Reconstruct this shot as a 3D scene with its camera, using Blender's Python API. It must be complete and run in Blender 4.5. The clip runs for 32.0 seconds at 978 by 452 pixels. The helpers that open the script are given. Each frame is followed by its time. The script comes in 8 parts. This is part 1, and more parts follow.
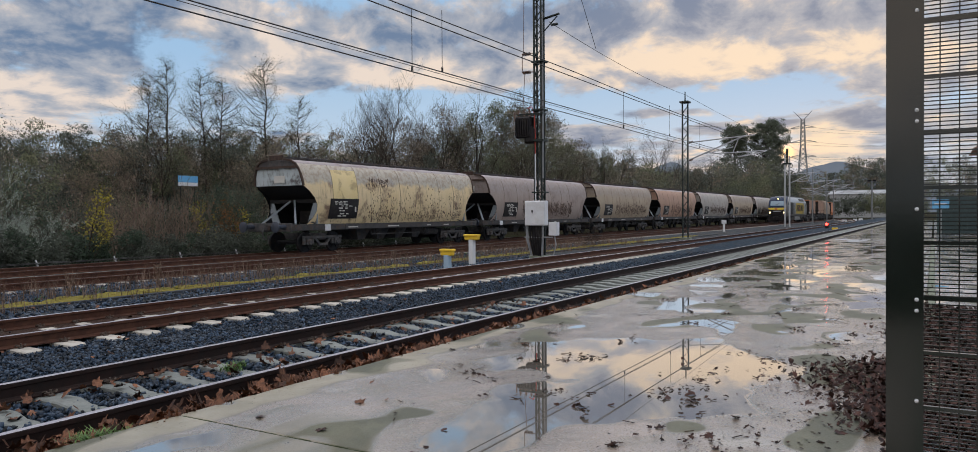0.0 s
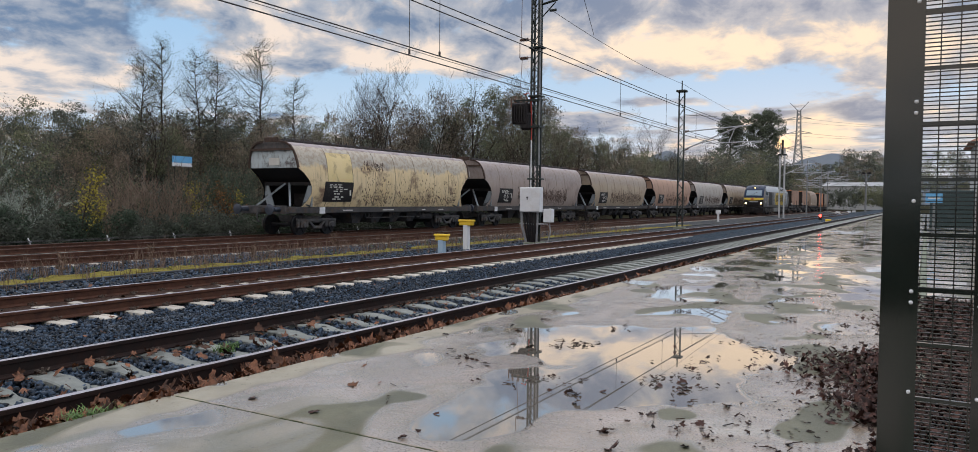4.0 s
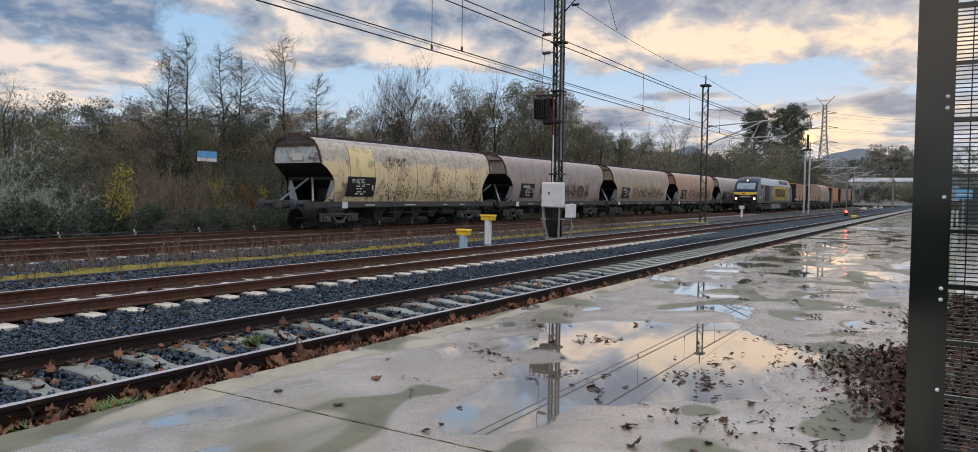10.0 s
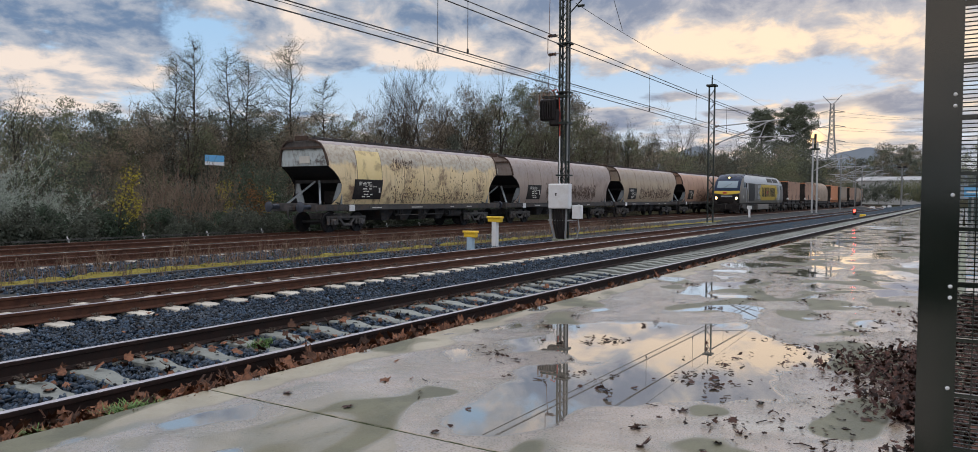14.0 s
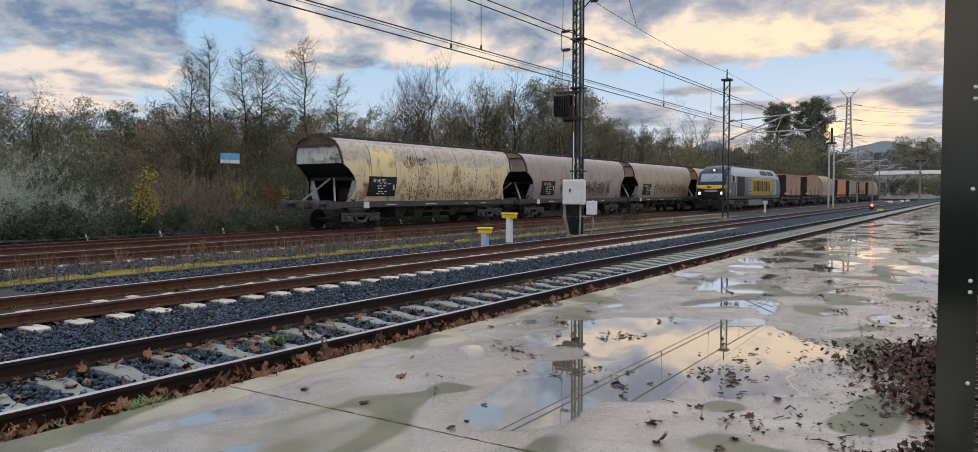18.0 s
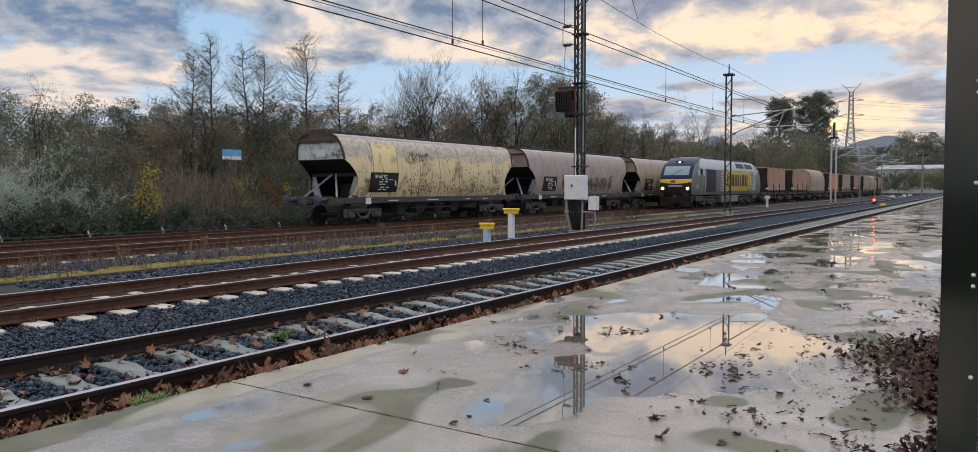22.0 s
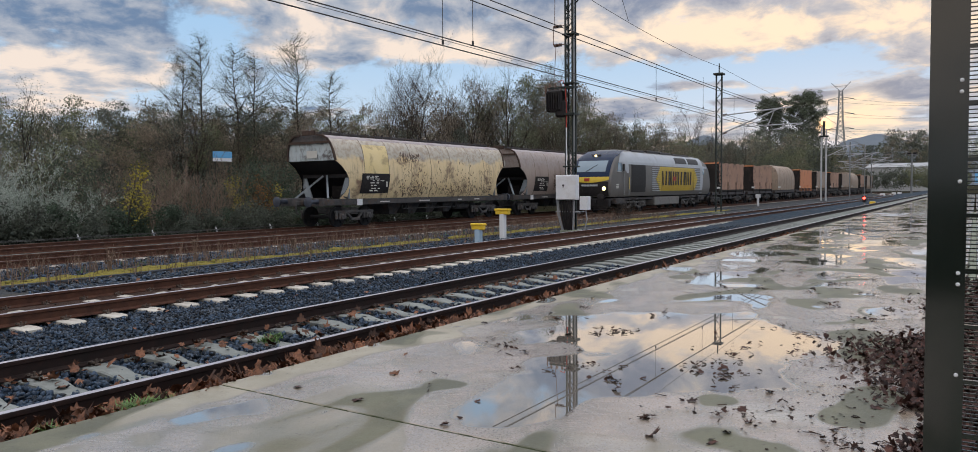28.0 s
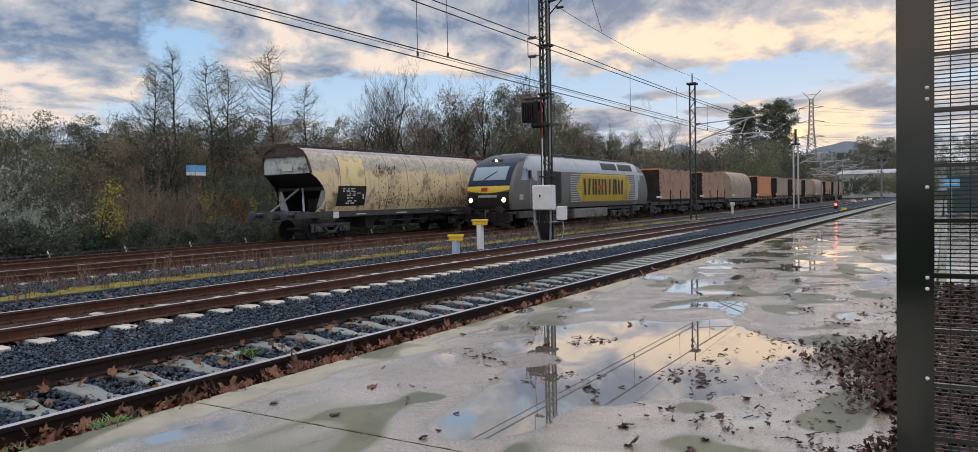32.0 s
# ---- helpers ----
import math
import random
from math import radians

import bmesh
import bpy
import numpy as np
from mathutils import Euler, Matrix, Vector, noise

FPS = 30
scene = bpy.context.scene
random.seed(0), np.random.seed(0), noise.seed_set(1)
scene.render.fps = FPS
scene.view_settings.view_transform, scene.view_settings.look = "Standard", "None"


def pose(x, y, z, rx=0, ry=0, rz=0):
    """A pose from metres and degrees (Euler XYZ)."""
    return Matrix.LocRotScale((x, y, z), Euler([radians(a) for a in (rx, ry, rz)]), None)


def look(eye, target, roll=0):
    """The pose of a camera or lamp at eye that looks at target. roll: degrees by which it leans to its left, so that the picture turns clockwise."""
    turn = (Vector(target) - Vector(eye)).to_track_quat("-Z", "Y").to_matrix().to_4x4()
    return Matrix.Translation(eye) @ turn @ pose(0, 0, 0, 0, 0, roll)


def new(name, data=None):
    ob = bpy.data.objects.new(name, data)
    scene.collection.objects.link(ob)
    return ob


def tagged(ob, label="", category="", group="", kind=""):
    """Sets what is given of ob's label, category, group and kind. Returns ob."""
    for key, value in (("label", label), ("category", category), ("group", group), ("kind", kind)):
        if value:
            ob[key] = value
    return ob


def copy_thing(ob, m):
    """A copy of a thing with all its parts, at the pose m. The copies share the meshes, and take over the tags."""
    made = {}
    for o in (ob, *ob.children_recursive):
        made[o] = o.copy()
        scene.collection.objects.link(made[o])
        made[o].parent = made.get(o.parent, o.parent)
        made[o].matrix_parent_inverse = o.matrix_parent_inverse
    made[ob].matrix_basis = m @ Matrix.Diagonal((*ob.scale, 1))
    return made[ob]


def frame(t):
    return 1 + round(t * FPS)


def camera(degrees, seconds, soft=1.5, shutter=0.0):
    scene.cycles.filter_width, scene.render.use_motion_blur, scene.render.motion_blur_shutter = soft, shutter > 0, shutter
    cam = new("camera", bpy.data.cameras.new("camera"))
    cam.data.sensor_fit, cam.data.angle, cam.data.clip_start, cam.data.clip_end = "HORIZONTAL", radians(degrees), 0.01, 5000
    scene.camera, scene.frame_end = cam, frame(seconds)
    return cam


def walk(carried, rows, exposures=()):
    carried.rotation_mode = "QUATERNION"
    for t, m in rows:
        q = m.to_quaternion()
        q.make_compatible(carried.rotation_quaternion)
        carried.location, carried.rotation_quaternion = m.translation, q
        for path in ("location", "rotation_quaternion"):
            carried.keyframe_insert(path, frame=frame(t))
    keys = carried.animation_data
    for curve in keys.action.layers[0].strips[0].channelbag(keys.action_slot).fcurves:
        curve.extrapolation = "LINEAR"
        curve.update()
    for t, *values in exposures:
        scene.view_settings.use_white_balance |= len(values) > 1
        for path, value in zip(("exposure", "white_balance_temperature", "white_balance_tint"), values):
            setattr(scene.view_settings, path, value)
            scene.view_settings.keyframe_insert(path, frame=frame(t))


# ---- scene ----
cam = camera(66.08, 32.0, soft=0.85)
walk(cam, [
    (0.0, look((0.017, -0.018, 1.542), (8.624, 5.072, 1.389), -0.41)),
    (0.5, look((0.015, -0.014, 1.538), (8.641, 5.043, 1.363), -0.39)),
    (1.0, look((0.017, -0.005, 1.536), (8.651, 5.037, 1.337), 0.04)),
    (1.5, look((0.022, -0.007, 1.537), (8.663, 5.021, 1.311), 0.16)),
    (2.0, look((0.024, -0.007, 1.536), (8.678, 4.997, 1.276), 0.19)),
    (2.5, look((0.025, -0.008, 1.536), (8.677, 4.998, 1.248), 0.20)),
    (3.0, look((0.024, -0.007, 1.538), (8.675, 4.999, 1.227), 0.33)),
    (3.5, look((0.022, -0.007, 1.537), (8.670, 5.002, 1.205), 0.50)),
    (5.5, look((0.011, -0.004, 1.538), (8.624, 5.063, 1.171), 0.53)),
    (6.0, look((0.008, -0.004, 1.536), (8.611, 5.080, 1.157), 0.46)),
    (6.5, look((0.007, -0.003, 1.538), (8.591, 5.110, 1.147), 0.50)),
    (7.0, look((0.006, -0.002, 1.537), (8.575, 5.138, 1.143), 0.51)),
    (7.5, look((0.003, -0.002, 1.535), (8.556, 5.165, 1.140), 0.62)),
    (8.0, look((0.001, -0.003, 1.537), (8.541, 5.185, 1.141), 0.64)),
    (8.5, look((0.001, -0.005, 1.538), (8.527, 5.206, 1.136), 0.56)),
    (9.0, look((-0.000, -0.000, 1.536), (8.515, 5.227, 1.126), 0.68)),
    (9.5, look((0.001, -0.000, 1.538), (8.505, 5.245, 1.128), 0.72)),
    (10.0, look((0.000, -0.001, 1.538), (8.493, 5.263, 1.129), 0.68)),
    (10.5, look((-0.001, -0.002, 1.540), (8.486, 5.272, 1.128), 0.62)),
    (11.0, look((-0.003, -0.004, 1.538), (8.472, 5.287, 1.129), 0.55)),
    (11.5, look((-0.007, -0.004, 1.539), (8.461, 5.299, 1.133), 0.50)),
    (12.0, look((-0.007, -0.005, 1.539), (8.456, 5.307, 1.144), 0.52)),
    (12.5, look((-0.008, -0.006, 1.539), (8.454, 5.308, 1.152), 0.43)),
    (13.0, look((-0.008, -0.007, 1.539), (8.453, 5.308, 1.152), 0.29)),
    (13.5, look((-0.009, -0.006, 1.536), (8.445, 5.321, 1.150), 0.26)),
    (14.0, look((-0.012, -0.003, 1.536), (8.433, 5.339, 1.150), 0.26)),
    (14.5, look((-0.015, -0.000, 1.539), (8.419, 5.358, 1.150), 0.18)),
    (16.5, look((-0.021, 0.001, 1.538), (8.349, 5.456, 1.126), 0.03)),
    (17.0, look((-0.021, -0.001, 1.538), (8.333, 5.480, 1.122), 0.01)),
    (17.5, look((-0.022, -0.002, 1.536), (8.325, 5.489, 1.112), -0.01)),
    (18.0, look((-0.023, -0.001, 1.536), (8.320, 5.496, 1.101), -0.05)),
    (18.5, look((-0.024, 0.000, 1.535), (8.311, 5.508, 1.092), 0.01)),
    (19.0, look((-0.025, 0.001, 1.534), (8.305, 5.515, 1.082), -0.00)),
    (19.5, look((-0.025, 0.001, 1.535), (8.305, 5.515, 1.074), -0.06)),
    (20.0, look((-0.024, 0.000, 1.535), (8.304, 5.515, 1.062), -0.16)),
    (20.5, look((-0.024, 0.001, 1.535), (8.301, 5.521, 1.051), -0.20)),
    (21.0, look((-0.025, 0.001, 1.536), (8.300, 5.521, 1.049), -0.17)),
    (21.5, look((-0.025, 0.002, 1.535), (8.300, 5.520, 1.049), -0.17)),
    (22.0, look((-0.024, -0.000, 1.534), (8.302, 5.516, 1.042), -0.19)),
    (22.5, look((-0.021, 0.000, 1.534), (8.301, 5.522, 1.036), -0.25)),
    (23.0, look((-0.021, 0.001, 1.535), (8.298, 5.528, 1.035), -0.31)),
    (23.5, look((-0.018, 0.002, 1.533), (8.302, 5.527, 1.033), -0.33)),
    (24.0, look((-0.017, 0.001, 1.533), (8.303, 5.526, 1.024), -0.28)),
    (24.5, look((-0.019, -0.002, 1.534), (8.304, 5.519, 1.016), -0.35)),
    (25.0, look((-0.017, -0.001, 1.532), (8.302, 5.523, 1.000), -0.38)),
    (25.5, look((-0.017, 0.001, 1.533), (8.305, 5.519, 0.989), -0.40)),
    (27.5, look((-0.014, -0.013, 1.537), (8.345, 5.453, 1.038), -0.53)),
    (28.0, look((-0.012, -0.014, 1.538), (8.371, 5.415, 1.050), -0.54)),
    (28.5, look((-0.011, -0.015, 1.540), (8.401, 5.372, 1.078), -0.59)),
    (29.0, look((-0.008, -0.016, 1.538), (8.426, 5.339, 1.102), -0.67)),
    (29.5, look((-0.006, -0.016, 1.537), (8.456, 5.299, 1.134), -0.78)),
    (30.0, look((-0.002, -0.015, 1.538), (8.487, 5.256, 1.162), -0.93)),
    (30.5, look((-0.001, -0.017, 1.539), (8.510, 5.220, 1.174), -0.93)),
    (31.0, look((0.000, -0.017, 1.536), (8.528, 5.193, 1.182), -1.04)),
    (31.5, look((-0.001, -0.017, 1.537), (8.539, 5.176, 1.184), -1.10)),
    (32.0, look((-0.001, -0.017, 1.539), (8.548, 5.160, 1.191), -1.23)),
], ((0.0, -0.11, 6310, 9), (0.4, -0.05, 6360, 9), (1.0, 0.14, 6390, 9), (2.0, 0.11, 6390, 9), (3.0, 0.07, 6350, 9), (14.0, 0.07, 6350, 9), (18.0, 0.08, 6420, 9), (25.0, 0.08, 6420, 9), (28.0, 0.07, 6350, 9), (32.0, 0.08, 6380, 9)))
# ---------------------------------------------------------------- sky and light
SUN_AZ, SUN_EL = radians(8.0), radians(0.9)


def build_world():
    w = bpy.data.worlds.new("evening_sky")
    scene.world = w
    w.use_nodes = True
    nt = w.node_tree
    nt.nodes.clear()
    N, L = nt.nodes.new, nt.links.new

    def math_(op, a, b=None, c=None, clamp=False):
        n = N("ShaderNodeMath")
        n.operation, n.use_clamp = op, clamp
        for i, v in enumerate((a, b, c)):
            if v is None:
                continue
            if isinstance(v, (int, float)):
                n.inputs[i].default_value = v
            else:
                L(v, n.inputs[i])
        return n.outputs[0]

    def mixc(fac, a, b):
        n = N("ShaderNodeMix")
        n.data_type = "RGBA"
        for i, v in ((0, fac), (6, a), (7, b)):
            if isinstance(v, (int, float)):
                n.inputs[i].default_value = v
            elif isinstance(v, tuple):
                n.inputs[i].default_value = (*v, 1)
            else:
                L(v, n.inputs[i])
        return n.outputs[2]

    def ramp(v, lo, hi):
        n = N("ShaderNodeMapRange")
        n.interpolation_type = "SMOOTHSTEP"
        L(v, n.inputs[0])
        n.inputs[1].default_value, n.inputs[2].default_value = lo, hi
        return n.outputs[0]

    tc = N("ShaderNodeTexCoord")
    sep = N("ShaderNodeSeparateXYZ")
    L(tc.outputs["Generated"], sep.inputs[0])
    x, y, z = sep.outputs
    az = math_("ARCTAN2", y, x)
    el = math_("ARCSINE", z)
    # clouds lie in a flat layer: they shrink and crowd towards the horizon
    hgt = math_("ADD", math_("MAXIMUM", el, 0.0), 0.11)
    comb = N("ShaderNodeCombineXYZ")
    L(math_("MULTIPLY", az, 9.0), comb.inputs[0])
    L(math_("DIVIDE", 1.6, hgt), comb.inputs[1])

    def noise_(scale, detail, rough, dist=0.0, off=0.0):
        n = N("ShaderNodeTexNoise")
        m = N("ShaderNodeMapping")
        m.inputs["Location"].default_value = (off, off * 0.7, off * 1.3)
        L(comb.outputs[0], m.inputs[0])
        L(m.outputs[0], n.inputs["Vector"])
        n.inputs["Scale"].default_value, n.inputs["Detail"].default_value = scale, detail
        n.inputs["Roughness"].default_value, n.inputs["Distortion"].default_value = rough, dist
        return n.outputs[0]

    big, mid, lit = noise_(0.95, 9, 0.56, 0.25, 3.1), noise_(2.3, 8, 0.6, 0.2, 9.4), noise_(1.5, 9, 0.58, 0.25, 21.0)

    def lump(a0, e0, wa, we):
        """A soft bank of cloud, in degrees."""
        u = math_("DIVIDE", math_("SUBTRACT", az, radians(a0)), radians(wa))
        v = math_("DIVIDE", math_("SUBTRACT", el, radians(e0)), radians(we))
        d = math_("ADD", math_("MULTIPLY", u, u), math_("MULTIPLY", v, v))
        return math_("POWER", 2.718, math_("MULTIPLY", d, -1.0))

    cover = math_("ADD", math_("MULTIPLY", big, 0.62), math_("MULTIPLY", mid, 0.38))
    shine = lit
    for a0, e0, wa, we, k, q in BANKS:
        g = lump(a0, e0, wa, we)
        if k:
            cover = math_("ADD", cover, math_("MULTIPLY", g, k * 0.9))
        if q:
            shine = math_("ADD", shine, math_("MULTIPLY", g, q * 0.9))
    cloud = ramp(cover, 0.44, 0.57)
    sunny = lump(9, 9, 20, 9)
    sky = N("ShaderNodeTexSky")
    sky.sky_type, sky.sun_disc = "NISHITA", False
    sky.sun_elevation, sky.sun_rotation = SUN_EL, radians(90) - SUN_AZ
    sky.air_density, sky.dust_density, sky.ozone_density = 1.0, 1.2, 2.0
    skyc = N("ShaderNodeMix")
    skyc.data_type, skyc.blend_type = "RGBA", "MULTIPLY"
    skyc.inputs[0].default_value = 1.0
    L(sky.outputs[0], skyc.inputs[6])
    skyc.inputs[7].default_value = (0.12, 0.12, 0.12, 1)
    low = ramp(el, 0.02, 0.24)
    clear = mixc(low, (0.70, 0.81, 0.92), (0.42, 0.64, 0.90))
    clear = mixc(0.12, clear, skyc.outputs[2])
    # underside, body and lit edge of the clouds
    cream = mixc(sunny, (0.90, 0.755, 0.65), (1.10, 0.835, 0.59))
    lilac = mixc(sunny, (0.43, 0.455, 0.515), (0.565, 0.525, 0.53))
    dark = mixc(sunny, (0.165, 0.24, 0.37), (0.34, 0.34, 0.40))
    body = mixc(ramp(shine, 0.32, 0.52), dark, lilac)
    body = mixc(ramp(shine, 0.48, 0.68), body, cream)
    col = mixc(cloud, clear, body)
    glow = lump(6.8, 4.7, 1.9, 1.5)
    col = mixc(math_("MULTIPLY", glow, 0.55), col, (1.15, 0.86, 0.54))
    # the sun sets behind the pines
    col = mixc(lump(9.0, 4.2, 0.55, 0.5), col, (2.2, 1.35, 0.55))
    # higher up, even pale cloud
    col = mixc(ramp(el, 0.30, 0.55), col, (0.59, 0.582, 0.605))
    # an overcast dome is brighter overhead than near the horizon
    dome = math_("ADD", 1.0, math_("MULTIPLY", ramp(z, 0.30, 0.95), 1.6))
    bg = N("ShaderNodeBackground")
    L(col, bg.inputs[0])
    L(dome, bg.inputs[1])
    out = N("ShaderNodeOutputWorld")
    L(bg.outputs[0], out.inputs[0])


# banks of cloud and clear gaps: azimuth, elevation, widths (degrees), cover, light
BANKS = (
    (62, 12.0, 7, 1.4, 0.22, -0.22), (61, 8.2, 8, 2.2, 0.16, 0.13), (57, 9.8, 2.5, 1.0, 0.1, -0.16), (52.5, 9.0, 2.2, 3.0, -0.22, 0), (54, 11.2, 2.0, 0.8, -0.2, 0),
    (47.5, 13, 5, 2.2, 0.20, 0.05), (42, 10.8, 4, 1.3, 0.12, 0.08), (36, 13.2, 7, 1.8, 0.14, -0.01), (35, 10.4, 6, 1.4, 0.14, 0.14), (27, 12, 5, 2, 0.10, -0.06),
    (37, 7.0, 10, 1.6, -0.28, 0), (30, 8.2, 7, 1.3, -0.16, 0), (40, 8.6, 5, 1.0, -0.14, 0), (14, 14.0, 16, 1.3, 0.25, -0.10), (12, 11.0, 10, 1.5, 0.25, 0.22), (22, 10.8, 5, 1.0, 0.14, 0.10), (14, 7.9, 9, 1.1, -0.20, 0),
    # the pair at 178 and -178 is unseen, added to warm the fence's sheen
    (22.5, 5.8, 2.5, 0.9, 0.22, -0.14), (4.5, 8.4, 3.5, 0.5, 0.14, -0.06), (6.8, 4.8, 1.8, 1.4, 0.20, 0.20), (4.0, 6.4, 3.2, 0.7, 0.26, -0.14), (18, 7.4, 4, 0.4, 0.26, -0.10), (12, 6.1, 4, 0.35, 0.24, -0.12), (0, 9.8, 5, 2.0, 0.2, 0.10), (178, 16, 60, 12, 0.2, 0.22), (-178, 16, 60, 12, 0.2, 0.22), (11, 4.5, 5, 1.0, -0.05, 0.10), (3, 3.8, 2.5, 0.8, 0.1, -0.08),
)
build_world()
sun = new("sun", bpy.data.lights.new("sun", "SUN"))
sun.data.energy, sun.data.angle, sun.data.color = 0.5, radians(3), (1.0, 0.78, 0.55)
sun.matrix_world = look((0, 0, 50), (-50 * math.cos(SUN_AZ), -50 * math.sin(SUN_AZ), 50 - 50 * math.tan(SUN_EL)))

# ---------------------------------------------------------------- mesh tools
class Mesh:
    """Collects points and faces of one part."""

    def __init__(self):
        self.v, self.f = [], []

    def add(self, verts, faces):
        n = len(self.v)
        self.v.extend(verts)
        self.f.extend([tuple(i + n for i in q) for q in faces])
        return self

    def box(self, x0, x1, y0, y1, z0, z1, b=0.0):
        if b <= 0:
            p = [(x, y, z) for x in (x0, x1) for y in (y0, y1) for z in (z0, z1)]
            return self.add(p, [(0, 1, 3, 2), (4, 6, 7, 5), (0, 4, 5, 1), (2, 3, 7, 6), (0, 2, 6, 4), (1, 5, 7, 3)])
        c, h = ((x0 + x1) / 2, (y0 + y1) / 2, (z0 + z1) / 2), ((x1 - x0) / 2, (y1 - y0) / 2, (z1 - z0) / 2)
        b = min(b, min(h) * 0.95)
        pts, idx = [], {}
        for s in ((i, j, k) for i in (-1, 1) for j in (-1, 1) for k in (-1, 1)):
            for a in range(3):
                idx[s, a] = len(pts)
                pts.append(tuple(c[n] + s[n] * (h[n] - (0 if n == a else b)) for n in range(3)))
        faces = []
        for a in range(3):
            o = [n for n in range(3) if n != a]
            for sg in (-1, 1):
                q = []
                for u, w in ((-1, -1), (1, -1), (1, 1), (-1, 1)):
                    s = [0, 0, 0]
                    s[a], s[o[0]], s[o[1]] = sg, u, w
                    q.append(idx[tuple(s), a])
                faces.append(tuple(q if (sg > 0) == (a != 1) else q[::-1]))
        for a in range(3):
            o = [n for n in range(3) if n != a]
            for u in (-1, 1):
                for w in (-1, 1):
                    e = []
                    for end in (-1, 1):
                        s = [0, 0, 0]
                        s[a], s[o[0]], s[o[1]] = end, u, w
                        e.append((idx[tuple(s), o[0]], idx[tuple(s), o[1]]))
                    faces.append((e[0][0], e[1][0], e[1][1], e[0][1]))
        for s in ((i, j, k) for i in (-1, 1) for j in (-1, 1) for k in (-1, 1)):
            faces.append(tuple(idx[s, a] for a in range(3)))
        return self.add(pts, faces)

    def bar(self, p, q, w, d=None):
        """A straight bar of rectangular section between two points."""
        p, q, d = Vector(p), Vector(q), d or w
        ax = (q - p).normalized()
        s = ax.cross(Vector((0, 0, 1)) if abs(ax.z) < 0.95 else Vector((0, 1, 0))).normalized()
        u = s.cross(ax)
        ring = [(-w / 2, -d / 2), (w / 2, -d / 2), (w / 2, d / 2), (-w / 2, d / 2)]
        pts = [tuple(e + s * a + u * b) for e in (p, q) for a, b in ring]
        return self.add(pts, [(0, 1, 2, 3), (7, 6, 5, 4), (0, 4, 5, 1), (1, 5, 6, 2), (2, 6, 7, 3), (3, 7, 4, 0)])

    def tube(self, p, q, r0, r1=None, n=8, caps=True):
        p, q, r1 = Vector(p), Vector(q), r0 if r1 is None else r1
        ax = (q - p).normalized()
        s = ax.cross(Vector((0, 0, 1)) if abs(ax.z) < 0.95 else Vector((0, 1, 0))).normalized()
        u = s.cross(ax)
        pts = []
        for e, r in ((p, r0), (q, r1)):
            pts += [tuple(e + r * (s * math.cos(a) + u * math.sin(a))) for a in (2 * math.pi * i / n for i in range(n))]
        fs = [(i, (i + 1) % n, n + (i + 1) % n, n + i) for i in range(n)]
        if caps:
            fs += [tuple(range(n))[::-1], tuple(range(n, 2 * n))]
        return self.add(pts, fs)

    def path(self, pts, r, n=6):
        """A bent round bar through the points."""
        ps = [Vector(p) for p in pts]
        rings = []
        for i, p in enumerate(ps):
            ax = (ps[min(i + 1, len(ps) - 1)] - ps[max(i - 1, 0)]).normalized()
            s = ax.cross(Vector((0.31, 0.12, 0.94)) if abs(ax.z) < 0.9 else Vector((0, 1, 0))).normalized()
            u = s.cross(ax)
            rings.append([tuple(p + r * (s * math.cos(a) + u * math.sin(a))) for a in (2 * math.pi * k / n for k in range(n))])
        return self.loft(rings)

    def loft(self, rings, closed=True, caps=True):
        n = len(rings[0])
        pts = [tuple(p) for r in rings for p in r]
        fs = []
        for k in range(len(rings) - 1):
            for i in range(n if closed else n - 1):
                j = (i + 1) % n
                fs.append((k * n + i, k * n + j, (k + 1) * n + j, (k + 1) * n + i))
        if caps and closed:
            fs += [tuple(range(n))[::-1], tuple(range((len(rings) - 1) * n, len(rings) * n))]
        return self.add(pts, fs)

    def sheet(self, grid, thick=None):
        """An open sheet from a grid of points."""
        n = len(grid[0])
        pts = [tuple(p) for r in grid for p in r]
        return self.add(pts, [(k * n + i, k * n + i + 1, (k + 1) * n + i + 1, (k + 1) * n + i)
                              for k in range(len(grid) - 1) for i in range(n - 1)])

    def data(self, name, smooth=False, angle=35):
        me = bpy.data.meshes.new(name)
        me.from_pydata(self.v, [], self.f)
        bm = bmesh.new()
        bm.from_mesh(me)
        bmesh.ops.recalc_face_normals(bm, faces=bm.faces)
        bm.to_mesh(me)
        bm.free()
        if smooth:
            me.shade_smooth()
            me.set_sharp_from_angle(angle=radians(angle))
        return me


def part(name, m, material, parent, label="", smooth=False, at=None, kind=""):
    """Links a mesh as one part of a thing."""
    me = m if isinstance(m, bpy.types.Mesh) else m.data(name, smooth)
    if not me.materials:
        me.materials.append(material)
    ob = new(name, me)
    ob.parent = parent
    if at is not None:
        ob.matrix_basis = at
    if label or kind:
        tagged(ob, label, "", "", kind)
    return ob


def thing(name, label, category, m=None, group="", kind=""):
    ob = new(name)
    ob.empty_display_size = 0.2
    if m is not None:
        ob.matrix_basis = m
    return tagged(ob, label, category, group, kind)


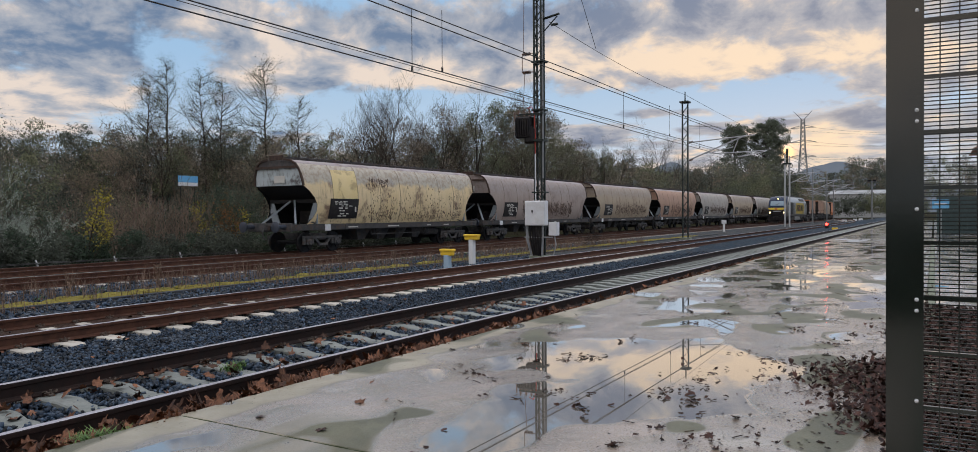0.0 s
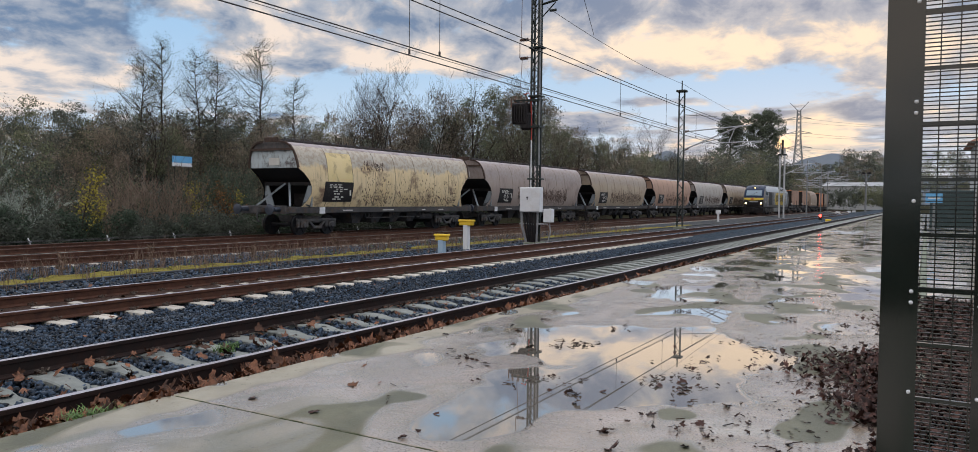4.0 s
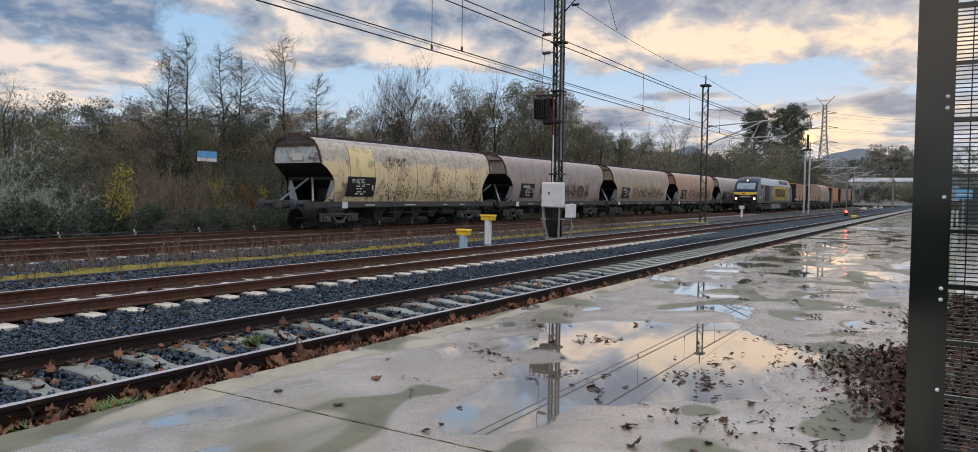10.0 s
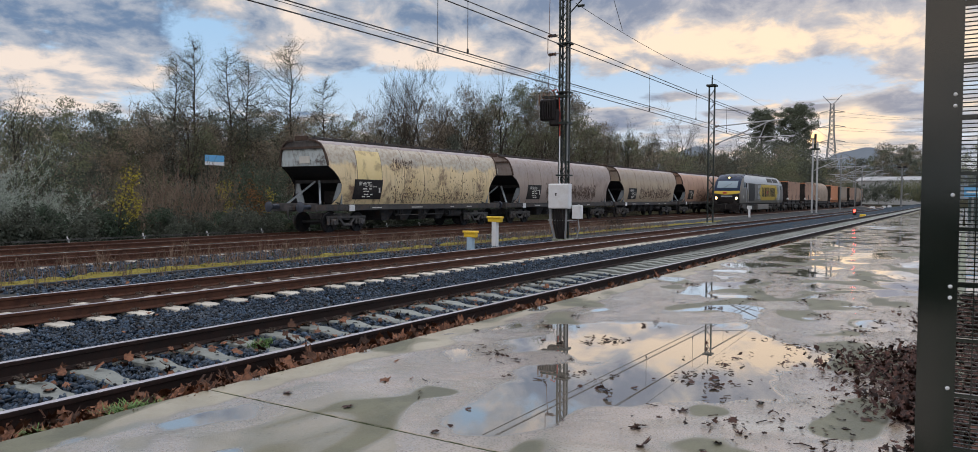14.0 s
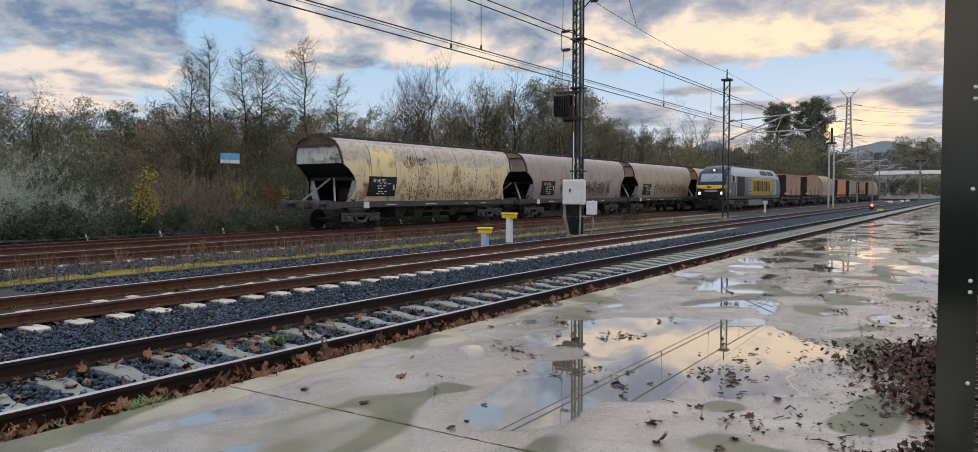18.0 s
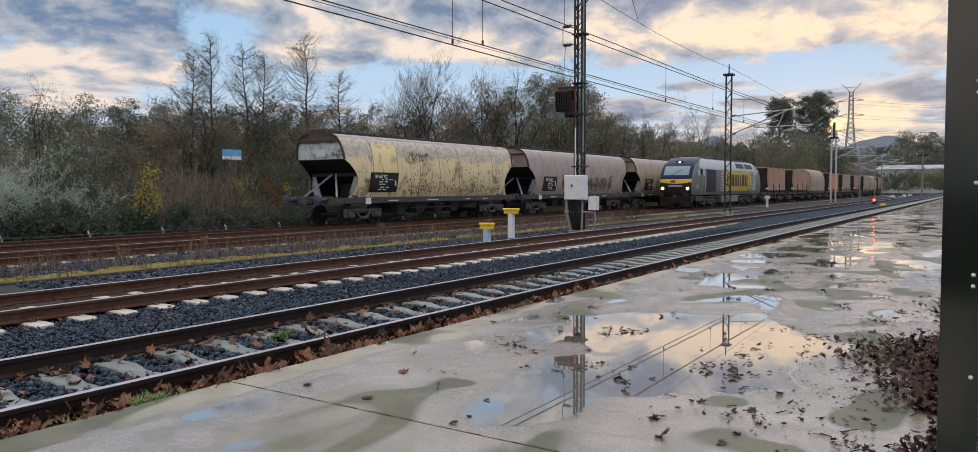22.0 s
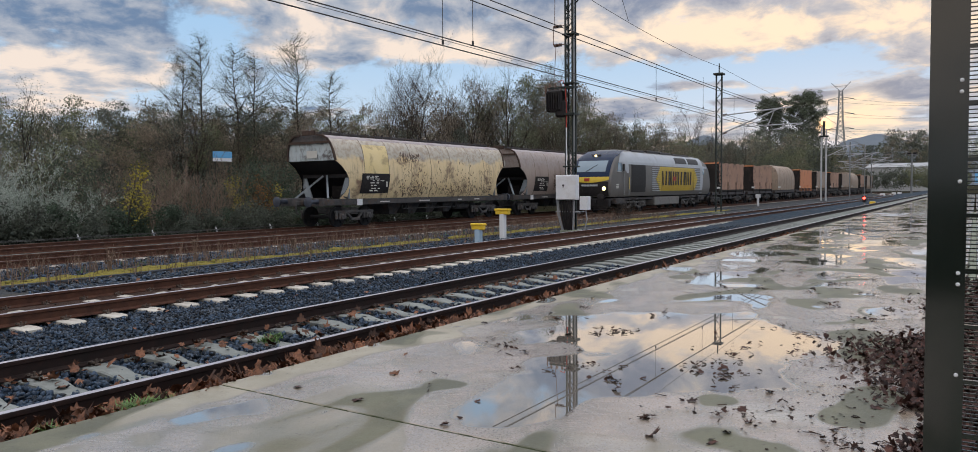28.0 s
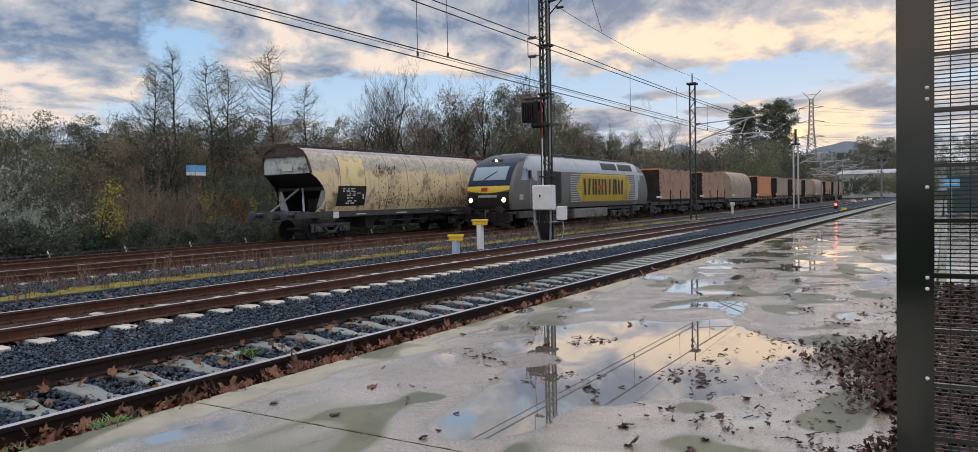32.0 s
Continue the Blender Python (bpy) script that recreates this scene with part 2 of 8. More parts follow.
def solo(name, m, material, label, category, at=None, group="", kind="", smooth=False):
    """A thing that is one mesh."""
    me = m if isinstance(m, bpy.types.Mesh) else m.data(name, smooth)
    if not me.materials:
        me.materials.append(material)
    ob = new(name, me)
    if at is not None:
        ob.matrix_basis = at
    return tagged(ob, label, category, group, kind)


def fast_mesh(name, verts, faces):
    """A large mesh from arrays: verts (n, 3), faces (m, k), all of k corners."""
    me = bpy.data.meshes.new(name)
    verts, faces = np.asarray(verts, np.float32), np.asarray(faces, np.int32)
    k = faces.shape[1]
    me.vertices.add(len(verts))
    me.vertices.foreach_set("co", verts.ravel())
    me.loops.add(faces.size)
    me.loops.foreach_set("vertex_index", faces.ravel())
    me.polygons.add(len(faces))
    me.polygons.foreach_set("loop_start", np.arange(0, faces.size, k, dtype=np.int32))
    me.update(calc_edges=True)
    me.validate()
    return me


# ---------------------------------------------------------------- materials
def material(name, c1, c2, rough=0.7, scale=6.0, fine=60.0, stain=None, stain_amt=0.5, stain_scale=1.2, metal=0.0, bump=0.15,
             stretch=(1, 1, 1), vary=0.0, island=0.0, spec=0.5, streak=None, thin=0.0):
    """A weathered surface: two colours in grain of two sizes, stains, relief. vary and island: change from piece to piece."""
    m = bpy.data.materials.new(name)
    m.use_nodes = True
    nt = m.node_tree
    N, L = nt.nodes.new, nt.links.new
    bs = nt.nodes["Principled BSDF"]
    tc, mp = N("ShaderNodeTexCoord"), N("ShaderNodeMapping")
    mp.inputs["Scale"].default_value = stretch
    L(tc.outputs["Object"], mp.inputs[0])

    def noise_(s, d, r=0.6, dist=0.0):
        n = N("ShaderNodeTexNoise")
        L(mp.outputs[0], n.inputs["Vector"])
        n.inputs["Scale"].default_value, n.inputs["Detail"].default_value = s, d
        n.inputs["Roughness"].default_value, n.inputs["Distortion"].default_value = r, dist
        return n.outputs[0]

    def ramp(v, lo, hi):
        n = N("ShaderNodeMapRange")
        n.interpolation_type = "SMOOTHSTEP"
        L(v, n.inputs[0])
        n.inputs[1].default_value, n.inputs[2].default_value = lo, hi
        return n.outputs[0]

    def mixc(fac, a, b, mode="MIX"):
        n = N("ShaderNodeMix")
        n.data_type, n.blend_type = "RGBA", mode
        for i, v in ((0, fac), (6, a), (7, b)):
            if isinstance(v, (int, float)):
                n.inputs[i].default_value = v
            elif isinstance(v, tuple):
                n.inputs[i].default_value = (*v, 1)
            else:
                L(v, n.inputs[i])
        return n.outputs[2]

    a, b = noise_(scale, 6), noise_(fine, 4, 0.7)
    col = mixc(ramp(a, 0.32, 0.68), c1, c2)
    col = mixc(0.35, col, mixc(ramp(b, 0.3, 0.7), c1, c2))
    if stain:
        s = noise_(stain_scale, 8, 0.68, 0.4)
        n = N("ShaderNodeMath")
        n.operation = "MULTIPLY"
        L(ramp(s, 0.5, 0.66), n.inputs[0])
        n.inputs[1].default_value = stain_amt
        col = mixc(n.outputs[0], col, stain)
    if streak:
        m2, ns = N("ShaderNodeMapping"), N("ShaderNodeTexNoise")
        m2.inputs["Scale"].default_value = (3.2, 3.2, 0.28)
        L(tc.outputs["Object"], m2.inputs[0])
        L(m2.outputs[0], ns.inputs["Vector"])
        ns.inputs["Scale"].default_value, ns.inputs["Detail"].default_value, ns.inputs["Roughness"].default_value = 2.2, 7, 0.7
        n = N("ShaderNodeMath")
        n.operation = "MULTIPLY"
        L(ramp(ns.outputs[0], 0.52, 0.70), n.inputs[0])
        n.inputs[1].default_value = 0.7
        col = mixc(n.outputs[0], col, streak)
    if vary or island:
        src = N("ShaderNodeObjectInfo").outputs["Random"] if vary else N("ShaderNodeNewGeometry").outputs["Random Per Island"]
        k = vary or island
        n = N("ShaderNodeMapRange")
        L(src, n.inputs[0])
        n.inputs[3].default_value, n.inputs[4].default_value = 1 - k, 1 + k
        hv = N("ShaderNodeHueSaturation")
        L(n.outputs[0], hv.inputs["Value"])
        L(col, hv.inputs["Color"])
        col = hv.outputs[0]
    L(col, bs.inputs["Base Color"])
    rr = N("ShaderNodeMapRange")
    L(a, rr.inputs[0])
    rr.inputs[3].default_value, rr.inputs[4].default_value = max(rough - 0.15, 0.02), min(rough + 0.15, 1)
    L(rr.outputs[0], bs.inputs["Roughness"])
    bs.inputs["Metallic"].default_value = metal
    bs.inputs["Specular IOR Level"].default_value = spec
    if thin:
        # thin leaf: part of the light comes through
        tr, mx = N("ShaderNodeBsdfTranslucent"), N("ShaderNodeMixShader")
        L(col, tr.inputs[0])
        mx.inputs[0].default_value = thin
        L(bs.outputs[0], mx.inputs[1])
        L(tr.outputs[0], mx.inputs[2])
        L(mx.outputs[0], nt.nodes["Material Output"].inputs[0])
    if bump:
        bp = N("ShaderNodeBump")
        bp.inputs["Strength"].default_value, bp.inputs["Distance"].default_value = bump, 0.02
        L(b, bp.inputs["Height"])
        L(bp.outputs[0], bs.inputs["Normal"])
    return m


def lamp_material(name, colour, strength):
    m = bpy.data.materials.new(name)
    m.use_nodes = True
    bs = m.node_tree.nodes["Principled BSDF"]
    bs.inputs["Base Color"].default_value = (*colour, 1)
    bs.inputs["Emission Color"].default_value = (*colour, 1)
    bs.inputs["Emission Strength"].default_value = strength
    return m


def glass_material(name, tint, rough=0.03, coat=0.6):
    m = bpy.data.materials.new(name)
    m.use_nodes = True
    bs = m.node_tree.nodes["Principled BSDF"]
    bs.inputs["Base Color"].default_value = (*tint, 1)
    bs.inputs["Roughness"].default_value = rough
    bs.inputs["Specular IOR Level"].default_value = 0.5
    bs.inputs["Coat Weight"].default_value = coat
    return m

# ---------------------------------------------------------------- colours of the place
RUST = material("rail_rust", (0.062, 0.026, 0.017), (0.105, 0.046, 0.028), 0.7, 9, 80, (0.03, 0.014, 0.01), 0.5, 4, spec=0.25)
RUST_DARK = material("rail_rust_dark", (0.012, 0.0075, 0.007), (0.030, 0.015, 0.012), 0.65, 9, 80, (0.015, 0.011, 0.01), 0.6, 4, spec=0.25)
RAIL_TOP = material("rail_head", (0.52, 0.50, 0.55), (0.36, 0.33, 0.36), 0.4, 6, 60, (0.12, 0.085, 0.075), 0.3, 2, 0.6, 0.03, (0.15, 6, 6))
RAIL_TOP_DULL = material("rail_head_dull", (0.11, 0.075, 0.065), (0.07, 0.04, 0.032), 0.55, 6, 60, (0.09, 0.045, 0.03), 0.4, 2, 0.3, 0.03, (0.15, 6, 6))
CONCRETE_NEW = material("sleeper_pale", (0.44, 0.41, 0.365), (0.55, 0.52, 0.465), 0.75, 5, 70, (0.25, 0.19, 0.14), 0.45, 3, vary=0.12, spec=0.25)
CONCRETE_OLD = material("sleeper_grey", (0.155, 0.17, 0.163), (0.27, 0.285, 0.268), 0.7, 5, 70, (0.14, 0.14, 0.12), 0.6, 4, vary=0.12, spec=0.25)
CONCRETE_MID = material("sleeper_weathered", (0.24, 0.215, 0.19), (0.36, 0.33, 0.29), 0.75, 5, 70, (0.12, 0.08, 0.06), 0.6, 3, vary=0.2, spec=0.25)
CLIP = material("rail_clip", (0.05, 0.04, 0.035), (0.10, 0.07, 0.05), 0.6, 20, 90)
STONE = material("ballast_stone", (0.003, 0.006, 0.012), (0.046, 0.075, 0.120), 0.45, 9, 60, (0.12, 0.125, 0.13), 0.3, 2, island=1.0, spec=0.25)
BALLAST = material("ballast_bed", (0.0015, 0.004, 0.008), (0.028, 0.056, 0.090), 0.7, 26, 70, (0.07, 0.06, 0.05), 0.5, 0.6, bump=1.0, spec=0.1)
BALLAST_RUST = material("ballast_rust", (0.022, 0.014, 0.011), (0.085, 0.052, 0.040), 0.85, 22, 70, (0.12, 0.09, 0.075), 0.5, 1.5, bump=1.0, spec=0.1)
GRAVEL = material("yard_gravel", (0.018, 0.022, 0.027), (0.085, 0.092, 0.10), 0.85, 16, 70, (0.07, 0.06, 0.045), 0.7, 0.5, bump=0.9, spec=0.1)
SOIL = material("ground_soil", (0.018, 0.016, 0.010), (0.038, 0.035, 0.02), 0.95, 2, 30, (0.03, 0.04, 0.015), 0.7, 0.3, bump=0.6, spec=0.02)
MOSS = material("moss_strip", (0.17, 0.145, 0.035), (0.27, 0.225, 0.06), 0.95, 6, 60, (0.08, 0.08, 0.02), 0.8, 3, bump=0.8, spec=0.1)
LEAF = material("plane_leaf", (0.040, 0.019, 0.012), (0.21, 0.092, 0.050), 0.6, 20, 90, (0.04, 0.018, 0.010), 0.5, 9, island=0.8, spec=0.2)
LEAF_DARK = material("sodden_leaf", (0.012, 0.007, 0.006), (0.045, 0.020, 0.013), 0.6, 20, 90, island=0.6, spec=0.12)
LEAF_WET = material("wet_leaf", (0.014, 0.0085, 0.009), (0.075, 0.034, 0.025), 0.55, 20, 90, island=0.8, spec=0.15)
JOINT = material("mossy_joint", (0.02, 0.026, 0.012), (0.05, 0.06, 0.025), 0.95, 20, 80, spec=0.1)
KERB = material("kerb_lichen", (0.17, 0.19, 0.15), (0.26, 0.28, 0.22), 0.85, 7, 60, (0.10, 0.11, 0.07), 0.6, 4, spec=0.2)
# dark slate stands in for the shadow side of the buried kerb
KERB_SHADOW = material("kerb_shadow", (0.022, 0.026, 0.032), (0.05, 0.055, 0.062), 0.7, 7, 60, (0.02, 0.02, 0.02), 0.6, 4, spec=0.3)
WHITE_STEEL = material("white_painted_steel", (0.66, 0.67, 0.70), (0.74, 0.75, 0.78), 0.4, 3, 40, (0.45, 0.42, 0.38), 0.25, 2, bump=0.02)
YELLOW = material("yellow_paint", (0.78, 0.50, 0.02), (0.85, 0.58, 0.04), 0.5, 4, 40, (0.4, 0.25, 0.05), 0.35, 6, bump=0.03)
GALV = material("galvanised_steel", (0.20, 0.21, 0.22), (0.29, 0.30, 0.31), 0.5, 5, 50, (0.2, 0.18, 0.16), 0.4, 2, 0.6)

# heights of the rail heads
Y1, Y2, Y3, Y4 = 6.655, 11.69, 20.65, 25.1
Z1, Z2, Z3, Z4 = -0.022, -0.06, -0.10, -0.10
SLAB_Z, SLAB_EDGE = -0.06, 5.24
GAUGE = 1.74


def bend(x, x0, r=400.0):
    return (x - x0) ** 2 / (2 * r) if x > x0 else 0.0


BEND = {1: 400.0, 2: 118.0, 3: 165.0, 4: 165.0}


def wet_slab_material():
    """Poured concrete after rain: stains, damp patches and sheets of standing water."""
    m = bpy.data.materials.new("wet_concrete")
    m.use_nodes = True
    nt = m.node_tree
    N, L = nt.nodes.new, nt.links.new
    bs = nt.nodes["Principled BSDF"]
    tc = N("ShaderNodeTexCoord")

    def noise_(s, d, r=0.6, dist=0.0, off=0.0, sx=1.0, sy=1.0):
        n, mp = N("ShaderNodeTexNoise"), N("ShaderNodeMapping")
        mp.inputs["Location"].default_value, mp.inputs["Scale"].default_value = (off, off, 0), (sx, sy, 1)
        L(tc.outputs["Object"], mp.inputs[0])
        L(mp.outputs[0], n.inputs["Vector"])
        n.inputs["Scale"].default_value, n.inputs["Detail"].default_value = s, d
        n.inputs["Roughness"].default_value, n.inputs["Distortion"].default_value = r, dist
        return n.outputs[0]

    def math_(op, a, b):
        n = N("ShaderNodeMath")
        n.operation = op
        for i, v in enumerate((a, b)):
            if isinstance(v, (int, float)):
                n.inputs[i].default_value = v
            else:
                L(v, n.inputs[i])
        return n.outputs[0]

    def ramp(v, lo, hi, a=0.0, b=1.0):
        n = N("ShaderNodeMapRange")
        n.interpolation_type = "SMOOTHSTEP"
        L(v, n.inputs[0])
        for i, q in enumerate((lo, hi, a, b)):
            n.inputs[i + 1].default_value = q
        return n.outputs[0]

    def mixc(fac, a, b):
        n = N("ShaderNodeMix")
        n.data_type = "RGBA"
        for i, v in ((0, fac), (6, a), (7, b)):
            if isinstance(v, (int, float)):
                n.inputs[i].default_value = v
            elif isinstance(v, tuple):
                n.inputs[i].default_value = (*v, 1)
            else:
                L(v, n.inputs[i])
        return n.outputs[2]

    sep = N("ShaderNodeSeparateXYZ")
    L(tc.outputs["Object"], sep.inputs[0])
    wob = math_("SUBTRACT", noise_(1.1, 2, 0.45, 0.2, 2.0), 0.5)
    wob2 = math_("SUBTRACT", noise_(1.1, 2, 0.45, 0.2, 17.0), 0.5)
    sx = math_("ADD", sep.outputs[0], math_("MULTIPLY", wob, 0.9))
    sy = math_("ADD", sep.outputs[1], math_("MULTIPLY", wob2, 0.7))

    def pools(table, field):
        for px, py, rx, ry, k in table:
            u = math_("DIVIDE", math_("SUBTRACT", sx, px), rx)
            v = math_("DIVIDE", math_("SUBTRACT", sy, py), ry)
            d = math_("ADD", math_("MULTIPLY", u, u), math_("MULTIPLY", v, v))
            field = math_("ADD", field, math_("MULTIPLY", math_("POWER", 2.718, math_("MULTIPLY", d, -1.0)), k))
        return field

    # level of the floor: standing water in its hollows, a wet film over most of it, dull dry rises
    low = pools(PUDDLES, noise_(0.85, 2, 0.4, 0.4, 4.0, 0.9, 1.3))
    rise = math_("SUBTRACT", pools(RISES, noise_(0.95, 1.5, 0.4, 0.5, 41.0, 0.7, 1.35)), ramp(sep.outputs[0], 9.0, 13.0, 0.0, 0.03))
    low = math_("ADD", low, ramp(sep.outputs[0], 9.0, 16.0, 0.0, 0.07))
    water = ramp(low, 0.595, 0.655)
    rim = math_("MULTIPLY", ramp(low, 0.545, 0.60), ramp(low, 0.645, 0.60))
    island = math_("MULTIPLY", ramp(rise, 0.565, 0.60), math_("SUBTRACT", 1.0, water))
    edge = math_("MULTIPLY", ramp(rise, 0.54, 0.572), ramp(rise, 0.615, 0.58))
    near = ramp(sep.outputs[0], 5.6, 3.4)
    grain, blot = noise_(60, 4, 0.7), noise_(1.6, 6, 0.6, 0.5, 13.0)
    film = mixc(ramp(blot, 0.35, 0.65), (0.372, 0.290, 0.238), (0.285, 0.217, 0.172))
    film = mixc(math_("MULTIPLY", ramp(grain, 0.35, 0.65), 0.3), film, (0.17, 0.148, 0.115))
    tide = noise_(0.85, 2, 0.45, 0.9, 31.0)
    line = math_("MULTIPLY", ramp(tide, 0.47, 0.525), ramp(tide, 0.62, 0.53))
    film = mixc(math_("MULTIPLY", ramp(tide, 0.56, 0.66), 0.6), film, (0.36, 0.34, 0.29))
    film = mixc(math_("MULTIPLY", line, 0.6), film, (0.17, 0.135, 0.085))
    film = mixc(math_("MULTIPLY", near, 0.25), film, (0.215, 0.198, 0.148))
    gloss = ramp(noise_(1.5, 2.5, 0.45, 0.5, 57.0, 0.8, 1.3), 0.45, 0.52)
    film = mixc(math_("MULTIPLY", gloss, 0.4), film, (0.19, 0.165, 0.145))
    col = mixc(math_("MULTIPLY", rim, 0.5), film, (0.15, 0.12, 0.085))
    dull = mixc(ramp(blot, 0.4, 0.6), (0.130, 0.128, 0.082), (0.085, 0.086, 0.056))
    # bleached strip along the track side and worn patches near the joint
    verge = ramp(math_("ADD", sep.outputs[1], math_("MULTIPLY", wob, 0.9)), 4.78, 4.93)
    worn = math_("MULTIPLY", ramp(noise_(0.75, 2.5, 0.45, 0.7, 63.0, 1.0, 1.2), 0.50, 0.56), ramp(sep.outputs[0], 5.0, 3.8))
    bleach = math_("MULTIPLY", math_("MAXIMUM", verge, math_("MULTIPLY", worn, 0.5)), math_("SUBTRACT", 1.0, water))
    shore = math_("MULTIPLY", ramp(bleach, 0.03, 0.30), ramp(bleach, 0.75, 0.35))
    col = mixc(math_("MULTIPLY", bleach, 0.85), col, mixc(ramp(blot, 0.35, 0.65), (0.36, 0.325, 0.245), (0.26, 0.235, 0.17)))
    col = mixc(math_("MULTIPLY", shore, 0.55), col, (0.15, 0.125, 0.072))
    col = mixc(island, col, dull)
    col = mixc(math_("MULTIPLY", edge, 0.6), col, (0.120, 0.112, 0.072))
    col = mixc(math_("MULTIPLY", water, 0.85), col, (0.12, 0.11, 0.095))
    grit = math_("MULTIPLY", ramp(noise_(26, 3, 0.6, 0.0, 83.0), 0.62, 0.70), ramp(noise_(1.7, 3, 0.5, 0.0, 91.0), 0.40, 0.62))
    col = mixc(math_("MULTIPLY", grit, 0.75), col, (0.055, 0.042, 0.032))
    L(col, bs.inputs["Base Color"])
    rough = math_("ADD", ramp(math_("MAXIMUM", island, math_("MULTIPLY", bleach, 0.8)), 0.0, 1.0, 0.24, 0.55), math_("MULTIPLY", ramp(grain, 0.3, 0.7), 0.10))
    n = N("ShaderNodeMix")
    L(water, n.inputs[0])
    L(rough, n.inputs[2])
    n.inputs[3].default_value = 0.015
    L(n.outputs[0], bs.inputs["Roughness"])
    bs.inputs["IOR"].default_value = 1.5
    bs.inputs["Specular IOR Level"].default_value = 0.5
    coat = math_("SUBTRACT", ramp(island, 0.0, 1.0, 1.0, 0.12), math_("MULTIPLY", bleach, 0.7))
    L(math_("MAXIMUM", coat, water), bs.inputs["Coat Weight"])
    bs.inputs["Coat IOR"].default_value = 1.56
    patch = ramp(gloss, 0.0, 1.0, 0.13, 0.03)
    L(math_("MULTIPLY", patch, math_("SUBTRACT", 1.0, math_("MULTIPLY", water, 0.96))), bs.inputs["Coat Roughness"])
    bp = N("ShaderNodeBump")
    bp.inputs["Distance"].default_value = 0.004
    L(ramp(water, 0.0, 1.0, 0.5, 0.0), bp.inputs["Strength"])
    L(math_("ADD", grain, math_("MULTIPLY", noise_(7, 4), 2.0)), bp.inputs["Height"])
    # the floor is not quite level: long shallow waves in the film
    wave = N("ShaderNodeBump")
    wave.inputs["Distance"].default_value = 0.022
    L(ramp(water, 0.0, 1.0, 0.7, 0.0), wave.inputs["Strength"])
    L(noise_(1.3, 2, 0.5, 0.5, 71.0, 1.0, 0.8), wave.inputs["Height"])
    L(wave.outputs[0], bp.inputs["Normal"])
    L(bp.outputs[0], bs.inputs["Normal"])
    L(bp.outputs[0], bs.inputs["Coat Normal"])
    return m


# standing water and dry rises: place, half widths, depth
PUDDLES = ((7.45, 2.5, 1.65, 1.15, 0.52), (8.5, 3.7, 0.8, 0.6, 0.20), (4.55, 2.6, 0.42, 0.36, 0.24), (3.3, 4.55, 0.32, 0.12, 0.22), (2.95, 3.9, 0.45, 0.2, 0.2), (3.4, 2.6, 0.9, 0.6, -0.08), (5.3, 4.0, 0.9, 0.7, -0.08), (5.4, 1.3, 0.9, 0.6, -0.14),
           (13.2, 3.9, 1.6, 0.3, 0.12), (15.5, 2.5, 1.3, 0.25, 0.14), (20, 4.2, 2.5, 0.4, 0.14), (23, 2.6, 2.5, 0.35, 0.14), (30, 3.8, 4, 0.5, 0.14), (36, 2.2, 4, 0.5, 0.14), (48, 3.5, 7, 0.6, 0.14))
RISES = ((10.1, 1.1, 0.75, 0.30, 0.26), (8.6, 1.1, 0.28, 0.16, 0.22), (6.1, 0.66, 0.50, 0.26, 0.26), (4.62, 1.2, 0.34, 0.48, 0.22), (5.05, 3.05, 0.22, 0.36, 0.22), (5.63, 1.56, 0.16, 0.14, 0.2), (5.05, 2.15, 0.55, 0.55, -0.28), (11.2, 3.0, 0.9, 0.5, 0.20), (12.4, 1.8, 0.9, 0.4, 0.18),
         (14, 2.9, 1.6, 0.5, 0.16), (16, 1.5, 1.5, 0.4, 0.18), (19, 3.2, 2.2, 0.4, 0.16), (24, 1.8, 3, 0.5, 0.16), (7.5, 2.5, 2.0, 1.4, -0.3))
SLAB = wet_slab_material()


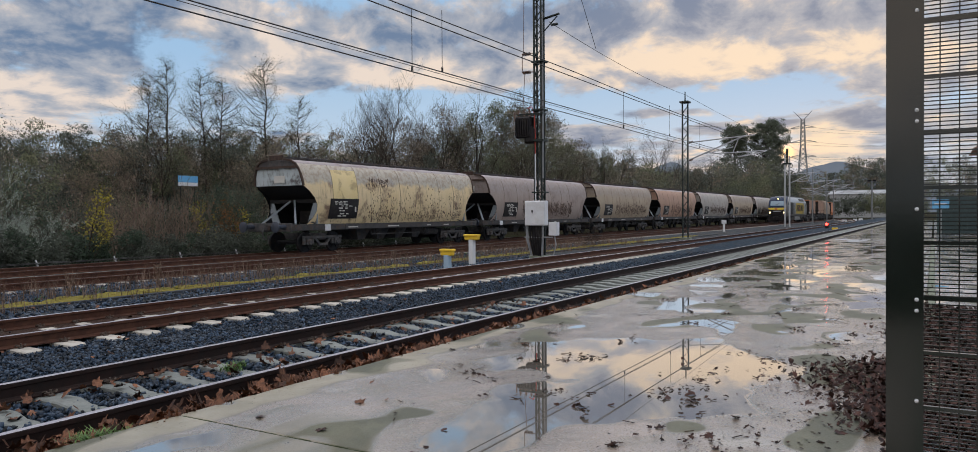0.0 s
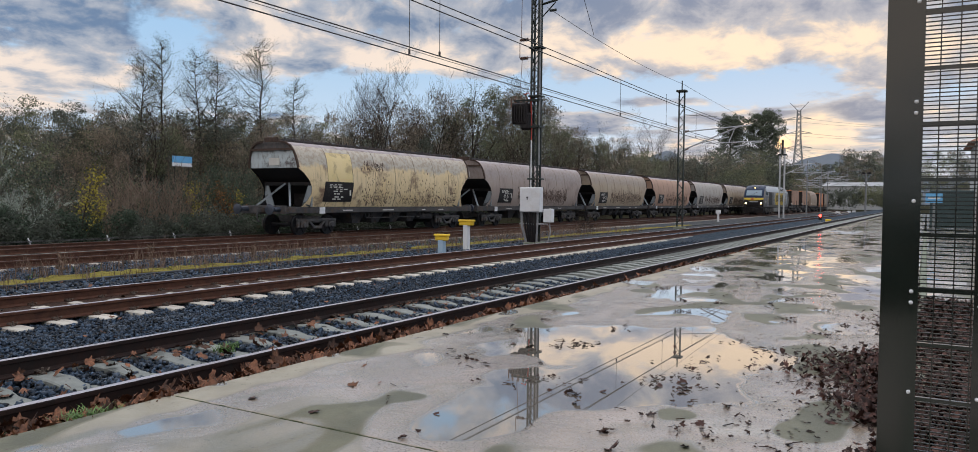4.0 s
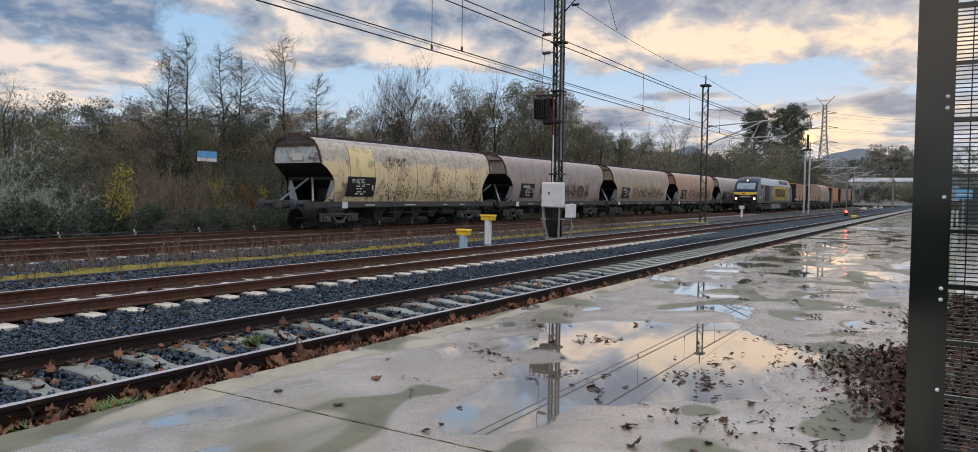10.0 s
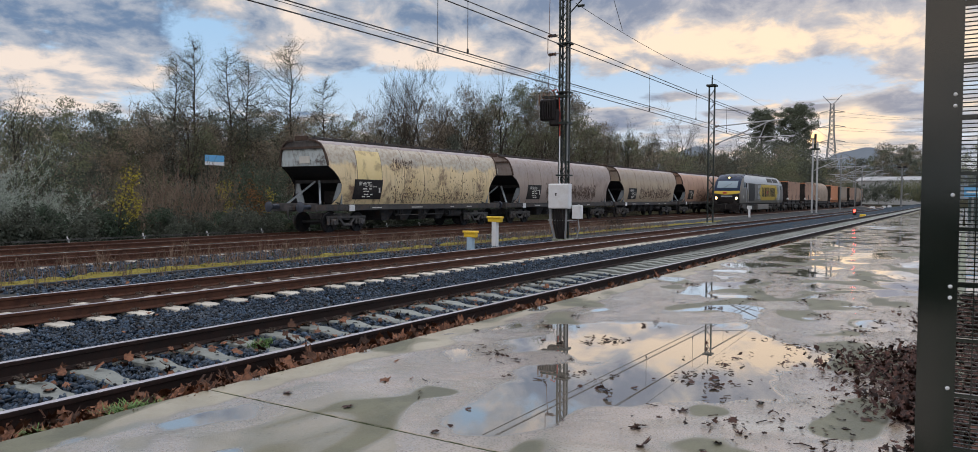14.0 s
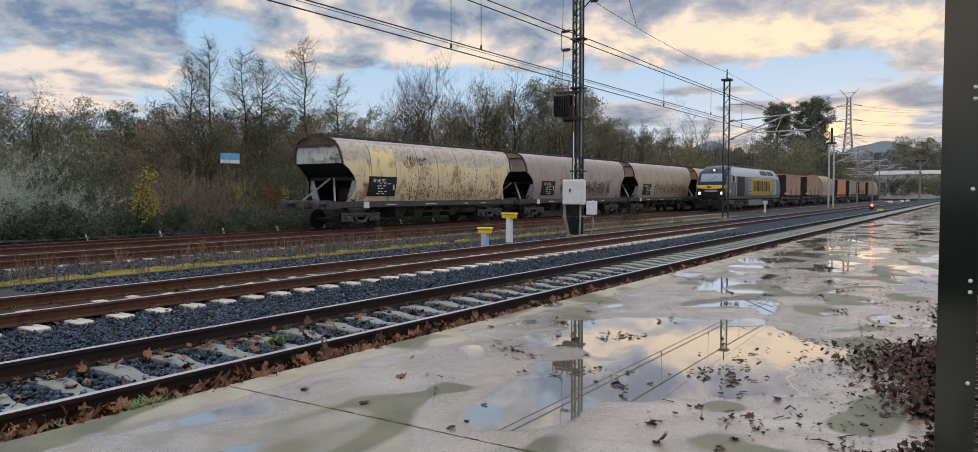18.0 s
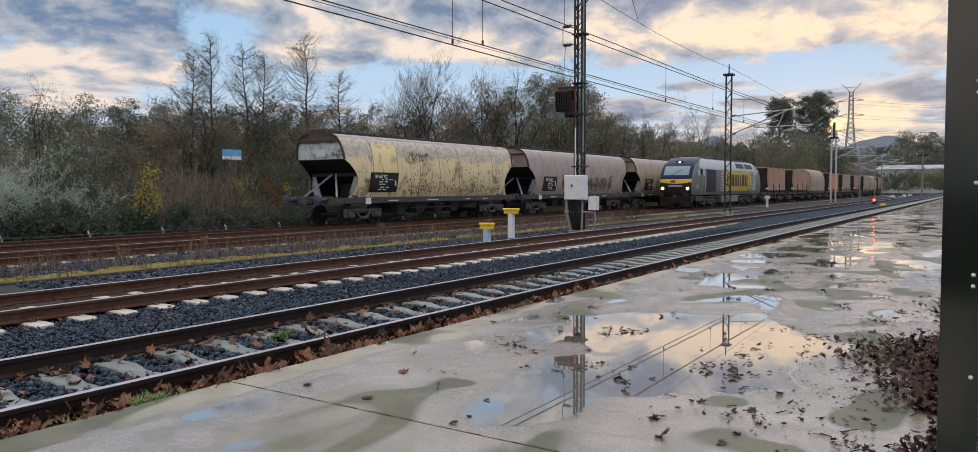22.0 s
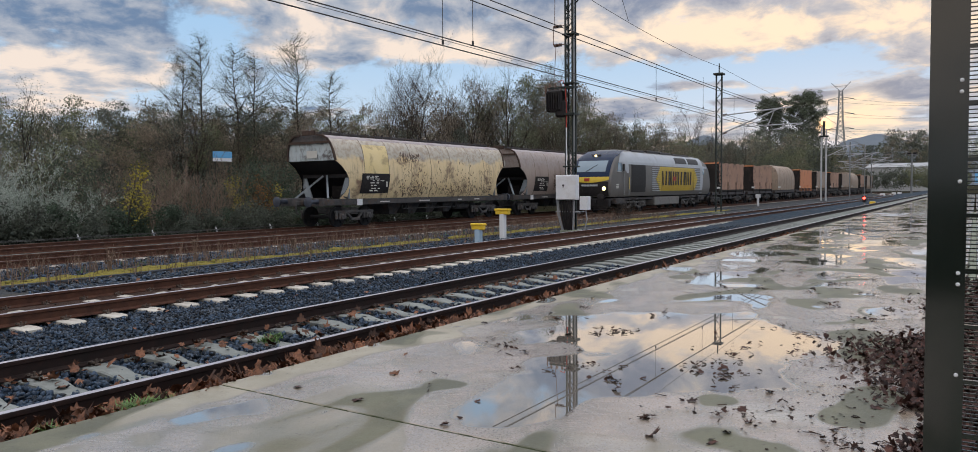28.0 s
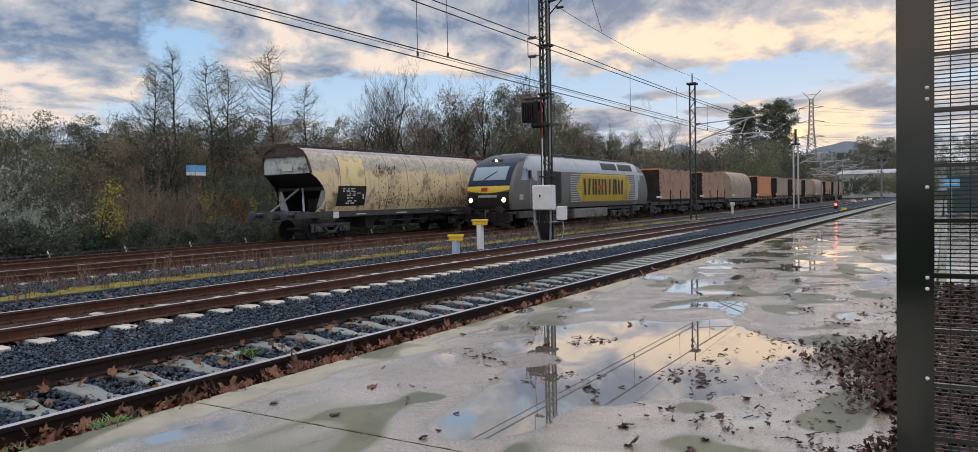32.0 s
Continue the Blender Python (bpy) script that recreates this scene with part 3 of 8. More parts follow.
def build_ground():
    # one sheet to the horizon, rising to woods behind the yard
    xs = [-3000, -800, -200, -60] + list(range(-20, 260, 6)) + [300, 400, 600, 900, 1500, 3000]
    ys = [-3000, -800, -200, -60, -20, -8, -2, 2, 8, 14, 20, 27, 30, 33, 37, 42, 50, 60, 80, 120, 200, 400, 900, 3000]
    pts, fs = [], []
    for x in xs:
        for y in ys:
            z = -0.55 + (0.12 * noise.noise((x * 0.07, y * 0.07, 0)) if abs(y) > 28 else 0)
            if y > 28:
                z += min((y - 28) * 0.03, 1.5)
            pts.append((x, y, z))
    n = len(ys)
    for i in range(len(xs) - 1):
        for j in range(n - 1):
            fs.append((i * n + j, (i + 1) * n + j, (i + 1) * n + j + 1, i * n + j + 1))
    m = Mesh().add(pts, fs)
    solo("ground", m, SOIL, "dark damp soil with dead grass under the woods", "ground", kind="structure", smooth=True)

    # ballast beds
    def bed(name, y0, y1, ztop, x0, x1, mat, label, step=0.5, rough=0.03, key=None, fill=0.0):
        m = Mesh()
        xs = [x0 + i * step for i in range(int((40 - x0) / step))] + [40 + 4 * i for i in range(int((x1 - 40) / 4) + 1)]
        nn = max(int((y1 - y0) / 0.35), 3)
        grid = []
        for x in xs:
            off = bend(x, BEND[key]) if key else 0.0
            row = [(x, y0 - 0.35 + off, -0.56)]
            for j in range(nn + 1):
                y = y0 + (y1 - y0) * j / nn
                row.append((x, y + off, ztop + rough * noise.noise((x * 2.1, y * 2.1, 3.0)) + (fill * min(max((x - 22) / 25, 0), 1) if y > 9.6 else 0)))
            row.append((x, y1 + 0.5 + off, -0.56))
            grid.append(row)
        m.sheet(grid)
        return solo(name, m, mat, label, "ballast", kind="structure", smooth=True)

    bed("ballast_bed", 5.26, 13.1, -0.315, -8, 330, BALLAST, "dark blue-grey crushed stone ballast under two tracks", fill=0.11)
    bed("yard_gravel", 13.5, 18.9, -0.33, -8, 200, GRAVEL, "grey weedy gravel between the tracks")
    bed("ballast_bed", 19.2, 26.8, -0.335, -8, 330, BALLAST, "dark ballast under the rusty yard tracks", key=3)
    # rust-stained ballast lies level with the sleepers between the rails of the second track
    m = Mesh()
    m.sheet([[(x, Y2 + y + bend(x, BEND[2]), Z2 - 0.186 + 0.016 * noise.noise((x * 3.1, y * 4.0, 7.0)) + (0.010 if y > 0.5 else 0.0)) for y in (-0.82, -0.6, -0.4, -0.2, 0.0, 0.2, 0.4, 0.6, 0.82)]
             for x in [-8 + 0.25 * i for i in range(270)] + [60 + 3 * i for i in range(90)]])
    solo("track_ballast", m, BALLAST_RUST, "rust-brown ballast filling between the rails", "ballast", kind="structure", smooth=True)
    # the pale cess and the moss strip along it
    m = Mesh()
    rg = random.Random(61)
    for i in range(1500):
        x0 = -2 + 62 * rg.random()
        y0 = 16.1 + 0.75 * rg.random() ** 1.2 + 0.15 * noise.noise((x0 * 0.4, 5, 0))
        if noise.noise((x0 * 0.55, y0 * 1.4, 2)) < -0.22:
            continue
        w, d = rg.uniform(0.10, 0.32), rg.uniform(0.06, 0.16)
        h = rg.uniform(0.012, 0.05)
        m.loft([[(x0 + w * math.cos(k * 1.047) * q, y0 + d * math.sin(k * 1.047) * q, -0.325 + z) for k in range(6)] for q, z in ((1.0, 0.0), (0.85, h + 0.02), (0.4, h + 0.045))])
    solo("moss_strip", m, MOSS, "strip of yellow-green moss along a buried kerb", "moss", kind="stuff")
    m = Mesh()
    for i in range(90):
        x0 = -6 + i * 0.8
        m.box(x0, x0 + 0.79, 15.95, 16.10, -0.42, -0.272 + 0.012 * noise.noise((x0 * 0.9, 4, 0)), 0.015)
    solo("buried_kerb", m, KERB_SHADOW, "buried concrete kerb, its shadow side painted dark", "kerb", kind="structure")


def rail_mesh(name, x0, x1, x_bend):
    """A rail with head, web and foot; local origin at the rail head."""
    prof = [(-0.034, 0), (0.034, 0), (0.036, -0.012), (0.034, -0.036), (0.010, -0.046), (0.009, -0.125), (0.030, -0.138), (0.070, -0.148),
            (0.070, -0.160), (-0.070, -0.160), (-0.070, -0.148), (-0.030, -0.138), (-0.009, -0.125), (-0.010, -0.046), (-0.034, -0.036), (-0.036, -0.012)]
    xs = [x0] + [x for x in range(int(x_bend), int(x1), 8) if x > x0] + [x1]
    rings = [[(x, y + bend(x, x_bend), z * 1.1) for y, z in prof] for x in xs]
    side = Mesh().loft(rings)
    side.f = [f for f in side.f if len(f) > 4 or not all(side.v[i][2] > -0.001 for i in f)]
    top = Mesh().sheet([[(x, y + bend(x, x_bend), z) for y, z in ((-0.0345, -0.001), (-0.031, 0.002), (0.031, 0.002), (0.0345, -0.001))] for x in xs])
    return side.data(name), top.data(name + "_head")


SLEEPER_START = 0.55


def sleeper_mesh(w=0.26, l=2.6, h=0.2):
    """A concrete sleeper: sloped sides, a waist in the middle; top at z = 0."""
    rings = []
    for y, hw, top in ((-l / 2, w * 0.42, -0.02), (-l / 2 + 0.05, w * 0.5, 0.0), (-0.45, w * 0.5, 0.0), (-0.25, w * 0.42, -0.035), (0.25, w * 0.42, -0.035),
                       (0.45, w * 0.5, 0.0), (l / 2 - 0.05, w * 0.5, 0.0), (l / 2, w * 0.42, -0.02)):
        rings.append([(-hw * 1.12, y, -h), (-hw, y, top - 0.012), (-hw * 0.85, y, top), (hw * 0.85, y, top), (hw, y, top - 0.012), (hw * 1.12, y, -h)])
    return Mesh().loft(rings).data("sleeper")


def clip_mesh():
    """A sprung steel loop on a bolt beside the rail's foot."""
    m = Mesh()
    for s in (-1, 1):
        pts = [(s * 0.035 * math.sin(a) + s * 0.03, -0.02 - 0.04 * math.cos(a), 0.035 + 0.018 * math.sin(a * 1.5)) for a in (0, 0.8, 1.6, 2.4, 3.1, 3.9)]
        m.path(pts, 0.009, 5)
    m.tube((0, -0.03, 0), (0, -0.03, 0.065), 0.014, n=6)
    m.box(-0.03, 0.03, -0.06, 0.0, 0.0, 0.02, 0.005)
    return m.data("clip")


def build_track(name, n, y, z, label, sleeper_mat, side_mat, top_mat, x_end, pieces, clips):
    t = thing(name, label, "railway track", pose(0, y, z), "railway tracks", "structure")
    side, top = rail_mesh("rail", -8, x_end, BEND[n])
    for s in (-1, 1):
        r = part("rail", side, side_mat, t, at=pose(0, s * GAUGE / 2, 0))
        part("running_surface", top, top_mat, r, "polished rail head" if top_mat is RAIL_TOP else "dull rail head")
    sl, cl = sleeper_mesh(), clip_mesh()
    cl.materials.append(CLIP)
    sl.materials.append(sleeper_mat)
    x0 = {1: SLEEPER_START, 2: 0.18}.get(n, 0.3)
    count = int((x_end + 6) / 0.6)
    far = Mesh()
    base = [tuple(v.co) for v in sl.vertices]
    faces = [tuple(p.vertices) for p in sl.polygons]
    for i in range(count):
        x = -6 + x0 + i * 0.6 + random.uniform(-0.012, 0.012)
        yb = bend(x, BEND[n])
        if i < pieces:
            rz = math.degrees(random.uniform(-0.008, 0.008))
            s = part("sleeper", sl, sleeper_mat, t, at=pose(x, yb, -0.181, 0, 0, rz))
            if i < clips:
                for e in (-1, 1):
                    for q in (-1, 1):
                        part("clip", cl, CLIP, s, at=pose(0, e * GAUGE / 2 + q * 0.075, 0.0, 0, 0, 0 if q < 0 else 180))
        else:
            far.add([(a + x, b + yb, c - 0.181) for a, b, c in base], faces)
    if far.v:
        part("far_sleepers", far, sleeper_mat, t, kind="stuff")
    return t


def stones(name, boxes, z, per_m2, size, material_, label, seed, avoid=()):
    """Loose angular stones strewn over rectangles of a bed."""
    rg = np.random.default_rng(seed)
    cube = np.array([(x, y, q) for x in (-1, 1) for y in (-1, 1) for q in (-1, 1)], float)
    quads = np.array([(0, 1, 3, 2), (4, 6, 7, 5), (0, 4, 5, 1), (2, 3, 7, 6), (0, 2, 6, 4), (1, 5, 7, 3)])
    cs = []
    for x0, x1, y0, y1, k in boxes:
        n = int((x1 - x0) * (y1 - y0) * per_m2 * k)
        cs.append(np.column_stack([rg.uniform(x0, x1, n), rg.uniform(y0, y1, n), rg.normal(z, 0.016, n)]))
    c = np.concatenate(cs)
    for x0, pitch, half, y0, y1 in avoid:
        # keep most stones off the sleepers
        on = np.abs((c[:, 0] - x0 + pitch / 2) % pitch - pitch / 2) < half
        bare = np.where(np.abs(c[:, 1] - (y0 + y1) / 2) < 0.2, 0.75, 0.95)
        c = c[~(on & (rg.uniform(0, 1, len(c)) < bare))]
    n = len(c)
    pts = cube[None] * (1 + rg.uniform(-0.75, 0.35, (n, 8, 3)))
    pts *= rg.uniform(0.4, 1.35, (n, 1, 3)) * size * rg.uniform(0.55, 1.45, (n, 1, 1))
    a, b = rg.uniform(0, 6.28, (2, n))
    ca, sa, cb, sb = np.cos(a), np.sin(a), np.cos(b), np.sin(b)
    x, y, q = pts[..., 0].copy(), pts[..., 1].copy(), pts[..., 2].copy()
    x, y = x * ca[:, None] - y * sa[:, None], x * sa[:, None] + y * ca[:, None]
    y, q = y * cb[:, None] - q * sb[:, None], y * sb[:, None] + q * cb[:, None]
    v = np.stack([x, y, q], -1) + c[:, None]
    f = (np.arange(n)[:, None, None] * 8 + quads[None]).reshape(-1, 4)
    return solo(name, fast_mesh(name, v.reshape(-1, 3), f), material_, label, "ballast", kind="stuff")


def leaf_mesh(rg, n, place, size, lift, curl):
    """Fallen plane-tree leaves: five-lobed, curled, lying at all angles."""
    lobes = [(1.0, 0.0), (0.58, 0.32), (0.72, 0.55), (0.92, 0.85), (0.50, 1.15), (0.70, 1.65), (0.42, 2.2), (0.46, 2.7)]
    ring = [(r * math.cos(a), r * math.sin(a)) for r, a in lobes] + [(r * math.cos(a), -r * math.sin(a)) for r, a in lobes[:0:-1]]
    k = len(ring)
    out = np.array([(0.0, 0.0)] + ring)
    tris = np.array([(0, 1 + i, 1 + (i + 1) % k) for i in range(k)])
    vs, fs = [], []
    for i in range(n):
        x, y, z = place(rg)
        s, a = size * rg.uniform(0.55, 1.25), rg.uniform(0, 6.28)
        p = out * s * (1 + rg.uniform(-0.15, 0.15, (len(out), 1)))
        r2 = (p ** 2).sum(1)
        h = curl * rg.uniform(-0.25, 0.45) * r2 / s + rg.uniform(-0.14, 0.14, len(out)) * s * curl
        h += curl * rg.uniform(-0.5, 0.5) * p[:, 0] * p[:, 1] / s
        tx, ty = rg.normal(0, lift, 2)
        q = np.column_stack([p[:, 0] * math.cos(a) - p[:, 1] * math.sin(a), p[:, 0] * math.sin(a) + p[:, 1] * math.cos(a), h])
        q[:, 2] += q[:, 0] * tx + q[:, 1] * ty
        q[:, 2] -= np.percentile(q[:, 2], 25) - 0.003
        vs.append(q + (x, y, z))
        fs.append(tris + i * len(out))
    return np.concatenate(vs), np.concatenate(fs)


def build_slab():
    slab = tagged(new("pavement"), "wet poured concrete platform with puddles and dead leaves", "pavement", "", "structure")
    for x0, x1 in ((-6.0, 3.945), (3.96, 150.0)):
        m = Mesh()
        m.box(x0, x1, 0.085, SLAB_EDGE, SLAB_Z - 0.35, SLAB_Z, 0.012)
        part("slab", m, SLAB, slab)
    m = Mesh()
    for i in range(88):
        y = 0.09 + i * 0.058
        m.box(3.943, 3.962, y, y + 0.057, SLAB_Z - 0.03, SLAB_Z - 0.004 + 0.006 * noise.noise((y * 9, 0, 0)), 0.002)
    part("joint_moss", m, JOINT, slab, "dark mossy joint", kind="stuff")
    m = Mesh()
    for i in range(60):
        m.box(-8.5 + i * 1.0, -8.5 + i * 1.0 + 0.997, -0.045, 0.075, -0.4, SLAB_Z + 0.03, 0.012)
    solo("kerb", m, KERB, "grey-green lichened concrete kerb beside the fence", "kerb", kind="structure")
    m = Mesh().box(-6, 160, -14, -0.055, -0.45, -0.10)
    solo("apron", m, SLAB, "wet concrete apron behind the fence", "pavement", kind="structure")


def build_leaves():
    rg = np.random.default_rng(5)

    def fringe(g):
        x = g.choice([g.uniform(1.0, 8), g.uniform(1.5, 12), g.uniform(2, 30)])
        return x, SLAB_EDGE + abs(g.normal(0.12, 0.17)) - 0.04, -0.21 + g.uniform(0, 0.10)

    v, f = leaf_mesh(rg, 5200, fringe, 0.066, 0.55, 1.3)
    solo("fallen_leaves", fast_mesh("fallen_leaves", v, f), LEAF, "brown curled plane leaves gathered along the near rail", "leaves", kind="stuff")

    def four_foot(g):
        x = 1.2 + 12 * g.uniform() ** 1.7
        y = g.choice([g.uniform(5.9, 7.45), 7.44 - abs(g.normal(0, 0.16)), 5.9 + abs(g.normal(0, 0.1))])
        return x, y, -0.225 + g.uniform(0, 0.06)

    v, f = leaf_mesh(rg, 620, four_foot, 0.068, 0.4, 1.1)
    solo("fallen_leaves", fast_mesh("fallen_leaves", v, f), LEAF, "scattered brown plane leaves between the rails", "leaves", kind="stuff")

    def ballast_leaves(g):
        return 2.5 + 20 * g.uniform() ** 1.3, g.uniform(7.7, 15.8), -0.262 + g.uniform(0, 0.03)

    v, f = leaf_mesh(rg, 160, ballast_leaves, 0.055, 0.4, 1.1)
    solo("fallen_leaves", fast_mesh("fallen_leaves", v, f), LEAF, "few brown leaves blown over the ballast", "leaves", kind="stuff")

    def heap(g):
        x = 3.3 + abs(g.normal(0, 1)) * 4.5
        return x, -0.02 + abs(g.normal(0, 0.27)) * (1.0 + 0.35 * math.sin(x * 1.7 + 0.5)) * (1.35 if 6 < x < 9 else 0.55 if x < 6 else 0.85), SLAB_Z + g.uniform(0, 0.05)

    v, f = leaf_mesh(rg, 8500, heap, 0.036, 0.5, 1.2)
    solo("leaf_heap", fast_mesh("leaf_heap", v, f), LEAF_WET, "drift of wet brown leaves against the fence", "leaves", kind="stuff")

    def heap2(g):
        return 3.5 + 11 * g.uniform() ** 1.4, -0.03 - abs(g.normal(0, 0.40)), -0.09 + g.uniform(0, 0.07)

    v, f = leaf_mesh(rg, 8500, heap2, 0.05, 0.45, 0.9)
    solo("leaf_heap", fast_mesh("leaf_heap", v, f), LEAF_WET, "drift of dark wet leaves behind the fence", "leaves", kind="stuff")

    def strewn(g):
        x = 4 + 16 * g.uniform() ** 1.3
        return x, g.uniform(0.4, 5.0), SLAB_Z + 0.002

    v, f = leaf_mesh(rg, 60, strewn, 0.06, 0.16, 0.6)
    solo("strewn_leaves", fast_mesh("strewn_leaves", v, f), LEAF_WET, "small wet leaves strewn on the concrete", "leaves", kind="stuff")
    # sodden leaves lie matted in small heaps, with their stalks
    mats = []
    for k in range(95):
        x = 4.7 + 13 * rg.uniform() ** 1.5
        y = rg.uniform(0.5, 4.4) if k % 3 else 0.4 + abs(rg.normal(0, 0.8))
        mats.append((x, y, rg.uniform(0, 3.14), rg.uniform(0.05, 0.22), int(2 + 26 * rg.uniform() ** 4)))
    pick = [i for i, q in enumerate(mats) for _ in range(q[4])]

    def matted(g):
        cx, cy, a, w, _ = mats[pick[g.integers(len(pick))]]
        u, v = g.normal(0, w), g.normal(0, w * 0.3)
        return cx + u * math.cos(a) - v * math.sin(a), cy + u * math.sin(a) + v * math.cos(a), SLAB_Z + 0.002 + g.uniform(0, 0.012)

    v, f = leaf_mesh(rg, len(pick), matted, 0.030, 0.22, 0.9)
    solo("leaf_litter", fast_mesh("leaf_litter", v, f), LEAF_DARK, "matted dark leaf litter in the puddles", "leaves", kind="stuff")
    m = Mesh()
    for cx, cy, a, w, n in mats:
        for k in range(1 + n // 6):
            a2, l = rg.uniform(0, 6.28), rg.uniform(0.03, 0.10)
            px, py = cx + rg.normal(0, w), cy + rg.normal(0, w * 0.5)
            m.bar((px, py, SLAB_Z + 0.004), (px + l * math.cos(a2), py + l * math.sin(a2), SLAB_Z + 0.012), 0.005)
    solo("leaf_stalks", m, LEAF_DARK, "thin dark stalks and twigs on the wet concrete", "twigs", kind="stuff")

    def crumbs(g):
        x = g.choice([8.6 + g.normal(0, 0.8), 7.0 + g.normal(0, 1.6), g.uniform(4.5, 11)])
        return x, 0.55 + abs(g.normal(0, 0.45)), SLAB_Z + 0.002

    v, f = leaf_mesh(rg, 550, crumbs, 0.018, 0.15, 0.4)
    solo("leaf_litter", fast_mesh("leaf_litter", v, f), LEAF_DARK, "crumbs of dark leaf litter beside the drift", "leaves", kind="stuff")
    # single large leaves that lie apart
    for x, y, s in ((4.95, 4.21, 0.085), (6.59, 1.81, 0.085), (5.6, 4.6, 0.06), (4.55, 1.72, 0.08), (5.15, 1.25, 0.075), (8.2, 4.3, 0.07), (5.45, 2.35, 0.075), (6.35, 1.95, 0.07), (5.4, 1.35, 0.085), (7.3, 1.75, 0.065), (5.15, 4.05, 0.05), (8.9, 3.35, 0.06), (6.0, 1.3, 0.06), (4.05, 3.0, 0.07)):
        v, f = leaf_mesh(rg, 1, lambda g: (x, y, SLAB_Z + 0.003), s * 0.9, 0.25, 1.1)
        solo("leaf", fast_mesh("leaf", v, f), LEAF if y > 4 else LEAF_WET, "single curled brown plane leaf on the wet concrete", "leaf", group="single leaves")


build_ground()
build_slab()
build_track("railway_track", 1, Y1, Z1, "near platform track, grey sleepers littered with leaves", CONCRETE_OLD, RUST_DARK, RAIL_TOP, 330, 110, 34)
build_track("railway_track", 2, Y2, Z2, "track with rusty rails on pale concrete sleepers", CONCRETE_NEW, RUST, RAIL_TOP, 330, 130, 36)
build_track("railway_track", 3, Y3, Z3, "rusty yard track that the train runs on", CONCRETE_MID, RUST, RAIL_TOP_DULL, 330, 110, 0)
build_track("railway_track", 4, Y4, Z4, "rusty siding under the hopper wagons", CONCRETE_OLD, RUST, RAIL_TOP_DULL, 330, 60, 0)
stones("ballast_stones", ((3.0, 8.5, 7.4, 10.7, 1.0), (2, 10, 5.4, 5.95, 0.3), (8.5, 14, 7.4, 10.7, 0.55), (4, 12, 10.6, 13.2, 0.25), (14, 22, 7.4, 10.6, 0.35), (22, 36, 7.4, 10.6, 0.12)),
       -0.300, 1250, 0.0160, STONE, "loose blue-grey ballast stones", 11)
stones("ballast_stones", ((1.5, 10, 5.86, 7.48, 1.0), (10, 16, 5.86, 7.48, 0.6)), -0.258, 800, 0.020, STONE, "dark ballast stones packed between the sleepers", 13,
       ((-6 + SLEEPER_START, 0.6, 0.13, Y1 - 0.9, Y1 + 0.9),))
stones("ballast_stones", ((7, 22, 17.9, 19.8, 1.0), (22, 45, 17.9, 19.8, 0.4), (7, 30, 13.6, 15.9, 0.45), (7, 30, 16.9, 17.8, 0.5)), -0.325, 260, 0.027, STONE, "ballast stones beside the yard track", 12)
build_leaves()

# ---------------------------------------------------------------- rolling stock
HOPPER_PAINTS = [
    material("hopper_cream", (0.71, 0.55, 0.30), (0.80, 0.65, 0.41), 0.55, 0.9, 30, (0.20, 0.12, 0.08), 0.95, 1.1, bump=0.05, streak=(0.34, 0.25, 0.18)),
    material("hopper_mauve", (0.32, 0.255, 0.225), (0.40, 0.325, 0.285), 0.6, 0.8, 30, (0.20, 0.14, 0.12), 0.7, 0.7, bump=0.05, streak=(0.24, 0.19, 0.17)),
    material("hopper_beige", (0.37, 0.29, 0.205), (0.45, 0.36, 0.26), 0.6, 0.8, 30, (0.26, 0.17, 0.12), 0.7, 0.7, bump=0.05, streak=(0.30, 0.24, 0.19)),
    material("hopper_salmon", (0.40, 0.24, 0.17), (0.46, 0.30, 0.21), 0.6, 0.8, 30, (0.24, 0.15, 0.11), 0.6, 0.7, bump=0.05, streak=(0.28, 0.19, 0.15)),
    material("hopper_grey", (0.36, 0.33, 0.30), (0.44, 0.40, 0.36), 0.6, 0.8, 30, (0.24, 0.18, 0.14), 0.6, 0.7, bump=0.05, streak=(0.26, 0.22, 0.2)),
]


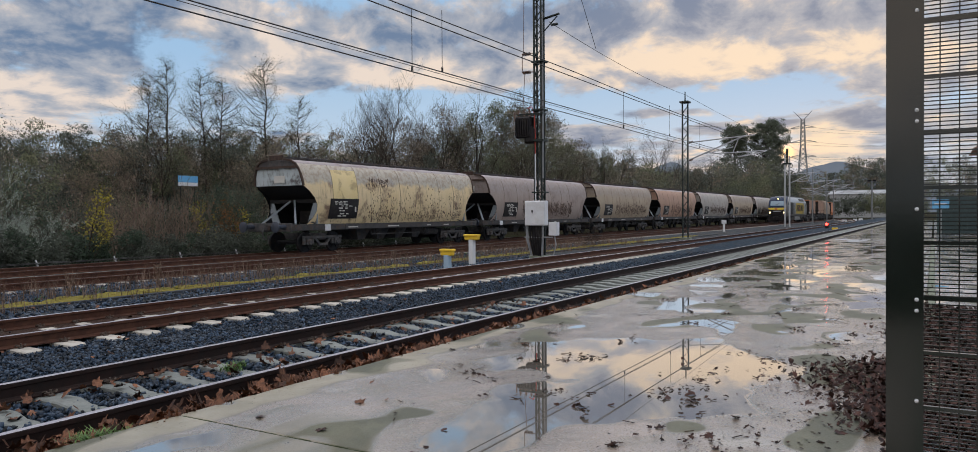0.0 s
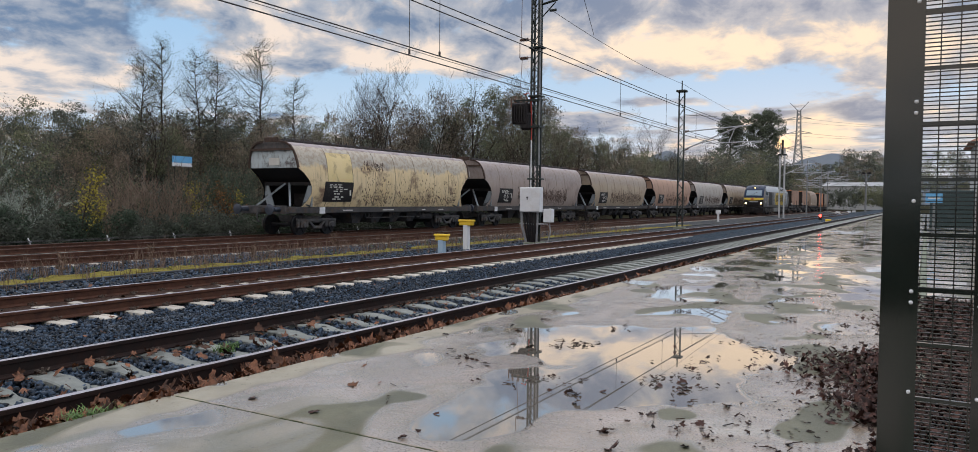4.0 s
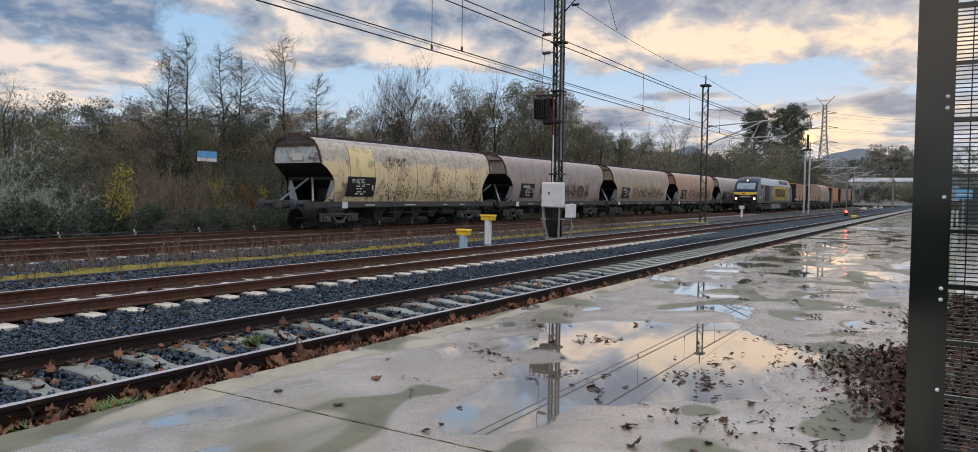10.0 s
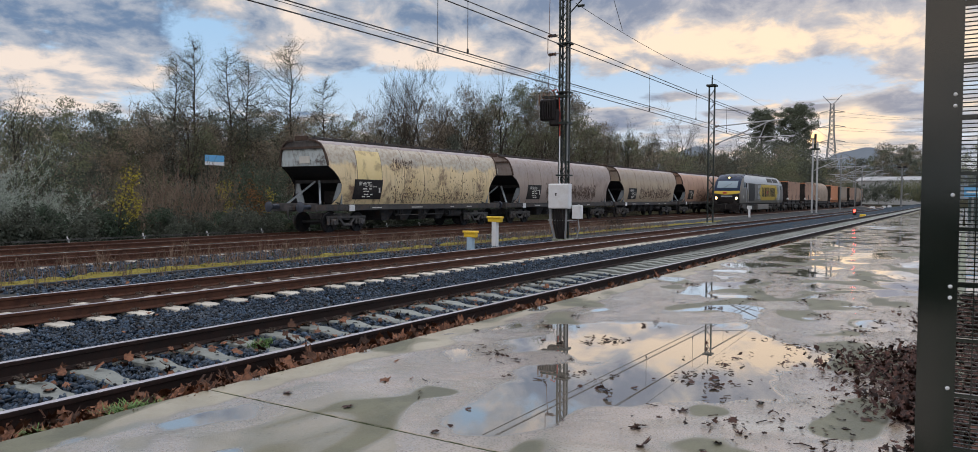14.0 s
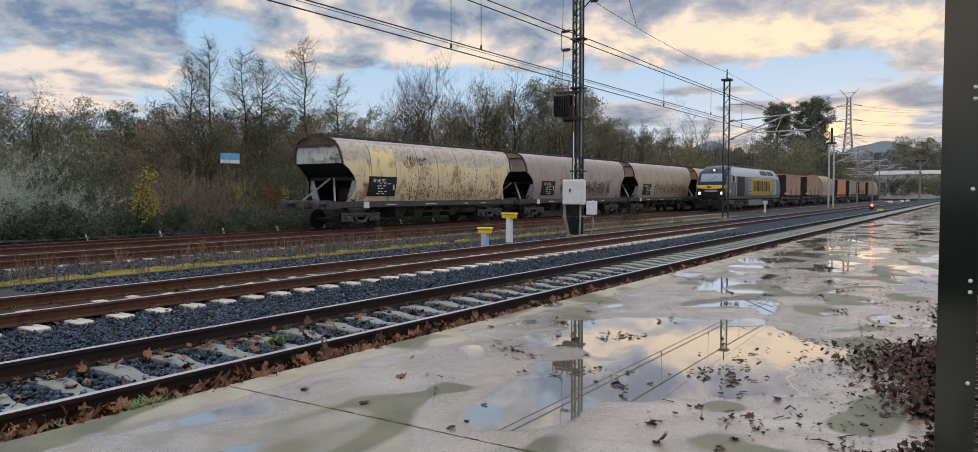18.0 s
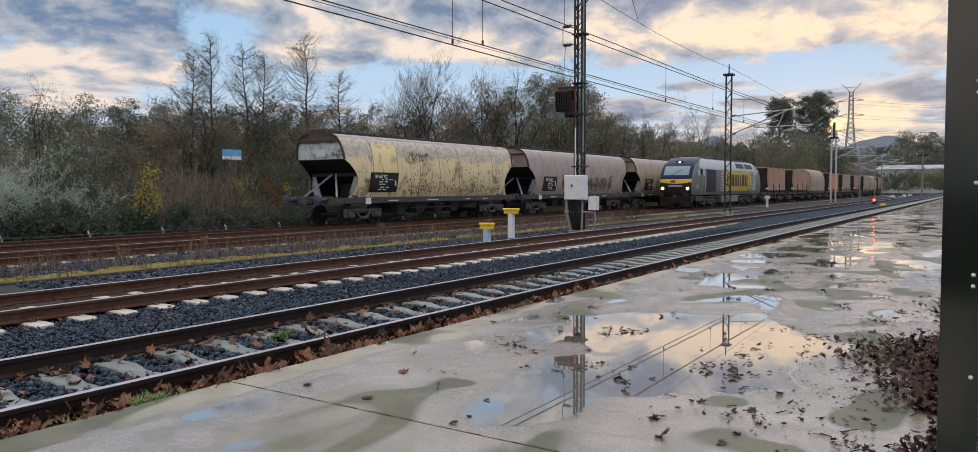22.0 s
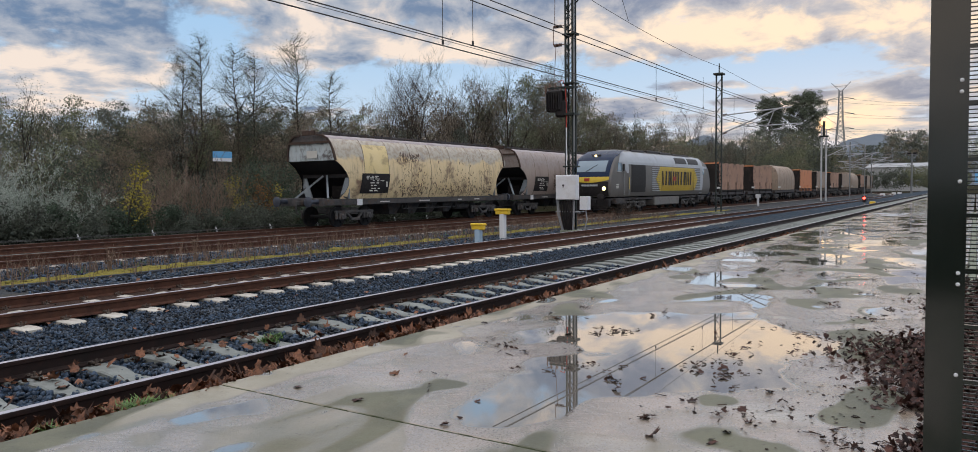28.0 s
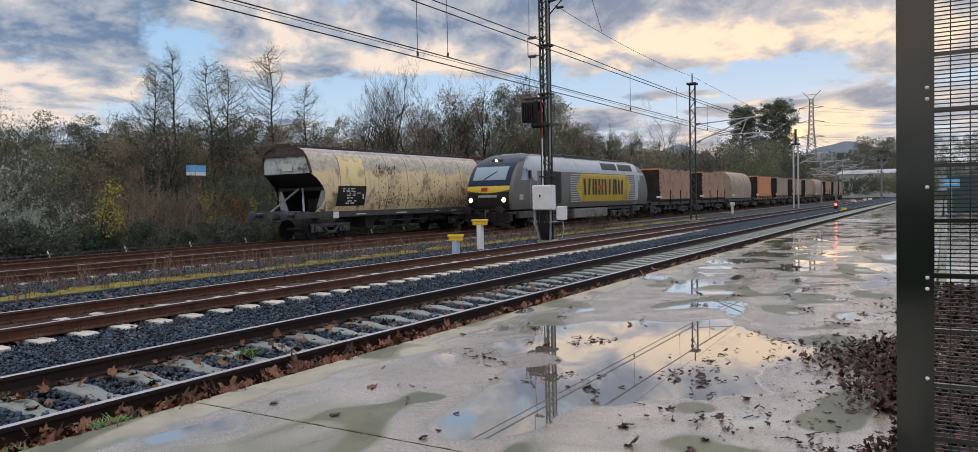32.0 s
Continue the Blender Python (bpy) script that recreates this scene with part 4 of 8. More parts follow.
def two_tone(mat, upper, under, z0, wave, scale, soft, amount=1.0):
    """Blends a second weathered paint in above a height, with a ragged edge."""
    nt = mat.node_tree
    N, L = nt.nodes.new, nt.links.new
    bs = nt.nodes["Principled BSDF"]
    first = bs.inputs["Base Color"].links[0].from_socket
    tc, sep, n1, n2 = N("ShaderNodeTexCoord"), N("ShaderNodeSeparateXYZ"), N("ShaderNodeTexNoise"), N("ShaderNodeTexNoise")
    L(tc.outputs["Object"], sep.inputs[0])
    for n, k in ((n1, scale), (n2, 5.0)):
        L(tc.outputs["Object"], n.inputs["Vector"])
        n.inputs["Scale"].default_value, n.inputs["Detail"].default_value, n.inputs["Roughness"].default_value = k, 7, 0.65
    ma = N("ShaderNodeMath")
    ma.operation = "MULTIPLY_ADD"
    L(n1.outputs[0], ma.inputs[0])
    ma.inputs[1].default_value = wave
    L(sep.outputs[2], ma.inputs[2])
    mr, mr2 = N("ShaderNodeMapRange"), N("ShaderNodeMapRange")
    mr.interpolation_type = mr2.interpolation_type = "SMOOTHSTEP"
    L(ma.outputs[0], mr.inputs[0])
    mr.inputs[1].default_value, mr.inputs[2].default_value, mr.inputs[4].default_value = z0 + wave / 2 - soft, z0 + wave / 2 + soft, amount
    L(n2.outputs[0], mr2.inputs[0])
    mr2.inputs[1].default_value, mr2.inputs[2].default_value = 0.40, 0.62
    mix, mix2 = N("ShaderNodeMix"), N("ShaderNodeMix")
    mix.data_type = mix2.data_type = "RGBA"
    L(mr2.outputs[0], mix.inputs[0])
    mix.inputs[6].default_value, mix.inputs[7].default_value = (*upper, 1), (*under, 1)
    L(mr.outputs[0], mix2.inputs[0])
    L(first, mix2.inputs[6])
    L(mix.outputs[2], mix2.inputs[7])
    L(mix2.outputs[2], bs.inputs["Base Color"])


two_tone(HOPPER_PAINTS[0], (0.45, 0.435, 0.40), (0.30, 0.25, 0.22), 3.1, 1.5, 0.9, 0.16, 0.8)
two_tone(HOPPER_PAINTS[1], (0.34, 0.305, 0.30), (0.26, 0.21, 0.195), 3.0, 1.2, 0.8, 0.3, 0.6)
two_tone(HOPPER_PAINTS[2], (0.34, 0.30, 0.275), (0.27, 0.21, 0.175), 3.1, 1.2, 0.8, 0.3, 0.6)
HOPPER_YELLOW = material("hopper_yellow", (0.76, 0.60, 0.28), (0.82, 0.66, 0.36), 0.55, 1.2, 30, (0.25, 0.17, 0.10), 0.55, 1.4, bump=0.05)
HOPPER_WHITE = material("hopper_end_white", (0.46, 0.53, 0.56), (0.60, 0.66, 0.68), 0.5, 2, 30, (0.07, 0.05, 0.045), 0.95, 1.1, bump=0.04, streak=(0.16, 0.12, 0.11))
two_tone(HOPPER_WHITE, (0.075, 0.055, 0.05), (0.035, 0.028, 0.03), 3.72, 0.5, 3.0, 0.08, 0.92)
HOPPER_RUST = material("hopper_rusty_rim", (0.05, 0.035, 0.03), (0.10, 0.065, 0.05), 0.7, 5, 40, (0.02, 0.016, 0.015), 0.6, 3, spec=0.2)
HOPPER_GRIMY = material("hopper_grimy_steel", (0.20, 0.235, 0.27), (0.33, 0.37, 0.40), 0.6, 2, 30, (0.03, 0.025, 0.025), 0.9, 1.6, bump=0.05)
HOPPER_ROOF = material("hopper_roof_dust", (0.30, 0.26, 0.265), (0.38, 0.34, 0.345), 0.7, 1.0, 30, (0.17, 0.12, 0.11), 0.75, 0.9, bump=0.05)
BUFFER_BLUE = material("buffer_steel", (0.05, 0.06, 0.085), (0.085, 0.095, 0.125), 0.45, 4, 40, (0.03, 0.03, 0.03), 0.5, 5, 0.4)
BLACK_PAINT = material("black_paint", (0.012, 0.011, 0.012), (0.022, 0.019, 0.021), 0.55, 4, 40, (0.08, 0.07, 0.06), 0.3, 3, bump=0.04, spec=0.25)
GRIME = material("underframe_grime", (0.036, 0.038, 0.043), (0.105, 0.098, 0.097), 0.75, 4, 40, (0.12, 0.07, 0.04), 0.45, 3, spec=0.2)
BOGIE_STEEL = material("bogie_steel", (0.042, 0.044, 0.050), (0.125, 0.118, 0.115), 0.7, 5, 40, (0.10, 0.055, 0.03), 0.4, 3, spec=0.3)
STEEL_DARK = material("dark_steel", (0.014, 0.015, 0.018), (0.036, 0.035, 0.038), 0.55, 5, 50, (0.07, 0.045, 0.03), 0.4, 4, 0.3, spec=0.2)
FRAME_PAINT = material("frame_paint", (0.045, 0.043, 0.045), (0.085, 0.08, 0.08), 0.6, 3, 40, (0.12, 0.07, 0.04), 0.4, 2, spec=0.3)
CHALK = material("pale_lettering", (0.55, 0.54, 0.5), (0.62, 0.6, 0.56), 0.7, 9, 60, bump=0.0)
INK = material("scrawl_ink", (0.09, 0.06, 0.05), (0.17, 0.115, 0.09), 0.6, 9, 60, bump=0.0)
SEAM = material("seam", (0.20, 0.15, 0.11), (0.27, 0.2, 0.14), 0.7, 5, 40, bump=0.0)


def wheelset(m_axle=None):
    m = Mesh()
    for s in (-1, 1):
        c = s * 0.86
        rings = []
        for y, r in ((-0.065, 0.40), (-0.06, 0.455), (0.045, 0.45), (0.05, 0.48), (0.07, 0.475), (0.07, 0.40)):
            rings.append([(r * math.cos(a), c - s * y, r * math.sin(a)) for a in (2 * math.pi * i / 20 for i in range(20))])
        m.loft(rings)
    m.tube((0, -0.95, 0), (0, 0.95, 0), 0.08, n=8)
    for k in range(6):
        a = k * math.pi / 3
        m.bar((0.1 * math.cos(a), -0.955, 0.1 * math.sin(a)), (0.38 * math.cos(a), -0.93, 0.38 * math.sin(a)), 0.05, 0.03)
    return m.data("wheelset", True)


WHEELSET = wheelset()
WHEELSET.materials.append(STEEL_DARK)


def bogie(parent, x, base, half=0.9, axles=2, mat=None):
    """A bogie with cast side frames, springs, axle boxes and turning wheelsets."""
    span = half * (axles - 1)
    fr = Mesh()
    for s in (-1, 1):
        y = s * 1.08
        fr.box(-span - 0.35, span + 0.35, y - 0.07, y + 0.07, 0.62, 0.74, 0.02)
        for k in range(axles):
            ax = -span + 2 * half * k
            fr.box(ax - 0.16, ax + 0.16, y - 0.11, y + 0.11, 0.34, 0.62, 0.03)
            fr.tube((ax, y + s * 0.10, 0.46), (ax, y + s * 0.17, 0.46), 0.13, 0.10, 10)
            for q in (-0.27, 0.27):
                fr.tube((ax + q, y, 0.36), (ax + q, y, 0.62), 0.07, n=8)
        for k in range(axles - 1):
            mx = -span + half + 2 * half * k
            fr.bar((mx - 0.5, y, 0.64), (mx - 0.2, y, 0.36), 0.10)
            fr.bar((mx + 0.5, y, 0.64), (mx + 0.2, y, 0.36), 0.10)
            fr.box(mx - 0.3, mx + 0.3, y - 0.08, y + 0.08, 0.28, 0.40, 0.02)
    fr.box(-0.25, 0.25, -1.1, 1.1, 0.55, 0.85, 0.02)
    b = part("bogie", fr, mat or BOGIE_STEEL, parent, at=pose(x, 0, base))
    ws = []
    for k in range(axles):
        ws.append(part("wheelset", WHEELSET, STEEL_DARK, b, "steel wheels and axle", at=pose(-span + 2 * half * k, 0, 0.455)))
    return ws


def buffers(parent, x, s, z=1.16, mat=None):
    for y in (-0.98, 0.98):
        m = Mesh()
        m.tube((x, y, z), (x + s * 0.35, y, z), 0.11, 0.10, 12)
        m.tube((x + s * 0.33, y, z), (x + s * 0.52, y, z), 0.075, 0.075, 12)
        m.tube((x + s * 0.50, y, z), (x + s * 0.58, y, z), 0.22, 0.235, 18)
        m.tube((x + s * 0.58, y, z), (x + s * 0.60, y, z), 0.235, 0.18, 18)
        part("buffer", m, mat or BUFFER_BLUE, parent, smooth=True)
    h = Mesh()
    h.box(x - 0.1, x + s * 0.30 if s > 0 else x + 0.1, -0.10, 0.10, z - 0.16, z + 0.02, 0.02) if s > 0 else h.box(x - 0.30, x + 0.1, -0.10, 0.10, z - 0.16, z + 0.02, 0.02)
    h.path([(x + s * 0.28, 0, z - 0.06), (x + s * 0.36, 0, z - 0.25), (x + s * 0.30, 0, z - 0.5), (x + s * 0.2, 0, z - 0.55)], 0.035)
    part("coupling", h, GRIME, parent)


# half width of the hopper body by height above the rail, and how far its end edge steps in
HOP_SEC = ((1.27, 1.30, 0.55), (1.55, 1.42, 0.80), (1.85, 1.49, 0.98), (2.15, 1.53, 0.98), (2.45, 1.54, 0.80), (2.75, 1.53, 0.50), (2.98, 1.50, 0.16),
           (3.25, 1.455, 0.13), (3.50, 1.39, 0.10), (3.75, 1.29, 0.06), (3.95, 1.13, 0.03), (4.08, 0.90, 0.0), (4.14, 0.50, 0.0))


def hop_point(x, k, length, s, grow=0.0):
    z, w, e = HOP_SEC[k]
    xx = min(max(x, e), length - e)
    return (xx, s * (w + grow), z + (grow if z > 4 else 0))


def hop_width(z):
    for (z0, w0, _), (z1, w1, _) in zip(HOP_SEC, HOP_SEC[1:]):
        if z0 <= z <= z1:
            return w0 + (w1 - w0) * (z - z0) / (z1 - z0)
    return 1.3


def hopper_wagon(x, paint, index):
    """A bogie hopper wagon; its near end, where the body starts, is at x."""
    L = 15.4 if index == 1 else 14.3
    t = thing("hopper_wagon", HOP_LABELS[index], "hopper wagon", pose(x, Y4, Z4), "hopper wagons in the siding")
    body = Mesh()
    xs = [0, 0.25, 0.6, 1.0, 1.9, 2.05] + [2.05 + (L - 4.1) * i / 6 for i in range(1, 7)] + [L - 1.9, L - 1.0, L - 0.6, L - 0.25, L]
    n = len(HOP_SEC)
    for s in (-1, 1):
        body.sheet([[hop_point(xx, k, L, s) for k in range(n)] for xx in xs])
    body.sheet([[(xx, -0.50, 4.14), (xx, 0, 4.18), (xx, 0.50, 4.14)] for xx in (0, L)])
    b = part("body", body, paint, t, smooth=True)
    # seams of the side sheets
    for sx in (2.0, 3.72, 5.43, 7.04, 8.77, 10.53, 12.0):
        m = Mesh()
        for k in range(n - 1):
            z0, w0, _ = HOP_SEC[k]
            z1, w1, _ = HOP_SEC[k + 1]
            m.bar((sx, -w0 - 0.002, z0), (sx, -w1 - 0.002, z1), 0.022, 0.012)
        part("seam", m, SEAM, b)
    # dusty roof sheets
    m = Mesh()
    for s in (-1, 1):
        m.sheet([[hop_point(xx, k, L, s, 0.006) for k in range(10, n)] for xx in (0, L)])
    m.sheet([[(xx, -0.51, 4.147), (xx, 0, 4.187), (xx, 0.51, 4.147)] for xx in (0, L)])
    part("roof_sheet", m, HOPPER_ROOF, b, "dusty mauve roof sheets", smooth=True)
    if index == 0:
        # newer yellow sheet near the end
        m = Mesh()
        m.sheet([[(xx + 0.03 * (z - 3), -w - 0.007, z) for z, w, e in HOP_SEC[3:10]] for xx in (2.02, 2.9, 3.70)])
        part("yellow_panel", m, HOPPER_YELLOW, b, "yellow painted side sheet", smooth=True)
    for xe, s in ((0.0, 1), (L, -1)):
        # hood: the white upper end sheet
        m = Mesh()
        g = [[(xe + s * (e + 0.015), q * w * 0.985, z) for q in (-1, -0.5, 0, 0.5, 1)] for z, w, e in HOP_SEC[6:]]
        m.sheet(g)
        white = index == 0 and s > 0
        hood = part("end_sheet", m, HOPPER_WHITE if white else paint, t, "stained white upper end sheet" if white else "dusty upper end sheet")
        m = Mesh()
        for (z0, w0, e0), (z1, w1, e1) in zip(HOP_SEC[6:], HOP_SEC[7:]):
            for q in (-1, 1):
                m.bar((xe + s * e0, q * w0, z0), (xe + s * e1, q * w1, z1), 0.09, 0.08)
        m.box(min(xe, xe + s * 0.05) , max(xe, xe + s * 0.05), -1.22, 1.22, 3.74, 3.84)
        m.box(min(xe, xe + s * 0.05), max(xe, xe + s * 0.05), -0.42, 0.42, 4.10, 4.34, 0.05)
        part("rim", m, HOPPER_RUST, hood)
        if s > 0:
            m = Mesh().box(xe + 0.10, xe + 0.125, -0.42, 0.22, 3.10, 3.42)
            part("plate", m, CHALK, hood, "pale lettered plate")
        # slope sheet and the braced opening below
        m = Mesh()
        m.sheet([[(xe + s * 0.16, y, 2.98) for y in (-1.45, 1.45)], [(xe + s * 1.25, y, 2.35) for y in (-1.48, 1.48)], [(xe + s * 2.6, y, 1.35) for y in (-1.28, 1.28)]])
        part("slope_sheet", m, STEEL_DARK, t, "dark sloping hopper sheet")
        # lining added over the body paint: puts the recess's darkness into colour
        for q in (-1, 1):
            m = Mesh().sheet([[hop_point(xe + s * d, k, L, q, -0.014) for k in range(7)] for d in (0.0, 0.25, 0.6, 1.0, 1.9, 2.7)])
            part("recess_dark_sheet", m, STEEL_DARK, t, "dark lining added inside the body end", smooth=True)
        m = Mesh().box(*sorted((xe + s * 1.0, xe + s * 1.12)), -1.46, 1.46, 2.22, 2.38, 0.01)
        part("cross_beam", m, STEEL_DARK, t)
        m = Mesh()
        m.loft([[(xe + s * d, 1.46, 1.27), (xe + s * d, 0.85, 1.27), (xe + s * d, 1.25, 2.25), (xe + s * d, 1.46, 2.25)] for d in (1.03, 1.08)])
        part("end_post", m, HOPPER_GRIMY, t)
        m = Mesh().loft([[(xe + s * d, -1.46, 1.27), (xe + s * d, -0.85, 1.27), (xe + s * d, -1.25, 2.25), (xe + s * d, -1.46, 2.25)] for d in (1.03, 1.08)])
        part("end_post", m, HOPPER_GRIMY, t)
        for q in (-1, 1):
            m = Mesh().bar((xe + s * 0.12, q * 1.05, 1.28), (xe + s * 1.0, q * 0.12, 2.32), 0.085)
            part("brace", m, HOPPER_GRIMY, t)
        m = Mesh().box(*sorted((xe + s * 1.9, xe + s * 2.3)), -0.5, 0.5, 1.27, 1.9, 0.03)
        part("brake_box", m, BLACK_PAINT, t)
    # roof walkway with its rail posts
    m = Mesh()
    for q in (-0.42, 0.42):
        m.box(0.3, L - 0.3, q - 0.025, q + 0.025, 4.23, 4.285)
    for i in range(24):
        xx = 0.4 + i * (L - 0.8) / 23
        m.box(xx - 0.03, xx + 0.03, -0.46, 0.46, 4.14, 4.27)
        m.box(xx - 0.025, xx + 0.025, -0.46, -0.41, 4.2, 4.37)
    part("roof_walkway", m, GRIME, t, "rusty roof walkway")
    # frame
    m = Mesh()
    for s in (-1, 1):
        m.box(-0.35, L + 0.35, s * 1.30 - 0.06, s * 1.30 + 0.06, 0.99, 1.26, 0.015)
    m.box(-0.45, L + 0.45, -0.35, 0.35, 0.95, 1.2)
    for xe in (-0.45, L + 0.33):
        m.box(xe, xe + 0.12, -1.36, 1.36, 0.95, 1.32, 0.015)
    for xx in (2.6, 4.6, 6.6, 8.6, 10.6, 11.7):
        m.box(xx - 0.05, xx + 0.05, -1.28, 1.28, 1.0, 1.2)
    f = part("underframe", m, GRIME, t)
    m = Mesh().box(3.0, L - 1.2, -1.375, -1.362, 1.02, 1.20)
    part("frame_stripe", m, FRAME_PAINT, f)
    m = Mesh()
    for xx, w in ((3.2, 0.7), (6.2, 0.9), (9.6, 0.35), (11.2, 0.5)):
        m.box(xx, xx + w, -1.380, -1.376, 1.08, 1.13)
    part("lettering", m, CHALK, f, "pale unreadable frame lettering", kind="stuff")
    m = Mesh().box(1.62, 1.98, -1.39, -1.365, 0.96, 1.25, 0.005)
    part("placard", m, WHITE_STEEL, f, "small white plate")
    # hopper outlets and gear between the bogies
    m = Mesh()
    for xx in (4.9, 6.4, 7.9, 9.4):
        m.loft([[(xx - 0.6, -0.9, 1.1), (xx + 0.6, -0.9, 1.1), (xx + 0.6, 0.9, 1.1), (xx - 0.6, 0.9, 1.1)],
                [(xx - 0.25, -0.7, 0.45), (xx + 0.25, -0.7, 0.45), (xx + 0.25, 0.7, 0.45), (xx - 0.25, 0.7, 0.45)]])
    m.tube((5.2, -1.15, 0.72), (9.2, -1.15, 0.72), 0.025)
    for xx in (5.0, 5.3, 7.2, 7.5, 9.3, 9.8):
        m.path([(xx, -1.2, 1.0), (xx + 0.08, -1.22, 0.7), (xx + 0.28, -1.22, 0.72), (xx + 0.3, -1.2, 1.0)], 0.022)
    m.tube((10.0, -0.8, 0.75), (11.2, -0.8, 0.75), 0.2, n=10)
    part("discharge_gear", m, GRIME, t)
    # diagonal stays near the ends
    for q in (0.7, L - 1.7):
        m = Mesh().bar((q, -1.31, 1.40), (q + 1.0, -1.36, 1.10), 0.06)
        part("stay", m, GRIME, t)
    # black data panel and its unreadable rows
    px = (1.75, 3.70) if index == 0 else (1.9, 3.7)
    m = Mesh()
    m.sheet([[(xx + (z - 1.65) * 0.08, -hop_width(z) - 0.02, z) for z in (1.50, 1.70, 1.95, 2.20, 2.42)] for xx in (px[0], (px[0] + px[1]) / 2, px[1])])
    p = part("data_panel", m, BLACK_PAINT, t, "black data panel")
    rg = random.Random(40 + index)
    m = Mesh()
    for r, z in enumerate((2.27, 2.21, 2.15, 2.07, 1.96, 1.84, 1.70, 1.60)):
        x0 = px[0] + (0.35 if r < 3 else rg.uniform(0.6, 0.9))
        for k in range(3 if r < 4 else 2):
            w = rg.uniform(0.12, 0.3)
            y = -hop_width(z) - 0.026
            m.box(x0, x0 + w, y - 0.004, y, z, z + 0.035 + 0.02 * (r > 3))
            x0 += w + rg.uniform(0.05, 0.15)
    m.box(px[1] - 0.22, px[1] - 0.12, -hop_width(2.0) - 0.032, -hop_width(2.0) - 0.024, 1.80, 2.05)
    part("lettering", m, CHALK, p, "rows of pale unreadable lettering", kind="stuff")
    # scrawls and scratches on the side sheets
    m = Mesh()
    n_s = 800 if index == 0 else 900 if index == 1 else 500
    for i in range(n_s):
        if index == 0:
            cx = rg.choice((rg.uniform(4.6, 6.4), rg.uniform(4.4, 12.8), rg.uniform(4.4, 12.8)))
            z = rg.uniform(3.0, 3.4) if cx < 6.2 and rg.random() < 0.45 else min(max(rg.choice((rg.gauss(1.55, 0.15), rg.gauss(1.6, 0.2), rg.gauss(2.2, 0.4))), 1.32), 3.0)
        else:
            cx, z = rg.uniform(4.5, 12.4), min(max(rg.gauss(1.9, 0.25), 1.35), 2.6)
        a, l = rg.uniform(0, 3.14), rg.uniform(0.03, 0.15 if index == 0 else 0.34)
        dx, dz = l * math.cos(a) * 0.4, l * abs(math.sin(a))
        wd = rg.choice((0.012, 0.02, 0.035, 0.05))
        m.bar((cx, -hop_width(z) - 0.009, z), (cx + dx, -hop_width(min(z + dz, 4.0)) - 0.009, z + dz), wd, 0.006)
    part("scrawl", m, INK, t, "dark scrawled marks and scratches", kind="stuff")
    bogie(t, 1.75, 0)
    bogie(t, L - 1.75, 0)
    buffers(t, -0.45, -1)
    buffers(t, L + 0.45, 1)
    return t


HOP_LABELS = ("dirty cream and yellow bogie hopper wagon in the siding", "dusty mauve-brown bogie hopper wagon with scrawls", "beige dusty bogie hopper wagon",
              "salmon-brown bogie hopper wagon", "grey dusty bogie hopper wagon", "beige dusty bogie hopper wagon", "grey dusty bogie hopper wagon")
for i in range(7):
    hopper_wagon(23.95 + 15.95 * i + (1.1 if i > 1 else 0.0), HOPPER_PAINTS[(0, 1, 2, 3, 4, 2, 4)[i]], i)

# ---------------------------------------------------------------- locomotive
LOCO_GREY = material("loco_grey", (0.115, 0.108, 0.10), (0.165, 0.155, 0.145), 0.5, 1.5, 30, (0.13, 0.12, 0.115), 0.5, 1.0, bump=0.02)
LOCO_LIGHT = material("loco_light_grey", (0.36, 0.38, 0.415), (0.45, 0.47, 0.505), 0.4, 1.5, 30, (0.25, 0.24, 0.22), 0.5, 0.8, bump=0.02)
LOCO_TANK = material("loco_tank", (0.15, 0.143, 0.135), (0.20, 0.19, 0.18), 0.6, 2, 30, (0.10, 0.08, 0.07), 0.6, 1.5, bump=0.03)
LOCO_NAVY = material("loco_navy", (0.006, 0.016, 0.046), (0.010, 0.024, 0.062), 0.3, 1.5, 30, (0.015, 0.018, 0.03), 0.3, 1, bump=0.01, spec=0.16)
LOCO_YELLOW = material("loco_yellow", (0.53, 0.37, 0.02), (0.64, 0.46, 0.04), 0.4, 1.5, 30, (0.30, 0.22, 0.07), 0.6, 1.2, bump=0.01)
LOCO_GLASS = glass_material("loco_glass", (0.15, 0.22, 0.28), 0.10, 0.6)
LOCO_DARK = material("loco_dark_grille", (0.02, 0.018, 0.018), (0.035, 0.03, 0.03), 0.6, 6, 50, bump=0.1)
LOCO_BOGIE = material("loco_bogie", (0.05, 0.05, 0.05), (0.15, 0.145, 0.14), 0.7, 5, 40, (0.02, 0.016, 0.014), 0.7, 3, spec=0.3)
RED_PAINT = material("red_paint", (0.35, 0.03, 0.02), (0.45, 0.05, 0.03), 0.5, 4, 30)
HEADLAMP = lamp_material("headlamp_glow", (1.0, 0.76, 0.32), 4.5)
RED_GLOW = lamp_material("red_glow", (1.0, 0.03, 0.02), 14.0)

LOCO_L = 21.3
